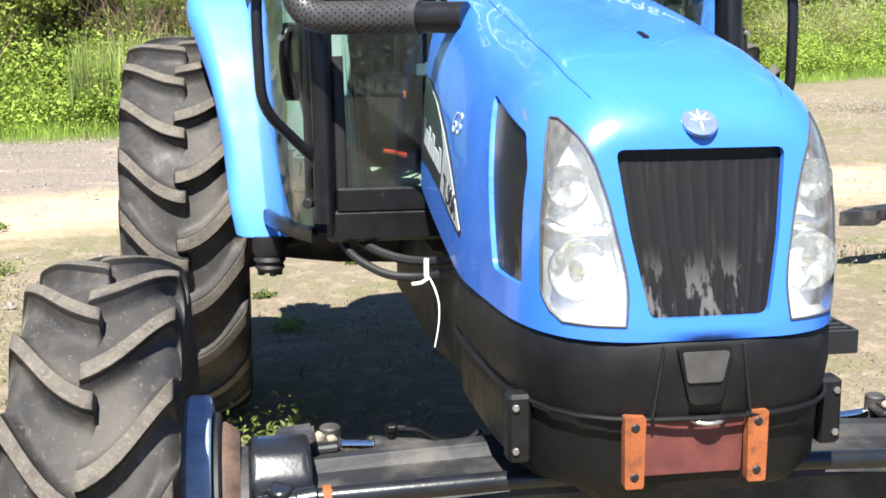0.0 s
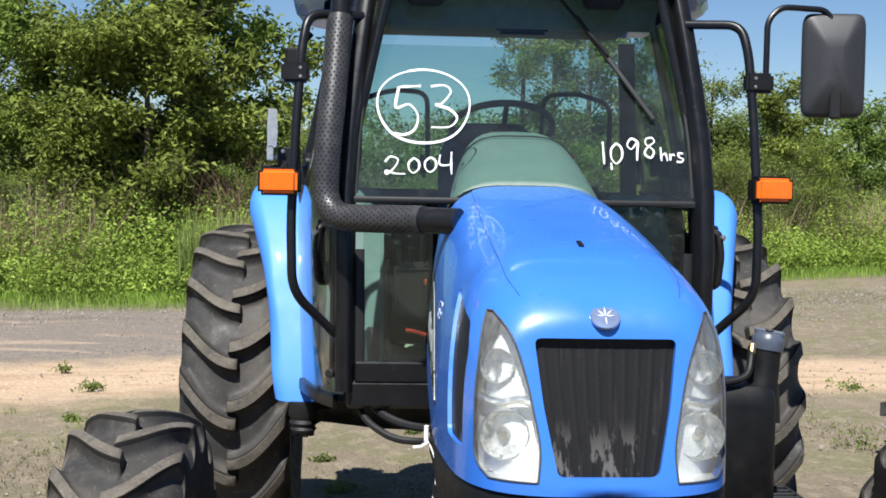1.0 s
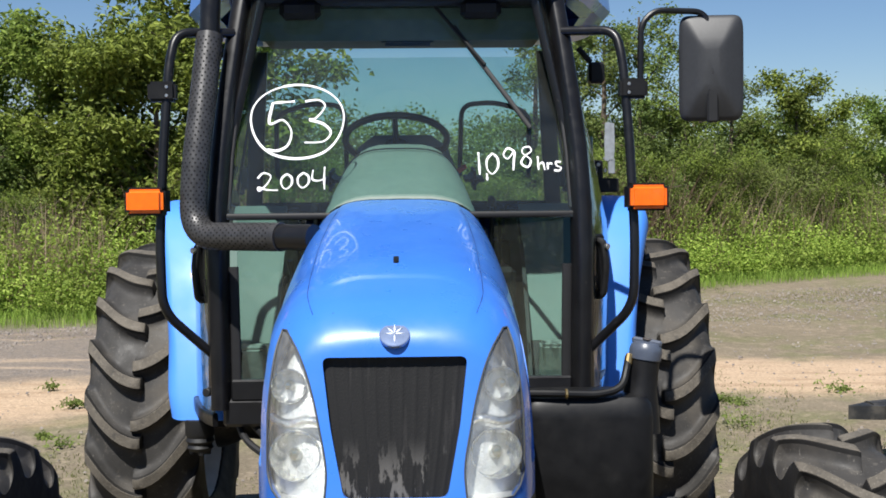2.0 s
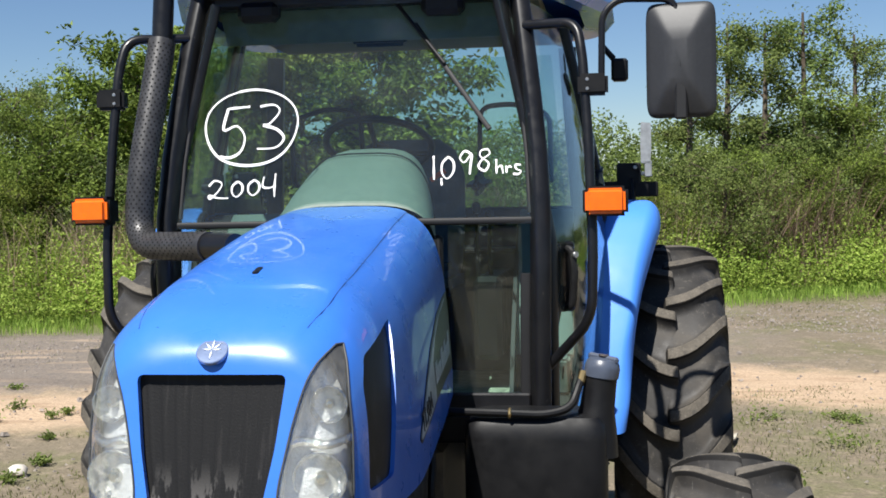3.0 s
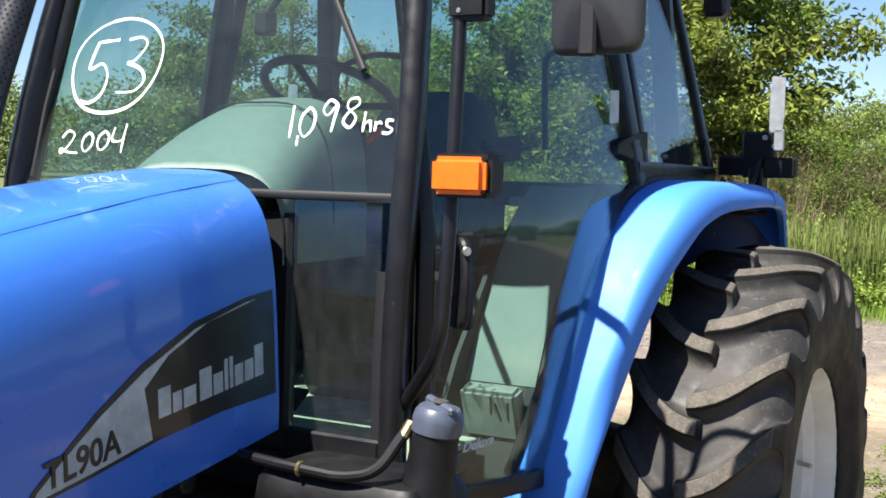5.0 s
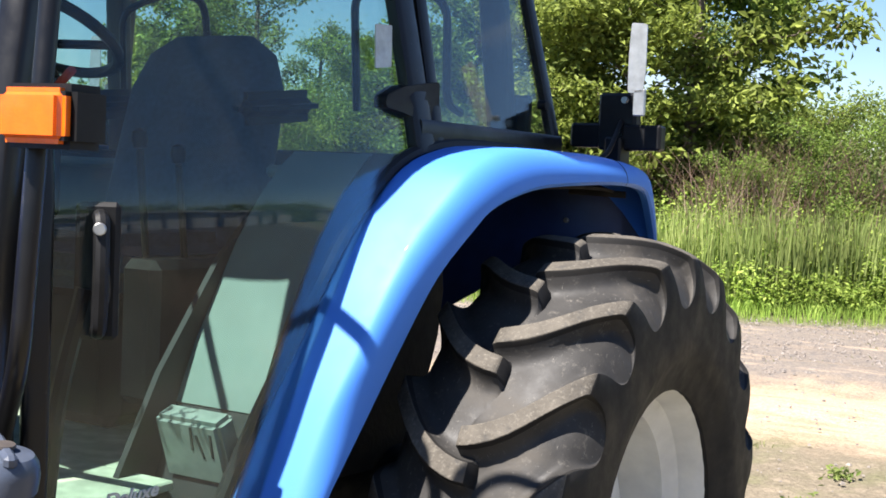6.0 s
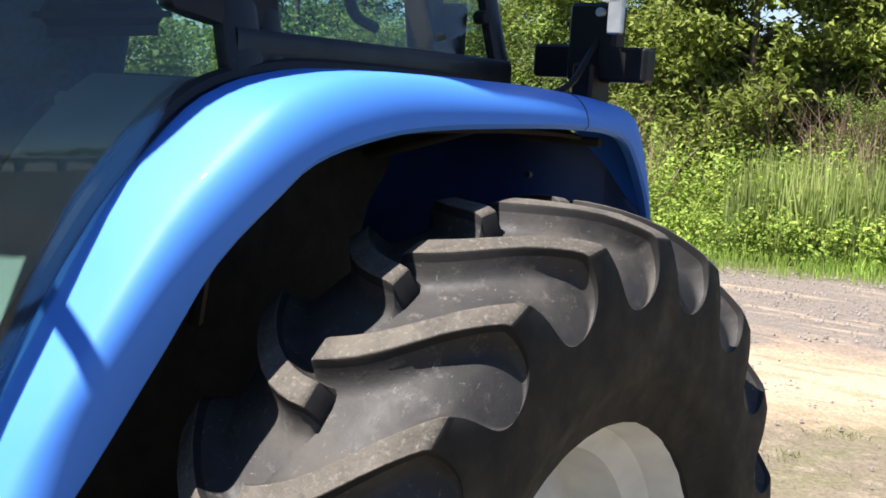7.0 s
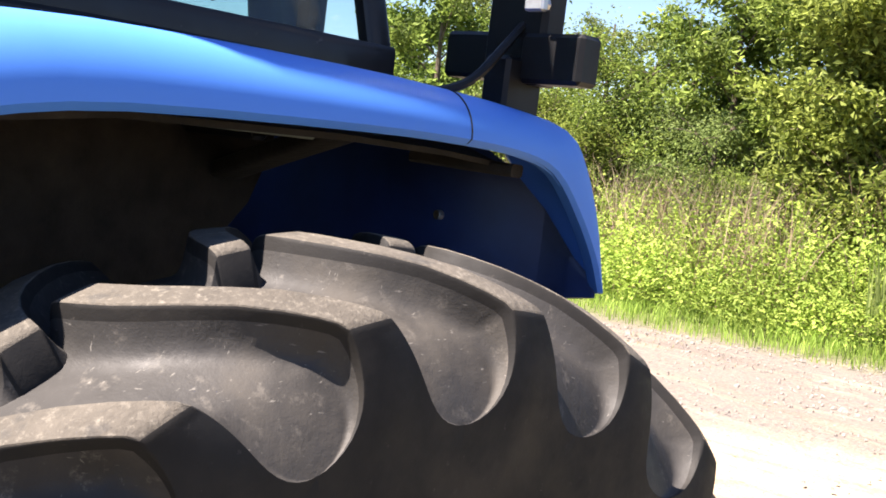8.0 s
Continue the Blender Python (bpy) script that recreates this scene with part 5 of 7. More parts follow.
def screen_at(u, z):
    """A place on the outside of the windscreen."""
    y0 = 0.990 + 0.27 * (z - 1.765) + 0.09 * (z - 1.765) ** 2
    half = 0.612 - 0.075 * (z - 1.765)
    return Vector((u, y0 - 0.012 * (1 - (u / half) ** 2) - 0.004, z))


def strokes(name, lines, width=0.010):
    """White marker strokes on the windscreen: polylines in x, z."""
    bm = bmesh.new()
    for line in lines:
        pts = [screen_at(x, z) for x, z in line]
        smooth = []
        for i in range(len(pts) - 1):
            a, b, c, d = pts[max(i - 1, 0)], pts[i], pts[i + 1], pts[min(i + 2, len(pts) - 1)]
            for k in range(5):
                t = k / 5
                smooth.append(0.5 * ((2 * b) + (c - a) * t + (2 * a - 5 * b + 4 * c - d) * t * t + (3 * b - a - 3 * c + d) * t ** 3))
        smooth.append(pts[-1])
        b2 = bmesh.new()
        tube(b2, smooth, lambda t: width * 0.5 * (0.85 + 0.25 * math.sin(9 * t + len(line))), 8)
        for v in b2.verts:
            on = screen_at(v.co.x, v.co.z)
            v.co.y = on.y + (v.co.y - on.y) * 0.25
        join(bm, b2)
    part(name, bm, WHITE, screen, "white paint-marker writing")


def digit(c, x, z, w, h):
    """A handwritten character in a cell."""
    shapes = {
        "5": [[(0.95, 1.0), (0.2, 0.97)], [(0.2, 0.97), (0.1, 0.55), (0.55, 0.62), (0.85, 0.40), (0.75, 0.12), (0.4, 0.0), (0.05, 0.03)]],
        "3": [[(0.1, 0.97), (0.55, 1.0), (0.75, 0.85), (0.45, 0.58), (0.25, 0.55), (0.7, 0.45), (0.95, 0.25), (0.7, 0.05), (0.1, 0.03)]],
        "2": [[(0.05, 0.72), (0.3, 1.0), (0.65, 0.85), (0.5, 0.45), (0.15, 0.08), (0.1, 0.25), (0.5, 0.12), (1.0, 0.1)]],
        "0": [[(0.5, 1.0), (0.1, 0.7), (0.1, 0.25), (0.45, 0.0), (0.85, 0.3), (0.85, 0.75), (0.5, 1.0)]],
        "4": [[(0.1, 1.0), (0.05, 0.5), (0.5, 0.42), (0.9, 0.55)], [(0.85, 1.15), (0.82, 0.5), (0.85, -0.05)]],
        "1": [[(0.4, 1.15), (0.5, 0.0)]],
        ",": [[(0.4, 0.1), (0.45, -0.25)]],
        "9": [[(0.85, 0.85), (0.4, 1.0), (0.1, 0.7), (0.4, 0.5), (0.85, 0.85), (0.8, 0.4), (0.75, -0.05)]],
        "8": [[(0.7, 0.95), (0.3, 0.9), (0.25, 0.65), (0.75, 0.35), (0.55, 0.02), (0.15, 0.2), (0.35, 0.5), (0.8, 0.75), (0.7, 0.95)]],
        "h": [[(0.1, 1.1), (0.15, 0.0)], [(0.15, 0.4), (0.6, 0.6), (0.8, 0.0)]],
        "r": [[(0.2, 0.65), (0.25, 0.0)], [(0.25, 0.4), (0.6, 0.6), (0.9, 0.5)]],
        "s": [[(0.85, 0.6), (0.35, 0.6), (0.4, 0.35), (0.85, 0.2), (0.6, 0.0), (0.1, 0.03)]],
    }
    return [[(x + w * a, z + h * b) for a, b in line] for line in shapes[c]]


def build_writing():
    strokes("number_mark", digit("5", -0.476, 2.010, 0.105, 0.180) + digit("3", -0.350, 2.034, 0.110, 0.160)
            + [[(-0.366 + 0.166 * math.cos(a) * (1 + 0.03 * math.sin(3 * a)), 2.116 + 0.141 * math.sin(a) * (1 + 0.04 * math.cos(2 * a))) for a in [1.9 + 2 * math.pi * k / 22 for k in range(23)]]], 0.0095)
    year = []
    for c, x, z, w, h in (("2", -0.506, 1.862, 0.076, 0.068), ("0", -0.422, 1.873, 0.046, 0.053), ("0", -0.364, 1.877, 0.048, 0.053), ("4", -0.312, 1.874, 0.054, 0.066)):
        year += digit(c, x, z, w, h)
    strokes("year_mark", year, 0.0075)
    hrs = []
    for c, x, z, w, h in (("1", 0.266, 1.917, 0.034, 0.070), (",", 0.296, 1.914, 0.03, 0.07), ("0", 0.305, 1.920, 0.050, 0.074), ("9", 0.364, 1.936, 0.052, 0.076), ("8", 0.424, 1.942, 0.056, 0.079),
                          ("h", 0.488, 1.933, 0.034, 0.044), ("r", 0.520, 1.935, 0.026, 0.036), ("s", 0.545, 1.930, 0.034, 0.052)):
        hrs += digit(c, x, z, w, h)
    strokes("hours_mark", hrs, 0.0075)


build_writing()


def build_wiper():
    bm = bmesh.new()
    a, b = screen_at(0.13, 2.55), screen_at(0.31, 2.32)
    off = Vector((0, -0.022, 0))
    tube(bm, [a + off, a.lerp(b, 0.5) + off, b + off], 0.007, 8)
    wiper = part("wiper", bm, BLACK, cab, "black windscreen wiper")
    bm = bmesh.new()
    frame_bar(bm, [screen_at(0.20 + 0.268 * t, 2.47 - 0.385 * t) + off * 0.45 for t in (0, 0.25, 0.5, 0.75, 1)], 0.018, 0.016, (0, -1, 0))
    part("wiper_blade", bm, SEAL, wiper)


build_wiper()


def build_interior():
    # dash hood behind the windscreen
    bm = bmesh.new()
    rows = []
    for k in range(15):
        t = k / 14
        y = 0.99 + 0.50 * t
        top = 1.835 + 0.215 * math.sin(0.5 * math.pi * min(1, t * 1.15)) ** 0.9
        wide = 0.295 - 0.085 * t
        rows.append([(wide * math.copysign(abs(math.cos(a)) ** 0.55, math.cos(a)), y, 1.60 + (top - 1.60) * math.sin(a) ** 0.55) for a in [math.pi * j / 20 for j in range(21)]])
    vs = sheet(bm, rows)
    bm.faces.new(vs[-1])
    dash = part("dash_cover", bm, COVER, cab, "matt grey-green dash cover")
    bm = bmesh.new()
    k = 8
    y, top, wide = 0.99 + 0.5 * k / 14, 1.835 + 0.215 * math.sin(0.5 * math.pi * min(1, k / 14 * 1.15)) ** 0.9, 0.295 - 0.085 * k / 14
    tube(bm, [(wide * 1.004 * math.copysign(abs(math.cos(a)) ** 0.55, math.cos(a)), y - 0.02 * math.sin(a), 1.60 + (top - 1.598) * math.sin(a) ** 0.55) for a in [math.pi * (j + 0.5) / 24 for j in range(24)]], 0.003, 6)
    part("dash_seam", bm, SEAL, dash)
    bm = bmesh.new()
    box(bm, (0, 1.52, 1.80), (0.34, 0.10, 0.36), 0.03)
    rod(bm, (0, 1.50, 1.30), (0, 1.58, 2.02), 0.045, 14)
    part("instrument_panel", bm, BLACK, dash)
    # steering wheel
    bm = bmesh.new()
    c, n = Vector((-0.02, 1.62, 2.075)), Vector((0, 0.42, 0.9)).normalized()
    u, v = Vector((1, 0, 0)), n.cross(Vector((1, 0, 0)))
    ring = [c + 0.205 * (math.cos(a) * u + math.sin(a) * v) for a in [2 * math.pi * k / 40 for k in range(41)]]
    tube(bm, ring, 0.014, 8, False)
    for a in (0.4, 2.5, 4.7):
        tube(bm, [c - n * 0.04, c + 0.205 * (math.cos(a) * u + math.sin(a) * v)], 0.011, 8)
    rod(bm, c - n * 0.10, c - n * 0.01, 0.05, 16)
    part("steering_wheel", bm, BLACK, cab, "black steering wheel")
    bm = bmesh.new()
    rod(bm, (0.20, 1.50, 1.93), (0.255, 1.49, 1.965), 0.010, 10)
    part("indicator_stalk", bm, REDKNOB, cab, "red lever knob")
    # seat
    bm = bmesh.new()
    rows = []
    for z, w, y, d in ((1.50, 0.22, 2.07, 0.06), (1.60, 0.24, 2.11, 0.09), (1.80, 0.245, 2.17, 0.10), (1.98, 0.24, 2.21, 0.09), (2.08, 0.20, 2.23, 0.07), (2.13, 0.13, 2.235, 0.03)):
        rows.append([(w * math.copysign(abs(math.cos(a)) ** 0.5, math.cos(a)), y + d * math.copysign(abs(math.sin(a)) ** 0.6, math.sin(a)), z) for a in [2 * math.pi * k / 24 for k in range(24)]])
    vs = sheet(bm, rows, closed=True)
    bm.faces.new(vs[-1])
    bm.faces.new(vs[0][::-1])
    back = part("seat", bm, SEATGREY, cab, "dark blue-grey fabric driver's seat")
    bm = bmesh.new()
    box(bm, (0, 1.88, 1.53), (0.50, 0.48, 0.14), 0.05, None, 3)
    part("seat_cushion", bm, SEATGREY, back)
    bm = bmesh.new()
    box(bm, (0, 1.90, 1.30), (0.36, 0.40, 0.36), 0.04)
    part("seat_base", bm, BLACK, back)
    for s in (1, -1):
        bm = bmesh.new()
        box(bm, (s * 0.315, 2.12, 1.93), (0.085, 0.32, 0.085), 0.036, (6, 0, 0), 3)
        part("armrest", bm, BLACK, back)
    # levers, handles and grab rails
    for x, y, z0, z1, knob in ((0.36, 1.62, 1.55, 1.80, BLACK), (0.40, 1.70, 1.55, 1.77, BLACK), (-0.34, 1.55, 1.40, 1.78, BLACK), (-0.40, 1.62, 1.45, 1.74, BLACK)):
        bm = bmesh.new()
        rod(bm, (x, y, z0), (x, y - 0.03, z1), 0.008, 8)
        lever = part("control_lever", bm, BLACK, cab)
        bm = bmesh.new()
        lathe(bm, [(0, 0), (0.014, 0.004), (0.018, 0.02), (0.015, 0.04), (0, 0.048)], (x, y - 0.03, z1), (x, y - 0.04, z1 + 0.1), 12)
        part("lever_knob", bm, knob, lever)
    # controls beside the right lower window
    bm = bmesh.new()
    box(bm, (-0.385, 1.47, 1.42), (0.13, 0.16, 0.22), 0.02, None, 2)
    quadrant = part("lever_quadrant", bm, BLACK, cab, "black hand-lever quadrant")
    for x, z in ((-0.435, 1.60), (-0.388, 1.59)):
        bm = bmesh.new()
        tube(bm, [(x + 0.01, 1.46, 1.50), (x, 1.43, z)], lambda t: 0.007 + 0.006 * (t > 0.6), 8)
        part("hand_lever", bm, BLACK, quadrant)
    bm = bmesh.new()
    lathe(bm, [(0.010, 0.0), (0.013, 0.006), (0.013, 0.022), (0.008, 0.028), (0, 0.028)], (-0.335, 1.42, 1.445), (-0.335, 1.42, 1.6), 14)
    part("orange_knob", bm, AMBER, quadrant, "small orange plastic knob")
    bm = bmesh.new()
    tube(bm, [(-0.335, 1.43, 1.30), (-0.335, 1.42, 1.446)], 0.012, 8)
    part("knob_stem", bm, BLACK, quadrant)
    bm = bmesh.new()
    tube(bm, [(-0.405, 1.43, 1.268), (-0.37, 1.435, 1.262), (-0.325, 1.44, 1.248)], 0.009, 8)
    part("red_lever", bm, REDKNOB, quadrant, "red plastic lever")
    bm = bmesh.new()
    tube(bm, rounded([(-0.475, 1.40, 1.14), (-0.475, 1.52, 1.42), (-0.475, 1.66, 1.53), (-0.475, 1.84, 1.50), (-0.475, 1.92, 1.30)], 0.15), 0.012, 8)
    part("arch_piping", bm, SEAL, cab, "black edging on the wheel-arch trim")
    for s in (1, -1):
        bm = bmesh.new()
        tube(bm, rounded([(s * 0.60, 2.58, 1.95), (s * 0.60, 2.50, 1.97), (s * 0.60, 2.48, 2.25), (s * 0.44, 2.48, 2.30), (s * 0.28, 2.50, 2.29), (s * 0.27, 2.55, 1.95)], 0.06), 0.012, 8)
        part("rear_rail", bm, BLACK, cab)
    bm = bmesh.new()
    box(bm, (0.40, 1.90, 1.40), (0.11, 0.70, 0.32), 0.02)
    part("side_console", bm, BLACK, cab)
    for x, z in ((0.14, 1.30), (0.06, 1.30), (-0.14, 1.28)):
        bm = bmesh.new()
        tube(bm, [(x, 1.10, 1.45), (x, 1.20, 1.30), (x, 1.24, 1.22)], 0.010, 8)
        box(bm, (x, 1.26, 1.21), (0.06, 0.08, 0.015), 0.004, (35, 0, 0))
        part("pedal", bm, BLACK, cab)
    bm = bmesh.new()
    prism(bm, soft_poly([(1.832, 2.0), (1.895, 2.008), (1.890, 2.10), (1.826, 2.095)], 0.004), lambda y, z: (0.806, y, z), lambda y, z: (0.803, y, z))
    part("warning_label", bm, plain("label_paper", (0.5, 0.55, 0.52), 0.6), cab, "pale printed warning label")


build_interior()


# fenders ----------------------------------------------------------------------
FENDER_IN = [(0.703, 1.355, 0.92), (0.733, 1.382, 1.02), (0.768, 1.452, 1.20), (0.795, 1.512, 1.33), (0.823, 1.637, 1.55), (0.838, 1.727, 1.66), (0.853, 1.802, 1.729), (0.861, 1.907, 1.766), (0.863, 2.06, 1.783),
             (0.860, 2.40, 1.783), (0.852, 2.58, 1.776), (0.850, 2.71, 1.768), (0.850, 2.840, 1.752), (0.868, 2.890, 1.712), (0.89, 2.930, 1.635), (0.92, 2.955, 1.515)]
FENDER_LIP = [(0.925, 1.405, 0.93), (0.943, 1.430, 1.04), (0.960, 1.552, 1.215), (0.986, 1.652, 1.38), (1.021, 1.707, 1.50), (1.053, 1.790, 1.595), (1.072, 1.840, 1.644), (1.082, 1.937, 1.677), (1.086, 2.087, 1.700),
              (1.086, 2.40, 1.712), (1.084, 2.58, 1.712), (1.076, 2.70, 1.705), (1.068, 2.78, 1.686), (1.058, 2.850, 1.634), (1.048, 2.915, 1.568), (1.042, 2.952, 1.512)]


def finer(pts, n=3):
    out = []
    p = [Vector(q) for q in pts]
    for i in range(len(p) - 1):
        a, b, c, d = p[max(i - 1, 0)], p[i], p[i + 1], p[min(i + 2, len(p) - 1)]
        for k in range(n):
            t = k / n
            out.append(0.5 * ((2 * b) + (c - a) * t + (2 * a - 5 * b + 4 * c - d) * t * t + (3 * b - a - 3 * c + d) * t ** 3))
    return out + [p[-1]]


def build_fender(s):
    inner, lip = finer(FENDER_IN), finer(FENDER_LIP)
    n = len(inner)
    rows = []
    for i in range(n):
        a, b = inner[i], lip[i]
        t = (inner[min(i + 1, n - 1)] - inner[max(i - 1, 0)]).normalized()
        across = b - a
        up = Vector((1, 0, 0)).cross(t)
        up = up.normalized() if up.y < 0 or up.z > 0 else -up.normalized()
        if up.z < -0.2:
            up = -up
        row = []
        for k in range(19):
            # a flat panel inside a fine crease, then a tight roll down to the lip
            if k <= 8:
                q = k / 8
                wide, fall = 0.74 * q, 0.06 * q
            else:
                q = (k - 8) / 10
                wide, fall = 0.74 + 0.26 * math.sin(0.5 * math.pi * q), 0.06 + 0.94 * (1 - math.cos(0.5 * math.pi * q))
            p = Vector((a.x + across.x * wide, a.y + (b.y - a.y) * fall, a.z + (b.z - a.z) * fall))
            p += up * (0.007 * min(1, k / 1.0) + 0.004 * math.sin(math.pi * min(1, wide)))
            row.append((s * p.x, p.y, p.z))
        # a short turned-in edge
        e = Vector(row[-1])
        row.append((e.x - s * 0.006, e.y - up.y * 0.006, e.z - up.z * 0.006))
        row.append((e.x - s * 0.022, e.y - up.y * 0.004, e.z - up.z * 0.004))
        rows.append(row)
    bm = bmesh.new()
    slab(bm, rows, lambda p: Vector((-s * 0.006, 0.005, -0.003)))
    bmesh.ops.remove_doubles(bm, verts=bm.verts, dist=0.0003)
    f = part("fender", bm, FENDERBLUE, tractor, "blue rear fender over the wheel")
    # seam of the rear end piece
    bm = bmesh.new()
    k = min(range(n), key=lambda j: abs(inner[j].y - 2.585))
    tube(bm, [Vector(q) + Vector((0, 0, 0.0006)) for q in rows[k]], 0.0013, 6)
    part("fender_seam", bm, SEAL, f)
    # black sealing strip to the cab
    bm = bmesh.new()
    tube(bm, [(s * (p.x - 0.002), p.y - 0.014, p.z + 0.008) for p in inner[2:34]], 0.016, 8)
    part("fender_seal", bm, SEAL, f)
    # inner wheel-arch wall, sweeping out to close the rear end
    bm = bmesh.new()
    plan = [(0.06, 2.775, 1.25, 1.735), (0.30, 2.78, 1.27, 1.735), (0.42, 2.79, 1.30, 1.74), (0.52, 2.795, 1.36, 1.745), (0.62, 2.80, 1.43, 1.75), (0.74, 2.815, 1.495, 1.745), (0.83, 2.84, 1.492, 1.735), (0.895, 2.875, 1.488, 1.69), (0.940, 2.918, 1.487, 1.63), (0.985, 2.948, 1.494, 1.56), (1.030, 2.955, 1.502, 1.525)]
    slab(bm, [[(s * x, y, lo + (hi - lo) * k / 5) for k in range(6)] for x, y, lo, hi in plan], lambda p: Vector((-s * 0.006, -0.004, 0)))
    part("arch_wall", bm, NAVY, f, "inner wheel-arch wall in blue darkened for shade")
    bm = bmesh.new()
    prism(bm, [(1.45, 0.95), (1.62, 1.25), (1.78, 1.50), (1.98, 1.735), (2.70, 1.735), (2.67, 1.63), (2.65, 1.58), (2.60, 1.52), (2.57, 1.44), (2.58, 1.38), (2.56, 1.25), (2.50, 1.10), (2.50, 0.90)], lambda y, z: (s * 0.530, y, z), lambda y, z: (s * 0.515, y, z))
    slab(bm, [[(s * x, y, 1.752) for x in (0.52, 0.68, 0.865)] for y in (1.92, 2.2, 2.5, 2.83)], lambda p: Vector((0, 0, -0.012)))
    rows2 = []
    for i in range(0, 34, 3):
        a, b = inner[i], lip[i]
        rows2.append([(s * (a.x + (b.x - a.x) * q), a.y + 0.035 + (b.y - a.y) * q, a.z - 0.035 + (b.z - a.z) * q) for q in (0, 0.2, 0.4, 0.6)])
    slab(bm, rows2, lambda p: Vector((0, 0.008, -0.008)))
    part("arch_liner", bm, MUD, f, "mud-crusted wheel-arch liner, colour darkened for shade")
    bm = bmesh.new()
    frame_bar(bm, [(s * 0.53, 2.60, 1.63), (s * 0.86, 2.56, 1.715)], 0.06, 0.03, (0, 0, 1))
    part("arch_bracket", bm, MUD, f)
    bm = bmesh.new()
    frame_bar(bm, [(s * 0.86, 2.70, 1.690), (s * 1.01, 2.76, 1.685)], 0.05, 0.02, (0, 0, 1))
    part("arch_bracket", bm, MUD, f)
    bm = bmesh.new()
    rod(bm, (s * 0.80, 2.83, 1.60), (s * 0.80, 2.818, 1.60), 0.008, 8)
    part("bolt", bm, STEEL, f)
    bm = bmesh.new()
    tube(bm, rounded([(s * 0.53, 1.95, 1.56), (s * 0.60, 2.02, 1.58), (s * 0.60, 2.06, 1.44), (s * 0.535, 2.10, 1.30)], 0.05), 0.016, 8)
    part("arch_hose", bm, SEAL, f)


PLACE[0] = Matrix.Translation((-0.012, 0.092, 0.050)) @ BODY
build_fender(1)
PLACE[0] = Matrix.Translation((0.012, 0.092, 0.050)) @ BODY
build_fender(-1)

# rear axle tubes
PLACE[0] = Matrix.Identity(4)
for s in (1, -1):
    bm = bmesh.new()
    lathe(bm, [(0.17, 0), (0.16, 0.25), (0.13, 0.5), (0.16, 0.56), (0.17, 0.60), (0.17, 0.62), (0, 0.62)], (s * 0.22, AXLE_R, 0.740), (s * 1, AXLE_R, 0.740), 24)
    part("rear_axle", bm, IRON, tractor, "dark cast rear axle")
PLACE[0] = BODY


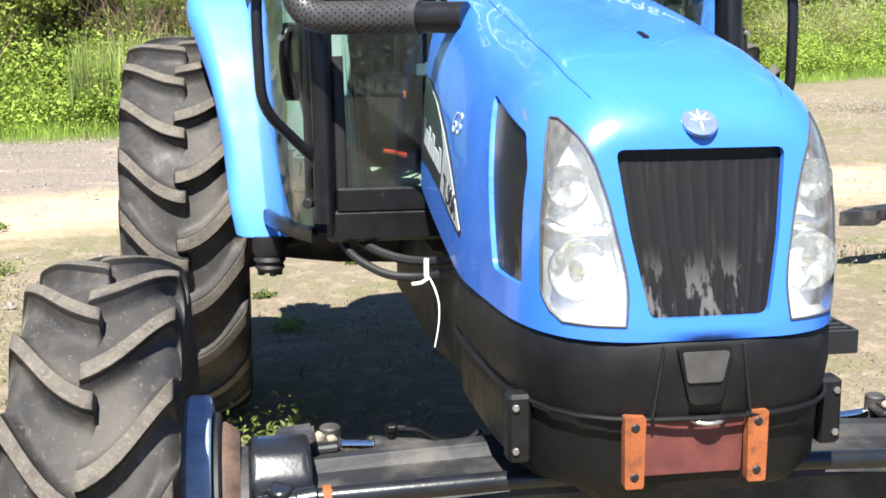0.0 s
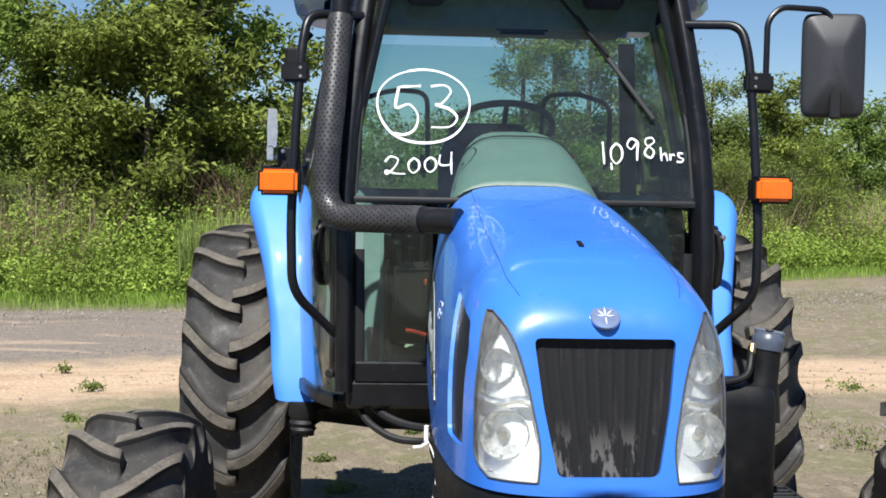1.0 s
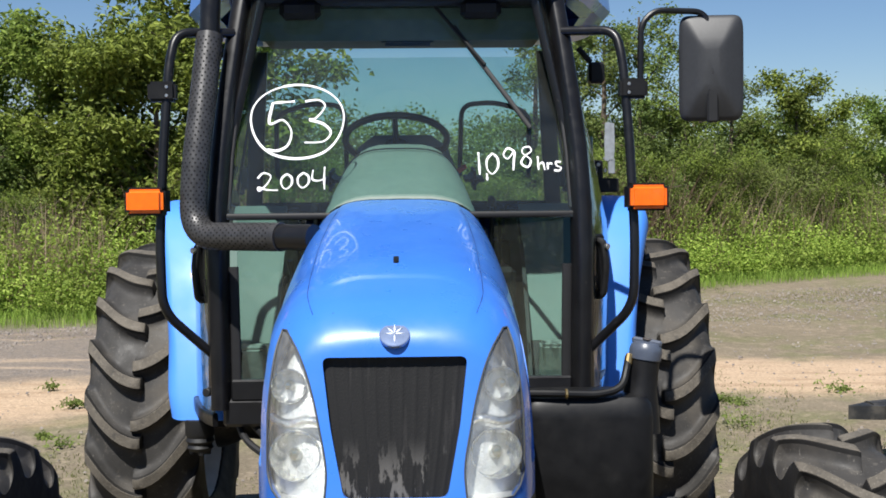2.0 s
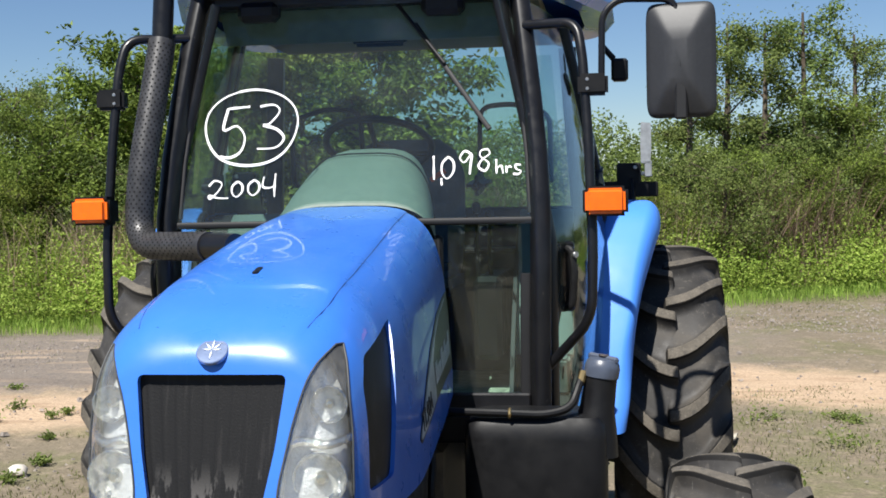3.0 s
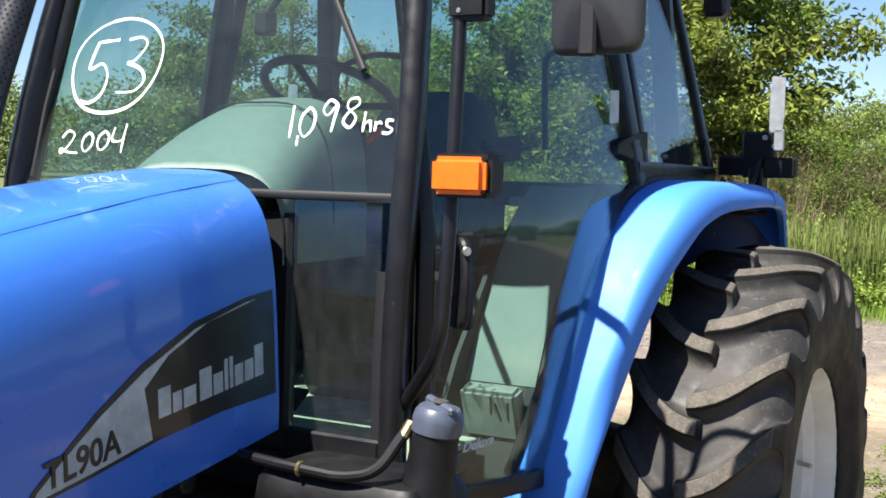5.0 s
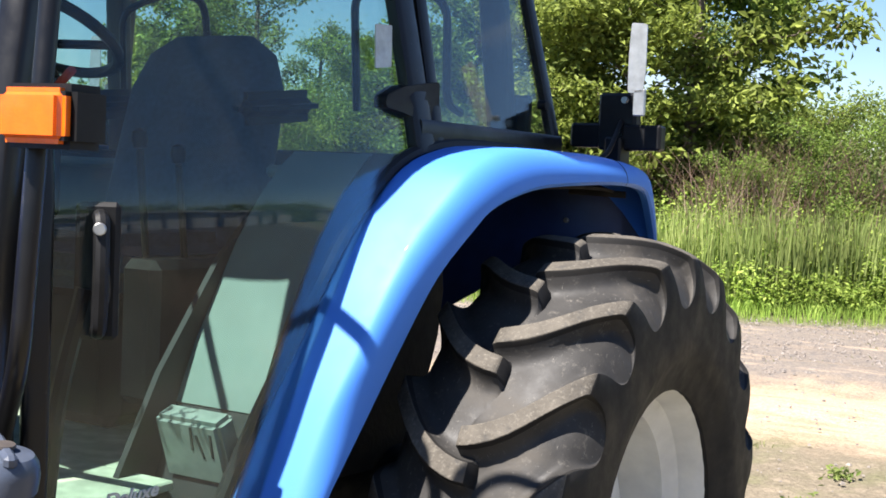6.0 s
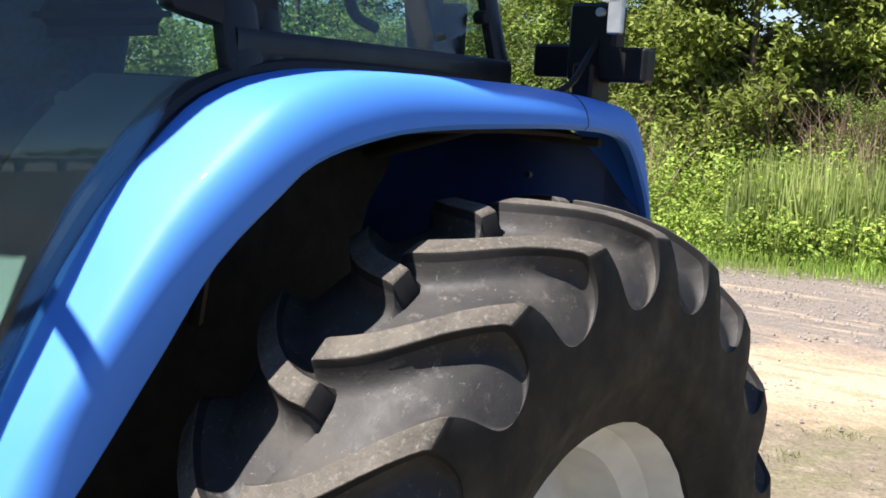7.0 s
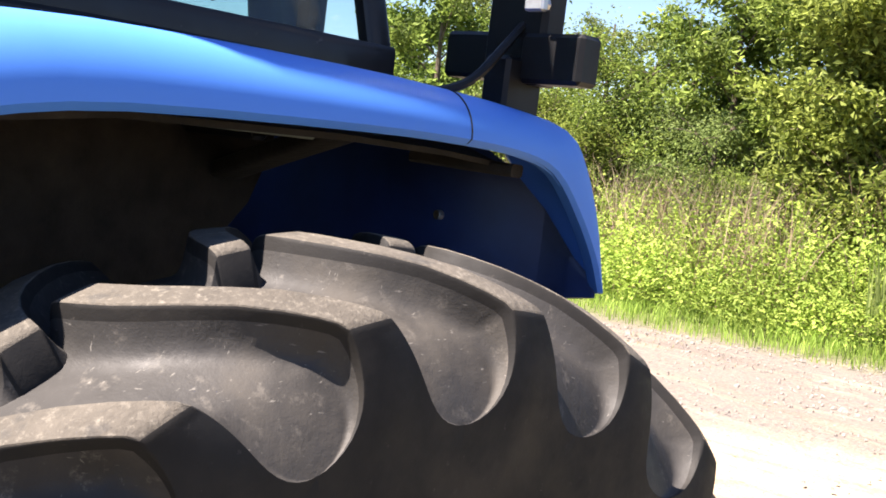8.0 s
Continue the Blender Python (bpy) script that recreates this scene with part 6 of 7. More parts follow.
# fuel tank and step ------------------------------------------------------------
def build_tank():
    bm = bmesh.new()
    rows = []
    for z, g in ((0.690, -0.03), (0.705, -0.008), (0.73, 0.0), (0.93, 0.0), (1.09, 0.0), (1.135, -0.006), (1.158, -0.022), (1.166, -0.055)):
        ring = []
        for a in range(40):
            ca, sa = math.cos(2 * math.pi * a / 40), math.sin(2 * math.pi * a / 40)
            ring.append((0.625 + (0.225 + g) * math.copysign(abs(ca) ** 0.3, ca), 0.868 + (0.138 + g) * math.copysign(abs(sa) ** 0.3, sa), z))
        rows.append(ring)
    vs = sheet(bm, rows, closed=True)
    bm.faces.new(vs[-1])
    bm.faces.new(vs[0][::-1])
    tank = part("fuel_tank", bm, BLACK, tractor, "black moulded plastic fuel tank")
    bm = bmesh.new()
    lathe(bm, [(0.085, -0.12), (0.070, -0.04), (0.055, 0.02), (0.051, 0.10), (0.051, 0.125), (0.046, 0.13)], (0.815, 0.838, 1.155), (0.838, 0.838, 1.32), 28)
    part("filler_neck", bm, BLACK, tank)
    bm = bmesh.new()
    c, t = Vector((0.832, 0.838, 1.278)), Vector((0.838, 0.838, 1.32))
    prof = [(0.050, -0.004), (0.055, 0.0), (0.056, 0.028), (0.052, 0.044), (0.044, 0.055), (0.02, 0.060), (0.0, 0.061)]
    lathe(bm, prof, c, t, 32)
    cap = part("filler_cap", bm, CAPGREY, tank, "blue-grey screw filler cap")
    bm = bmesh.new()
    ax = (t - c).normalized()
    box(bm, c + ax * 0.058, (0.105, 0.020, 0.022), 0.006, (0, 8, -28))
    part("cap_grip", bm, CAPGREY, cap)
    bm = bmesh.new()
    lathe(bm, [(0.017, 0.0), (0.016, 0.004), (0, 0.005)], c + ax * 0.066, c + ax, 20)
    part("cap_plug", bm, plain("brown_plug", (0.06, 0.05, 0.045), 0.6), cap)
    bm = bmesh.new()
    tube(bm, rounded([(0.30, 0.78, 1.175), (0.50, 0.735, 1.178), (0.66, 0.735, 1.172), (0.74, 0.75, 1.19), (0.765, 0.80, 1.26), (0.775, 0.83, 1.285)], 0.05), 0.013, 10)
    hose = part("breather_hose", bm, BLACK, tank, "black breather hose")
    bm = bmesh.new()
    rod(bm, (0.768, 0.805, 1.262), (0.778, 0.825, 1.295), 0.013, 10)
    brass = plain("brass_clip", (0.45, 0.33, 0.15), 0.3, 0.9)
    part("hose_nipple", bm, brass, hose)
    bm = bmesh.new()
    rod(bm, (0.545, 0.735, 1.176), (0.555, 0.735, 1.176), 0.018, 10)
    part("hose_clip", bm, brass, hose)
    bm = bmesh.new()
    box(bm, (0.62, 0.868, 0.680), (0.46, 0.27, 0.014), 0.003)
    part("tank_strap", bm, RUST, tank, "rusty tank support plate")
    # step beside the tank
    bm = bmesh.new()
    box(bm, (0.978, 0.87, 0.715), (0.012, 0.31, 0.075), 0.003)
    step = part("cab_step", bm, IRON, tractor, "rusty dark cab step")
    for at, size in (((0.90, 0.72, 0.715), (0.16, 0.012, 0.075)), ((0.90, 1.02, 0.715), (0.16, 0.012, 0.075)), ((0.83, 0.87, 0.72), (0.012, 0.30, 0.09)), *(((0.90, 0.77 + 0.05 * k, 0.735), (0.15, 0.010, 0.03)) for k in range(5))):
        bm = bmesh.new()
        box(bm, at, size, 0.002)
        part("step_bar", bm, IRON, step)
    # dangling wiring and hoses below the cab
    bm = bmesh.new()
    tube(bm, rounded([(-0.60, 1.10, 1.06), (-0.56, 0.98, 0.99), (-0.46, 0.88, 0.945), (-0.36, 0.84, 0.945), (-0.27, 0.75, 0.98), (-0.22, 0.6, 1.05)], 0.12), 0.013, 8)
    tube(bm, rounded([(-0.56, 1.10, 1.06), (-0.50, 0.98, 1.01), (-0.40, 0.90, 0.985), (-0.30, 0.82, 0.995), (-0.22, 0.66, 1.05)], 0.12), 0.015, 8)
    loom = part("hose_loom", bm, SEAL, tractor, "black hoses sagging below the cab")
    bm = bmesh.new()
    tube(bm, rounded([(-0.350, 0.80, 0.960), (-0.335, 0.79, 0.935), (-0.318, 0.78, 0.885), (-0.318, 0.78, 0.82), (-0.332, 0.78, 0.745)], 0.06, 5), lambda t: 0.0032 - 0.0012 * t, 6)
    tube(bm, [(-0.395, 0.80, 0.935), (-0.370, 0.79, 0.940), (-0.345, 0.79, 0.955)], 0.0055, 6)
    rod(bm, (-0.352, 0.80, 0.955), (-0.352, 0.80, 1.010), 0.008, 8)
    part("cable_tie", bm, WHITE, loom, "loose white cable tie")
    bm = bmesh.new()
    tube(bm, rounded([(0.33, 0.52, 1.12), (0.34, 0.52, 1.06), (0.335, 0.50, 1.0), (0.34, 0.50, 0.7)], 0.04), 0.012, 8)
    part("drain_hose", bm, BLACK, tractor)
    # cab mounts and valves seen under the fenders
    for s in (1, -1):
        bm = bmesh.new()
        lathe(bm, [(0, 0.0), (0.040, 0.004), (0.052, 0.018), (0.046, 0.030), (0.056, 0.044), (0.050, 0.058), (0.058, 0.072), (0.058, 0.13), (0, 0.13)], (s * 0.80, 1.47, 0.85), (s * 0.80, 1.47, 1.2), 20)
        for k in range(5):
            a = 1.1 * k
            lathe(bm, [(0, 0), (0.012, 0.003), (0.014, 0.02), (0, 0.03)], (s * (0.80 + 0.03 * math.cos(a)), 1.47 + 0.03 * math.sin(a), 0.838), (s * (0.80 + 0.03 * math.cos(a)), 1.47 + 0.03 * math.sin(a), 1.0), 8)
        part("cab_mount", bm, SEAL, tractor, "ribbed black rubber cab mount")


build_tank()


# air intake pipe, mirrors, indicators ----------------------------------------
def build_stack():
    bm = bmesh.new()
    path = rounded([(-0.38, 0.66, 1.712), (-0.712, 0.895, 1.712), (-0.703, 0.92, 1.95), (-0.690, 0.955, 2.10), (-0.679, 1.0, 2.25), (-0.668, 1.05, 2.42)], 0.13, 10)
    tube(bm, path, 0.047, 24)
    stack = part("intake_pipe", bm, PERF, tractor, "black perforated heat-shield pipe beside the windscreen")
    bm = bmesh.new()
    tube(bm, [(-0.27, 0.585, 1.71), (-0.40, 0.675, 1.712)], 0.043, 20)
    part("pipe_elbow", bm, ENAMEL, stack)
    bm = bmesh.new()
    tube(bm, [(-0.668, 1.05, 2.42), (-0.66, 1.08, 2.75)], 0.036, 20)
    part("pipe_core", bm, ENAMEL, stack)
    # rows of flat black discs that paint in the shade of small round holes
    bm = bmesh.new()
    pts = [Vector(p) for p in path]
    dist = [0.0]
    for a, b in zip(pts, pts[1:]):
        dist.append(dist[-1] + (b - a).length)
    up = None
    step, k = 0.0135, 0
    s = 0.03
    while s < dist[-1] - 0.02:
        i = max(j for j in range(len(dist)) if dist[j] <= s)
        a, b = pts[i], pts[min(i + 1, len(pts) - 1)]
        d = (b - a).normalized()
        c = a + d * (s - dist[i])
        up = Vector((0.3, -1, 0.2)) if up is None else up
        up = (up - d * up.dot(d)).normalized()
        side = d.cross(up)
        for h in range(16):
            ang = 2 * math.pi * (h + 0.5 * (k % 2)) / 16
            if math.cos(ang) < -0.55:
                continue
            n = math.cos(ang) * up + math.sin(ang) * side
            o = c + n * 0.0474
            w = n.cross(d)
            vs = [bm.verts.new(o + 0.0036 * (math.cos(q) * d + math.sin(q) * w)) for q in (0, 1.047, 2.094, 3.1416, 4.189, 5.236)]
            bm.faces.new(vs)
        s += step
        k += 1
    part("perforation", bm, plain("hole_dark", (0.002, 0.002, 0.002), 0.9), stack, smooth=False)
    tagged(stack.children[-1], kind="stuff")


build_stack()


def build_mirror_arm(s):
    dx = 0.0 if s > 0 else 0.012
    bm = bmesh.new()
    path = rounded([(0.630, 1.000, 1.258), (0.805 + dx, 0.892, 1.455), (0.812 + dx, 0.903, 1.70), (0.800 + dx, 0.94, 2.05), (0.784 + dx, 0.975, 2.32), (0.765 + dx, 1.01, 2.425), (0.589, 1.10, 2.435)], 0.07, 8)
    tube(bm, [(s * p.x, p.y, p.z) for p in path], 0.0165, 12)
    arm = part("mirror_arm", bm, ENAMEL, tractor, "black bent mirror arm on the cab pillar")
    bm = bmesh.new()
    rod(bm, (s * 0.620, 1.000, 1.255), (s * 0.640, 0.970, 1.260), 0.026, 14)
    part("arm_foot", bm, BLACK, arm)
    bm = bmesh.new()
    rod(bm, (s * 0.632, 0.967, 1.258), (s * 0.637, 0.961, 1.258), 0.011, 6)
    part("bolt", bm, STEEL, arm)
    if s < 0:
        bm = bmesh.new()
        rod(bm, (-0.675, 1.02, 1.157), (-0.69, 0.985, 1.157), 0.016, 12)
        part("rubber_stop", bm, SEAL, arm)
    # indicator
    x0, x1 = 0.784 + dx, 0.921 + dx
    bm = bmesh.new()
    box(bm, (s * (x0 + x1) / 2, 0.906, 1.833), (x1 - x0 + 0.004, 0.084, 0.096), 0.012, (0, 0, s * 4), 2)
    ind = part("indicator", bm, BLACK, arm, "amber indicator lamp in a black housing")
    bm = bmesh.new()
    box(bm, (s * (x0 + x1) / 2, 0.868, 1.833), (x1 - x0 - 0.010, 0.034, 0.082), 0.012, (0, 0, s * 4), 3)
    part("amber_lens", bm, AMBER, ind, "orange plastic lens")
    # clamp
    bm = bmesh.new()
    box(bm, (s * 0.818, 0.962, 2.213), (0.098, 0.055, 0.070), 0.010, None, 2)
    part("clamp", bm, BLACK, arm, "black plastic clamp")
    for z in (2.198, 2.228):
        b2 = bmesh.new()
        rod(b2, (s * 0.80, 0.936, z), (s * 0.80, 0.932, z), 0.006, 8)
        part("screw", b2, STEEL, arm)
    if s > 0:
        bm = bmesh.new()
        tube(bm, rounded([(0.845, 0.965, 2.20), (0.850, 0.975, 2.44), (0.90, 0.985, 2.49), (1.08, 0.995, 2.485), (1.10, 0.985, 2.40), (1.098, 0.985, 2.24)], 0.05, 8), 0.011, 10)
        rodm = part("mirror_rod", bm, ENAMEL, arm)
        # housing: rounded shell with a hollow for the ball joint, seen from its back
        bm = bmesh.new()
        c = Vector((1.100, 0.985, 2.286))
        rows = []
        for t, gx, gz in ((0.030, 0.0, 0.0), (0.022, 0.006, 0.006), (0.008, 0.007, 0.007), (0.0, 0.002, 0.002), (-0.006, -0.010, -0.010), (-0.030, -0.050, -0.075), (-0.040, -0.080, -0.115)):
            ring = []
            for a in range(40):
                ca, sa = math.cos(2 * math.pi * a / 40), math.sin(2 * math.pi * a / 40)
                ring.append((c.x + (0.105 + gx) * math.copysign(abs(ca) ** 0.22, ca), c.y + t + 0.10 * (c.z - 2.27), c.z + (0.180 + gz) * math.copysign(abs(sa) ** 0.22, sa)))
            rows.append(ring)
        vs = sheet(bm, rows, closed=True)
        bm.faces.new(vs[-1])
        bmesh.ops.rotate(bm, verts=bm.verts, cent=c, matrix=Matrix.Rotation(radians(-8), 3, "Z"))
        mir = part("mirror", bm, plain("weathered_grey_plastic", (0.026, 0.027, 0.030), 0.5, 0.0, 0.0, 90, 0.10), arm, "black mirror housing seen from behind")
        bm = bmesh.new()
        prism(bm, soft_poly([(-0.098, -0.18), (0.098, -0.18), (0.098, 0.18), (-0.098, 0.18)], 0.03), lambda x, z: (x, 0.0305, z), lambda x, z: (x, 0.026, z))
        bmesh.ops.rotate(bm, verts=bm.verts, cent=(0, 0, 0), matrix=Matrix.Rotation(radians(-8), 3, "Z"))
        bmesh.ops.translate(bm, verts=bm.verts, vec=c)
        part("mirror_glass", bm, CHROME, mir, "mirror glass")
        bm = bmesh.new()
        rod(bm, (1.098, 0.975, 2.26), (1.098, 0.975, 2.10), 0.008, 8)
        lathe(bm, [(0, 0), (0.022, 0.004), (0.026, 0.02), (0.018, 0.03)], (1.098, 0.96, 2.25), (1.098, 1.2, 2.25), 14)
        part("ball_joint", bm, SEAL, mir)
        bm = bmesh.new()
        box(bm, (1.098, 0.962, 2.175), (0.040, 0.022, 0.165), 0.006)
        part("joint_slot", bm, SEAL, mir, "black slot down the housing back")
        bm = bmesh.new()
        tube(bm, [(1.098, 0.975, 2.40), (1.098, 0.958, 2.34), (1.098, 0.956, 2.26)], 0.010, 10)
        part("joint_rod", bm, SEAL, mir)
        for x in (-0.045, 0.045):
            bm = bmesh.new()
            box(bm, (1.098 + x, 0.964 - x * 0.13, 2.30), (0.030, 0.006, 0.022), 0.003)
            part("mirror_pad", bm, plain("pale_grey_pad", (0.30, 0.29, 0.28) if x < 0 else (0.10, 0.10, 0.10), 0.6), mir)


build_mirror_arm(1)
build_mirror_arm(-1)


# rear lamp brackets on the fenders --------------------------------------------------
def build_lamp_bracket(s):
    bm = bmesh.new()
    box(bm, (s * 0.955, 2.82, 1.895), (0.115, 0.05, 0.165), 0.008)
    box(bm, (s * 0.96, 2.80, 1.80), (0.05, 0.08, 0.10), 0.006)
    br = part("lamp_bracket", bm, BLACK, tractor, "black rear lamp bracket on the fender")
    bm = bmesh.new()
    box(bm, (s * 0.860, 2.83, 1.855), (0.10, 0.055, 0.070), 0.006)
    part("rear_lamp", bm, BLACK, br)
    bm = bmesh.new()
    box(bm, (s * 1.035, 2.81, 1.850), (0.115, 0.045, 0.072), 0.006)
    part("rear_lamp", bm, BLACK, br)
    bm = bmesh.new()
    tube(bm, rounded([(s * 0.97, 2.62, 1.775), (s * 0.975, 2.70, 1.80), (s * 0.97, 2.80, 1.90)], 0.05), 0.007, 8)
    part("bracket_foot", bm, BLACK, br)
    bm = bmesh.new()
    prism(bm, soft_poly([(-0.024, 0.0), (0.020, 0.0), (0.026, 0.06), (0.024, 0.19), (-0.022, 0.195), (-0.026, 0.10)], 0.008), lambda x, z: (s * 1.035 + x, 2.728, 1.972 + z), lambda x, z: (s * 1.035 + x, 2.732, 1.972 + z))
    box(bm, (s * 1.045, 2.735, 1.945), (0.034, 0.014, 0.075), 0.003)
    part("sign_plate", bm, ALU, br, "bent galvanised sign holder plate")
    for x, z in ((1.020, 1.985), (0.985, 1.955), (1.02, 1.925)):
        b2 = bmesh.new()
        rod(b2, (s * x, 2.785, z), (s * x, 2.770, z), 0.010, 8)
        part("bolt", b2, STEEL, br)


PLACE[0] = Matrix.Translation((0, 0.06, 0.050)) @ BODY
build_lamp_bracket(1)
build_lamp_bracket(-1)
PLACE[0] = BODY

# the word low on the door glass
bm = letters("Deluxe", 0.034, 0.25, 0.0008)
for v in bm.verts:
    y = 1.150 + v.co.x
    v.co = (door_x(y, 1.17) + 0.0015 + v.co.z, y, 1.160 + v.co.y + v.co.x * 0.10)
part("sill_word", bm, DECALSILVER, cab, "silver trim word low on the door glass", smooth=False)

# parts that have pieces of their own hang from the tractor itself
for piece in list(tractor.children_recursive):
    if piece.parent is not tractor and piece.children:
        piece.parent = tractor

PLACE[0] = Matrix.Identity(4)


# ---- planting ----
def border(x):
    """Where the green verge begins behind the track."""
    return 11.7 + 0.28 * (np.sqrt((x + 2.2) ** 2 + 1.5) + x + 2.2)


def leaves(rng, centres, size, shape=0.5, up=0.5, curl=0.15):
    """Vertices and faces of one four-cornered leaf at each centre."""
    n = len(centres)
    d = rng.normal(size=(n, 3))
    d[:, 2] = d[:, 2] * 0.7 - 0.15
    d /= np.linalg.norm(d, axis=1)[:, None]
    q = rng.normal(size=(n, 3))
    q[:, 2] += up
    s = np.cross(d, q)
    s /= np.linalg.norm(s, axis=1)[:, None] + 1e-9
    nrm = np.cross(s, d)
    L = (size * rng.uniform(0.6, 1.35, n))[:, None]
    w = L * shape * 0.5
    v = np.stack([centres, centres + d * L * 0.45 + s * w + nrm * L * curl, centres + d * L, centres + d * L * 0.45 - s * w + nrm * L * curl], 1).reshape(-1, 3)
    f = np.arange(4 * n).reshape(-1, 4)
    return v, f


def blades(rng, feet, height, width, lean_amount):
    """Narrow upright blades of three segments at the given feet."""
    n = len(feet)
    h = height * rng.uniform(0.55, 1.2, n)
    a = rng.uniform(0, 2 * np.pi, n)
    side = np.stack([np.cos(a), np.sin(a), 0 * a], 1)
    b = rng.uniform(0, 2 * np.pi, n)
    tilt = np.stack([np.cos(b), np.sin(b), 0 * b], 1) * (lean_amount * rng.uniform(0.1, 1.0, n) * h)[:, None]
    up = np.array([0, 0, 1.0])
    rows = []
    for t, k in ((0, 1.0), (0.4, 0.9), (0.75, 0.6), (1.0, 0.08)):
        c = feet + up * (h * t * (1 - 0.12 * t))[:, None] + tilt * (t ** 2)
        rows += [c - side * width * k * 0.5, c + side * width * k * 0.5]
    v = np.stack(rows, 1).reshape(-1, 3)
    base = (np.arange(n) * 8)[:, None]
    f = np.concatenate([base + np.array([2 * i, 2 * i + 1, 2 * i + 3, 2 * i + 2]) for i in range(3)], 0)
    return v, f


def raw(name, v, f, material, parent=None):
    me = bpy.data.meshes.new(name)
    me.from_pydata([tuple(p) for p in np.asarray(v).tolist()], [], np.asarray(f).tolist())
    me.materials.append(material)
    ob = new(name, me)
    if parent is not None:
        ob.parent = parent
    return ob


def make_tree(seed, height, spread, low, count, leaf_size, material, slender=False):
    """A broadleaf tree: tapered trunk, limbs that fork, and sprays of leaves round the twigs."""
    rng = np.random.default_rng(seed)
    r = random.Random(seed)
    tree = new("tree")
    bm = bmesh.new()
    lean_v = Vector((r.uniform(-0.06, 0.06), r.uniform(-0.06, 0.06), 1))
    trunk = [Vector((0.10 * math.sin(2.2 * t + seed) * t, 0.08 * math.sin(3 * t) * t, 0)) + lean_v * (height * 0.86 * t) for t in [k / 7 for k in range(8)]]
    base = 0.035 + 0.014 * height
    tube(bm, trunk, lambda t: base * (1 - 0.85 * t) + 0.008, 9)
    twigs = []
    for k in range(16 if not slender else 12):
        t = low + (0.97 - low) * (k + r.random()) / (16 if not slender else 12)
        i = min(int(t * 7), 6)
        p = trunk[i].lerp(trunk[i + 1], t * 7 - i)
        ang = 2.4 * k + r.uniform(-0.5, 0.5)
        reach = spread * (0.45 + 0.55 * math.sin(math.pi * min(1, 0.12 + (t - low) / (1 - low) * 0.86))) * r.uniform(0.7, 1.15)
        tip = p + Vector((math.cos(ang) * reach, math.sin(ang) * reach, reach * r.uniform(0.25, 0.8)))
        mid = p.lerp(tip, 0.5) + Vector((r.uniform(-0.1, 0.1), r.uniform(-0.1, 0.1), 0.08 * reach))
        tube(bm, [p, mid, tip], lambda q, b=base * (1 - t * 0.8): max(0.006, b * 0.42 * (1 - 0.85 * q)), 6)
        for q in (0.35, 0.55, 0.75, 1.0):
            c = p.lerp(mid, q * 2) if q < 0.5 else mid.lerp(tip, q * 2 - 1)
            for _ in range(2):
                e = c + Vector((r.gauss(0, 0.3), r.gauss(0, 0.3), r.gauss(0.08, 0.2))) * spread * 0.42
                tube(bm, [c, c.lerp(e, 0.5) + Vector((0, 0, 0.03)), e], lambda z: 0.008 * (1 - 0.7 * z) + 0.002, 4, False)
                twigs.append((c, e))
    part("trunk", bm, BARK, tree)
    twigs.append((trunk[-2], trunk[-1] + Vector((0, 0, 0.3))))
    pts = []
    per = count // len(twigs)
    for c, e in twigs:
        m = max(8, int(per * r.uniform(0.4, 1.6)))
        t = rng.uniform(0.1, 1.25, m)[:, None]
        jit = rng.normal(size=(m, 3)) * np.array([0.13, 0.13, 0.10]) * (0.6 + 0.4 * spread)
        pts.append(np.array(c) + (np.array(e) - np.array(c)) * t + jit)
    v, f = leaves(rng, np.concatenate(pts), leaf_size, 0.48, 0.8)
    raw("crown", v, f, material, tree)
    return tree


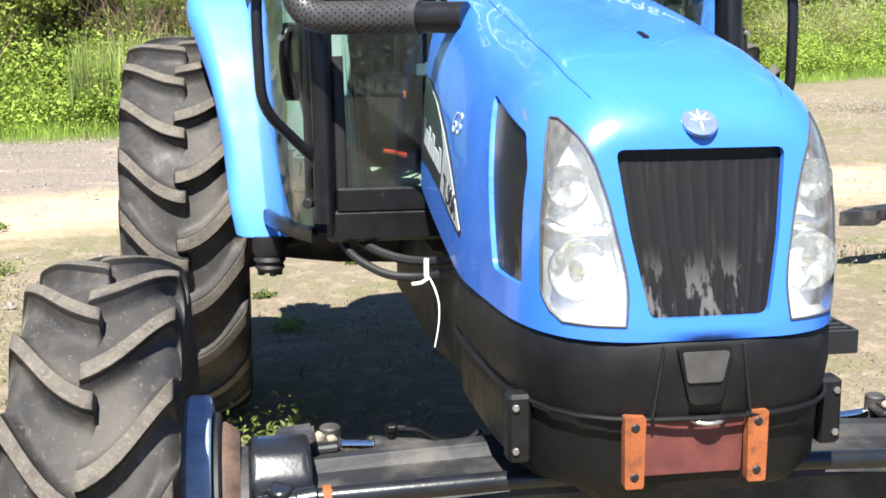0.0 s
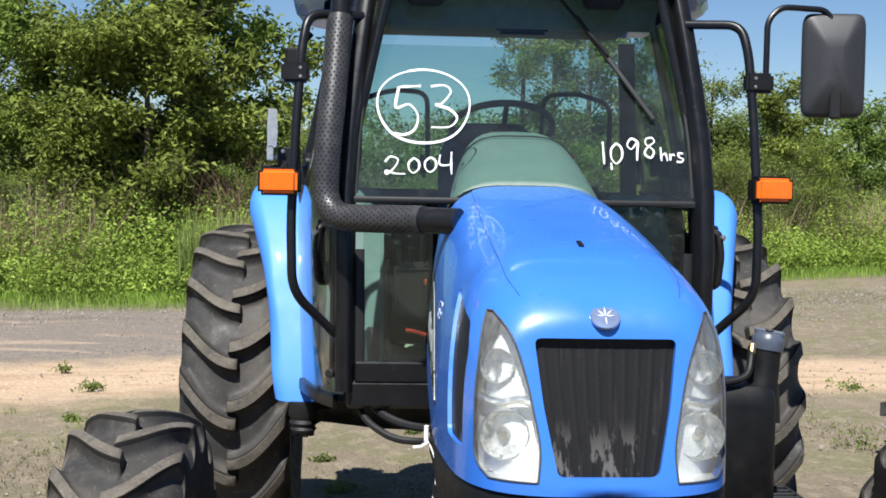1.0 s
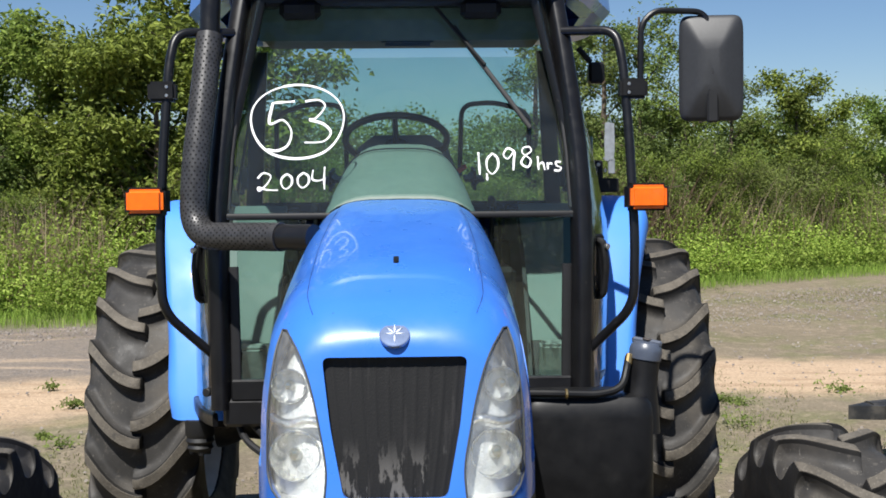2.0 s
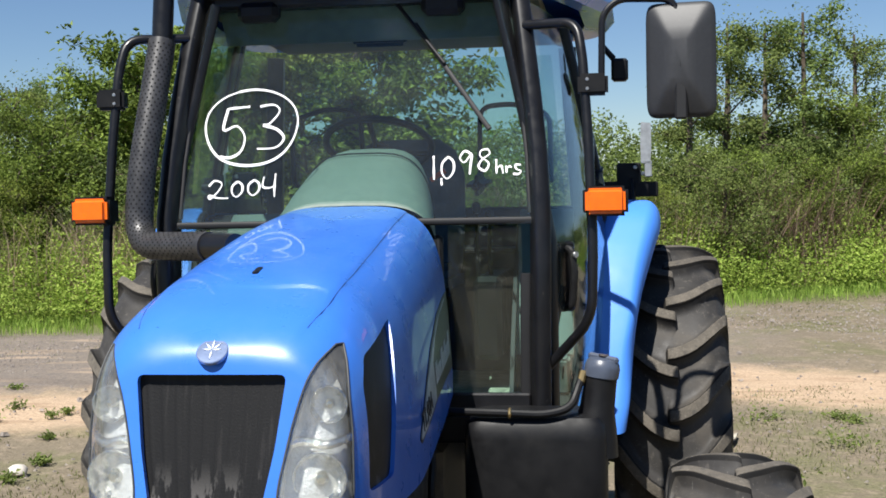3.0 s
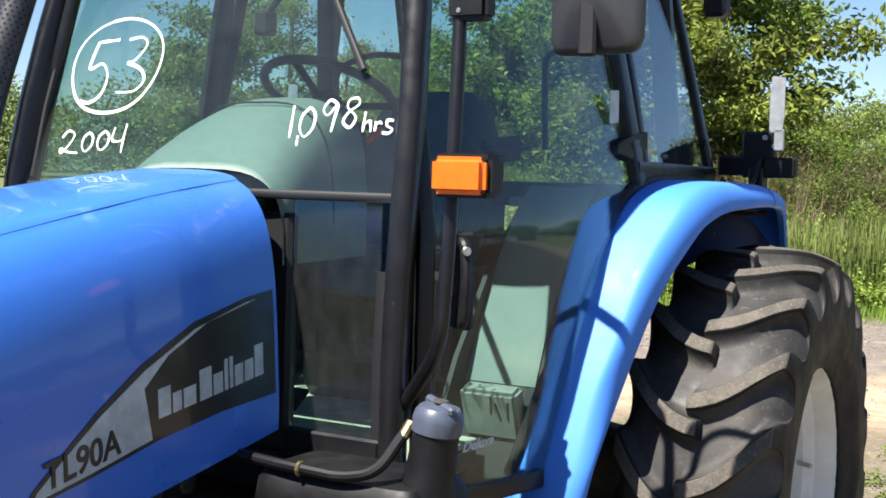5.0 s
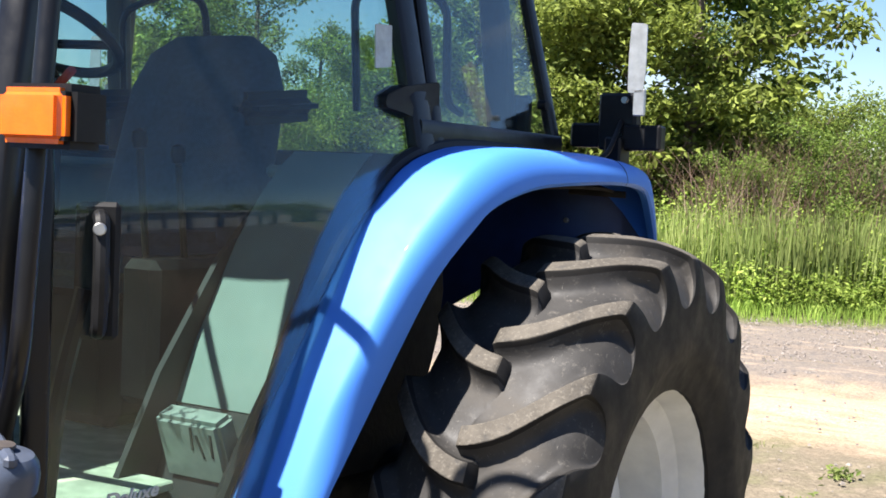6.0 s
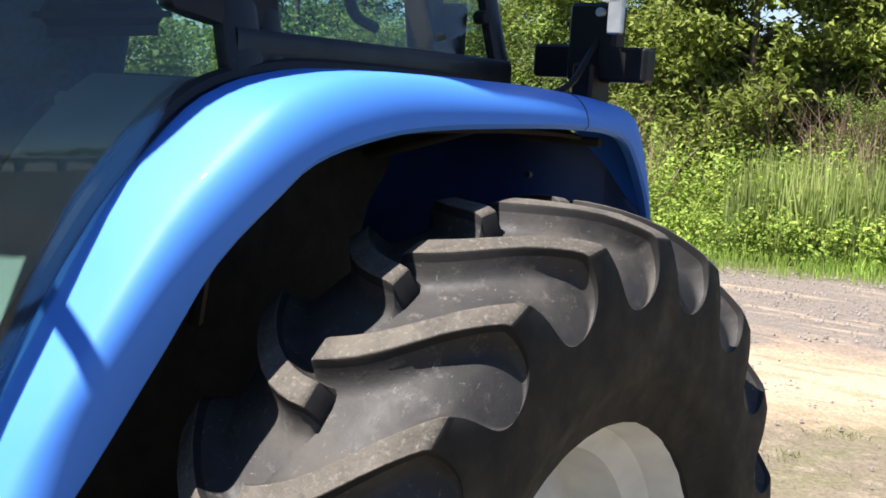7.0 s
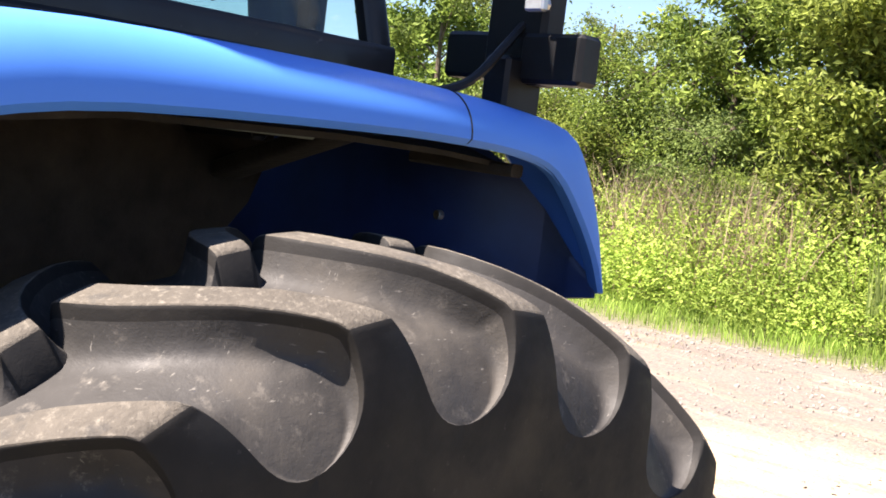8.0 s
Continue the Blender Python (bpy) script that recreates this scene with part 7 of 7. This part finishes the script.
def plant_trees():
    kinds = [make_tree(11, 6.2, 1.9, 0.16, 10500, 0.155, LEAF_TREE), make_tree(12, 5.4, 1.6, 0.10, 9500, 0.140, LEAF_TREE),
             make_tree(13, 6.6, 1.1, 0.25, 5500, 0.10, LEAF_FAR, True), make_tree(14, 3.2, 1.25, 0.04, 13300, 0.062, LEAF_TREE), make_tree(15, 2.5, 1.15, 0.02, 12300, 0.056, LEAF_FAR)]
    labels = ["leafy green broadleaf tree behind the verge", "leafy green broadleaf tree behind the verge", "slender pale-green willow with an open crown",
              "dense green bush at the wood's edge", "grey-green willow bush at the wood's edge"]
    spots = []
    # x, distance behind the border, kind, size
    for x, d, k, s in ((-11.5, 3.5, 0, 0.72), (-10.0, 3.2, 2, 0.75), (-8.6, 3.8, 2, 0.80), (-7.7, 4.6, 2, 0.86), (-6.5, 4.0, 0, 0.98), (-5.4, 4.2, 0, 0.95), (-4.6, 3.3, 0, 0.90), (-3.7, 2.9, 0, 0.95), (-3.1, 3.6, 1, 1.05), (-3.0, 5.4, 0, 1.05),
                       (-13.5, 5.0, 0, 0.9), (-9.2, 6.0, 2, 0.85), (-6.3, 6.6, 2, 0.9), (-3.9, 6.4, 2, 0.9), (-7.8, 6.8, 2, 0.9), (-11.0, 6.5, 2, 0.85),
                       (2.0, 3.4, 2, 0.94), (2.7, 4.2, 2, 1.02), (3.3, 3.6, 2, 0.98), (4.2, 3.4, 2, 1.05), (5.0, 3.8, 2, 0.98), (6.2, 4.4, 2, 0.84), (7.4, 3.4, 1, 0.66), (9.2, 5.0, 0, 0.62),
                       (10.5, 5.0, 1, 0.6), (12.5, 6.0, 0, 0.6)):
        spots.append((x, d, k, s))
    r = random.Random(5)
    for x in [-10.6 + 0.92 * k for k in range(21)]:
        gap = -2.4 < x < 1.4
        spots.append((x + r.uniform(-0.3, 0.3), r.uniform(1.7, 2.6) + (0.9 if x < -2.5 else 0), 3 if r.random() < 0.5 else 4, (0.70 if gap or x < -2.5 else 0.86) * r.uniform(0.8, 1.2)))
        spots.append((x + r.uniform(-0.4, 0.4), r.uniform(3.0, 5.0), 4 if r.random() < 0.6 else 3, (0.86 if gap else 1.12) * r.uniform(0.8, 1.15)))
    used = set()
    for x, d, k, s in spots:
        y = border(x) + d
        m = Matrix.Translation((x, y, -0.03)) @ Matrix.Rotation(r.uniform(0, 6.28), 4, "Z") @ Matrix.Scale(s, 4)
        if k in used:
            t = copy_thing(kinds[k], m)
        else:
            t = kinds[k]
            t.matrix_basis = m
            used.add(k)
        tagged(t, labels[k], "bush" if k > 2 else "tree", "bushes along the track" if k > 2 else "trees along the track")
        if k > 2:
            t.name = "bush"
    for k in range(5):
        if k not in used:
            bpy.data.objects.remove(kinds[k])


plant_trees()


def far_woods():
    """A soft wall of distant trees all round, finest where the walk looks."""
    rng = np.random.default_rng(3)
    fine, coarse = [], []
    for k in range(260):
        a = 2 * math.pi * k / 260 + rng.uniform(-0.01, 0.01)
        d = rng.uniform(60, 78)
        c = np.array([math.cos(a) * d, 8 + math.sin(a) * d, 0])
        h = rng.uniform(3.5, 6.5)
        near = 0.9 < a < 2.6
        m = 1500 if near else 160
        u = rng.normal(size=(m, 3))
        u /= np.linalg.norm(u, axis=1)[:, None]
        spread = np.array([2.6, 2.6, h * 0.5]) * rng.uniform(0.35, 1.0, (m, 1)) ** 0.6
        (fine if near else coarse).append(c + u * spread + 0.25 * rng.normal(size=(m, 3)) + np.array([0, 0, h * 0.5]))
    v1, f1 = leaves(rng, np.concatenate(fine), 0.30, 0.6, 0.6)
    v2, f2 = leaves(rng, np.concatenate(coarse), 0.95, 0.6, 0.6)
    v, f = np.concatenate([v1, v2]), np.concatenate([f1, f2 + len(v1)])
    v[:, 2] = np.maximum(v[:, 2], 0)
    ob = raw("far_woods", v, f, LEAF_FAR)
    tagged(ob, "distant green woods round the field", "woods", kind="stuff")


far_woods()


def undergrowth():
    rng = np.random.default_rng(8)

    def strip(n, x0, x1, d0, d1, power=1.0):
        x = rng.uniform(x0, x1, n)
        d = d0 + (d1 - d0) * rng.uniform(0, 1, n) ** power
        return np.stack([x, border(x) + d, np.zeros(n)], 1), d

    # nettles and weeds: leafy stems, rising away from the track
    feet, d = strip(7000, -12, 14, 0.15, 3.0)
    wave = np.array([noise.noise((p[0] * 0.8, p[1] * 0.8, 2)) for p in feet])
    h = np.clip(0.32 + 0.44 * d + 0.25 * wave, 0.14, 1.25) * rng.uniform(0.7, 1.15, len(feet))
    rep = 27
    base = np.repeat(feet, rep, 0)
    hh = np.repeat(h, rep)
    t = rng.uniform(0.15, 1.0, len(base))
    c = base + np.stack([rng.normal(0, 0.055, len(base)), rng.normal(0, 0.055, len(base)), hh * t], 1)
    v, f = leaves(rng, c, 0.056, 0.55, 1.6, 0.10)
    tagged(raw("weeds", v, f, LEAF_WEED), "bright green nettles and weeds along the track", "weeds", kind="stuff")
    # verge grass
    feet, d = strip(26000, -14, 15, -0.75, 0.9, 1.0)
    keep = rng.uniform(0, 1, len(feet)) < np.clip(0.25 + (d + 0.75) * 0.8, 0, 1)
    v, f = blades(rng, feet[keep], 0.17, 0.009, 0.5)
    tagged(raw("verge_grass", v, f, LEAF_WEED), "green grass on the verge", "grass", kind="stuff")
    # cattail reeds in two stands
    a, _ = strip(1900, -2.9, -0.9, 0.45, 1.9)
    b, _ = strip(600, -1.0, -0.2, 0.6, 1.6)
    v, f = blades(rng, np.concatenate([a, b]), 1.08, 0.020, 0.16)
    tagged(raw("reeds", v, f, LEAF_REED), "tall green cattail reeds", "reeds", kind="stuff")
    # last year's dry stems behind
    feet, _ = strip(5200, -13, 13, 1.1, 2.6)
    keep = np.array([noise.noise((p[0] * 0.5, p[1] * 0.5, 7)) > -0.12 for p in feet])
    v, f = blades(rng, feet[keep], 1.5, 0.010, 0.55)
    tagged(raw("dry_stems", v, f, LEAF_DRY), "dry brown reed stems among the bushes", "dry stems", kind="stuff")
    # a tangle of dead vines at the wood's edge, and pale dry grass beside it
    feet = np.concatenate([strip(900, -2.5, -0.3, 1.9, 3.0)[0], strip(260, -4.4, -2.6, 2.2, 3.0)[0], strip(420, 2.2, 4.8, 1.5, 2.0)[0]])
    v, f = blades(rng, feet, 1.9, 0.013, 0.75)
    tagged(raw("dead_vines", v, f, leaf("dead_vine", (0.13, 0.085, 0.060), (0.30, 0.215, 0.155))), "tangle of brown dead vines over the bushes", "vines", kind="stuff")
    feet = strip(1500, -7.2, -4.9, 2.3, 3.1)[0]
    v, f = blades(rng, feet, 1.45, 0.010, 0.30)
    tagged(raw("dry_grass", v, f, leaf("pale_dry_grass", (0.36, 0.29, 0.20), (0.60, 0.50, 0.37))), "pale dry grass behind the nettles", "dry grass", kind="stuff")
    # sparse turf on the near field
    n = 140000
    x, y = rng.uniform(-7, 8, n), rng.uniform(-1.5, 15.0, n)
    d = y - 0.36 * x - 6.95
    patch = np.array([noise.noise((p * 0.7, q * 0.7, 1)) + 0.6 * noise.noise((p * 2.6, q * 2.6, 5)) for p, q in zip(x.tolist(), y.tolist())])
    keep = (patch > 0.04) & ((d < -0.2) | ((d > 2.6) & (rng.uniform(0, 1, n) < np.where(x > 0.5, 0.7, 0.16))))
    feet = np.stack([x, y, np.full(n, -0.01)], 1)[keep]
    v, f = blades(rng, feet, 0.028, 0.0065, 1.1)
    tagged(raw("turf", v, f, leaf("turf_blade", (0.12, 0.14, 0.045), (0.29, 0.28, 0.14))), "short sparse grass on dry earth", "grass", kind="stuff")
    # low weeds by the front wheel and in the field
    spots = [(-0.82, 1.93, 0.11), (-0.72, 2.02, 0.08), (-0.93, 1.86, 0.07), (1.75, 4.2, 0.10), (2.3, 5.4, 0.08), (1.35, 4.35, 0.07), (2.7, 4.6, 0.09), (-2.3, 5.0, 0.06), (1.9, 6.2, 0.07), (3.4, 6.6, 0.10), (0.9, 5.6, 0.06)]
    for k in range(40):
        spots.append((rng.uniform(-5, 6), rng.uniform(3.2, 7.5), rng.uniform(0.02, 0.045)))
    pts = np.concatenate([np.array([sx, sy, 0.0]) + np.abs(rng.normal(size=(90, 3))) * np.array([1, 1, 0.8]) * r * np.sign(rng.normal(size=(90, 3))) * np.array([1, 1, 0]) + np.stack([np.zeros(90), np.zeros(90), np.abs(rng.normal(0, r * 0.6, 90))], 1) for sx, sy, r in spots])
    v, f = leaves(rng, pts, 0.035, 0.5, 1.5)
    tagged(raw("low_weeds", v, f, leaf("low_weed_leaf", (0.100, 0.150, 0.035), (0.240, 0.300, 0.085))), "small green weeds on bare ground", "weeds", kind="stuff")
    # gravel
    n = 11000
    x = rng.uniform(-9, 10, n)
    d = np.where(rng.uniform(0, 1, n) < 0.72, rng.uniform(2.2, 5.6, n), rng.uniform(-7, 2, n))
    y = 6.95 + 0.36 * x + d
    s = rng.uniform(0.004, 0.014, n) * np.where(rng.uniform(0, 1, n) < 0.02, 2.2, 1)
    cube = np.array([(-1, -1, -0.4), (1, -0.8, -0.4), (0.9, 1, -0.4), (-1, 0.9, -0.4), (-0.5, -0.6, 0.6), (0.6, -0.5, 0.5), (0.5, 0.6, 0.7), (-0.6, 0.5, 0.5)])
    jig = cube[None] * rng.uniform(0.6, 1.2, (n, 8, 1))
    a = rng.uniform(0, 6.28, n)
    ca, sa = np.cos(a)[:, None], np.sin(a)[:, None]
    v = np.stack([jig[..., 0] * ca - jig[..., 1] * sa, jig[..., 0] * sa + jig[..., 1] * ca, jig[..., 2]], -1) * s[:, None, None] + np.stack([x, y, np.full(n, 0.004)], 1)[:, None]
    quads = np.array([(0, 1, 5, 4), (1, 2, 6, 5), (2, 3, 7, 6), (3, 0, 4, 7), (4, 5, 6, 7)])
    f = (quads[None] + (np.arange(n) * 8)[:, None, None]).reshape(-1, 4)
    tagged(raw("gravel", v.reshape(-1, 3), f, STONE), "loose grey gravel beside the track", "gravel", kind="stuff")


undergrowth()


def small_litter():
    # pale crumpled sheet on the ground
    bm = bmesh.new()
    r = random.Random(4)
    edge = [(1.19, 4.80), (1.30, 4.95), (1.36, 5.20), (1.42, 5.62), (1.55, 5.70), (1.66, 5.64), (1.60, 5.35), (1.52, 5.10), (1.47, 4.80), (1.40, 4.66), (1.28, 4.72)]
    c = bm.verts.new((1.43, 5.15, 0.035))
    ring = [bm.verts.new((x, y, 0.012 + r.uniform(0, 0.03))) for x, y in edge]
    for k in range(len(ring)):
        bm.faces.new((c, ring[k], ring[(k + 1) % len(ring)]))
    bmesh.ops.subdivide_edges(bm, edges=bm.edges[:], cuts=3, use_grid_fill=True)
    for v in bm.verts:
        v.co.z += 0.014 * noise.noise((v.co.x * 9, v.co.y * 9, 0))
        v.co.x += 0.02 * noise.noise((v.co.x * 14, v.co.y * 14, 3))
    g = bmesh.ops.extrude_face_region(bm, geom=bm.faces[:])
    for v in g["geom"]:
        if isinstance(v, bmesh.types.BMVert):
            v.co.z -= 0.012
    tagged(part("paper_sheet", bm, plain("weathered_paper", (0.42, 0.38, 0.30), 0.9, 0.0, 0.0, 14, 0.45, 0.004)), "crumpled pale sheet lying on the ground", "litter")
    bm = bmesh.new()
    bmesh.ops.create_icosphere(bm, subdivisions=2, radius=0.06)
    for v in bm.verts:
        v.co *= 1 + 0.3 * noise.noise(v.co * 18)
        v.co.z *= 0.6
    bmesh.ops.translate(bm, verts=bm.verts, vec=(-2.90, 4.40, 0.02))
    tagged(part("stone", bm, plain("pale_stone", (0.50, 0.46, 0.40), 0.9)), "pale fist-sized stone on dry turf", "stone")
    # end of a steel implement beam beside the tractor
    beam = tagged(new("implement_beam"), "weathered grey steel implement beam lying on the ground", "implement")
    bm = bmesh.new()
    frame_bar(bm, [(2.86, 4.42, 0.30), (3.25, 4.50, 0.31), (4.4, 4.75, 0.32)], 0.12, 0.09, (0, 0, 1))
    part("beam", bm, IRON, beam)
    bm = bmesh.new()
    prism(bm, soft_poly([(2.70, 4.36), (2.92, 4.32), (3.02, 4.42), (2.90, 4.50)], 0.02), lambda x, y: (x, y, 0.25), lambda x, y: (x, y, 0.335))
    part("blade_end", bm, IRON, beam)
    for x, y in ((3.15, 4.48), (4.3, 4.72)):
        bm = bmesh.new()
        frame_bar(bm, [(x, y, -0.02), (x, y, 0.28)], 0.07, 0.05, (1, 0, 0))
        part("stand", bm, IRON, beam)


small_litter()


def long_shed():
    """A long pale shed across the field on the tractor's left, which the door glass mirrors."""
    shed = tagged(new("shed"), "long pale open-fronted shed across the field", "shed")
    pale, dark = plain("pale_sheeting", (0.62, 0.60, 0.55), 0.7, 0.0, 0.0, 3, 0.1), plain("dark_post", (0.05, 0.045, 0.04), 0.8)
    bm = bmesh.new()
    box(bm, (52.0, 14.0, 1.20), (0.15, 84.0, 2.4), 0.01)
    part("wall", bm, pale, shed)
    bm = bmesh.new()
    slab(bm, [[(51.7, y, 2.4), (54.0, y, 2.9), (56.4, y, 2.4)] for y in (-28.4, 56.4)], lambda p: Vector((0, 0, 0.08)))
    part("roof", bm, plain("grey_roof_sheet", (0.20, 0.20, 0.20), 0.6, 0.2), shed)
    for k in range(21):
        bm = bmesh.new()
        frame_bar(bm, [(51.80, -28 + 4 * k, -0.1), (51.80, -28 + 4 * k, 2.38)], 0.30, 0.28, (1, 0, 0))
        part("post", bm, dark, shed)


long_shed()
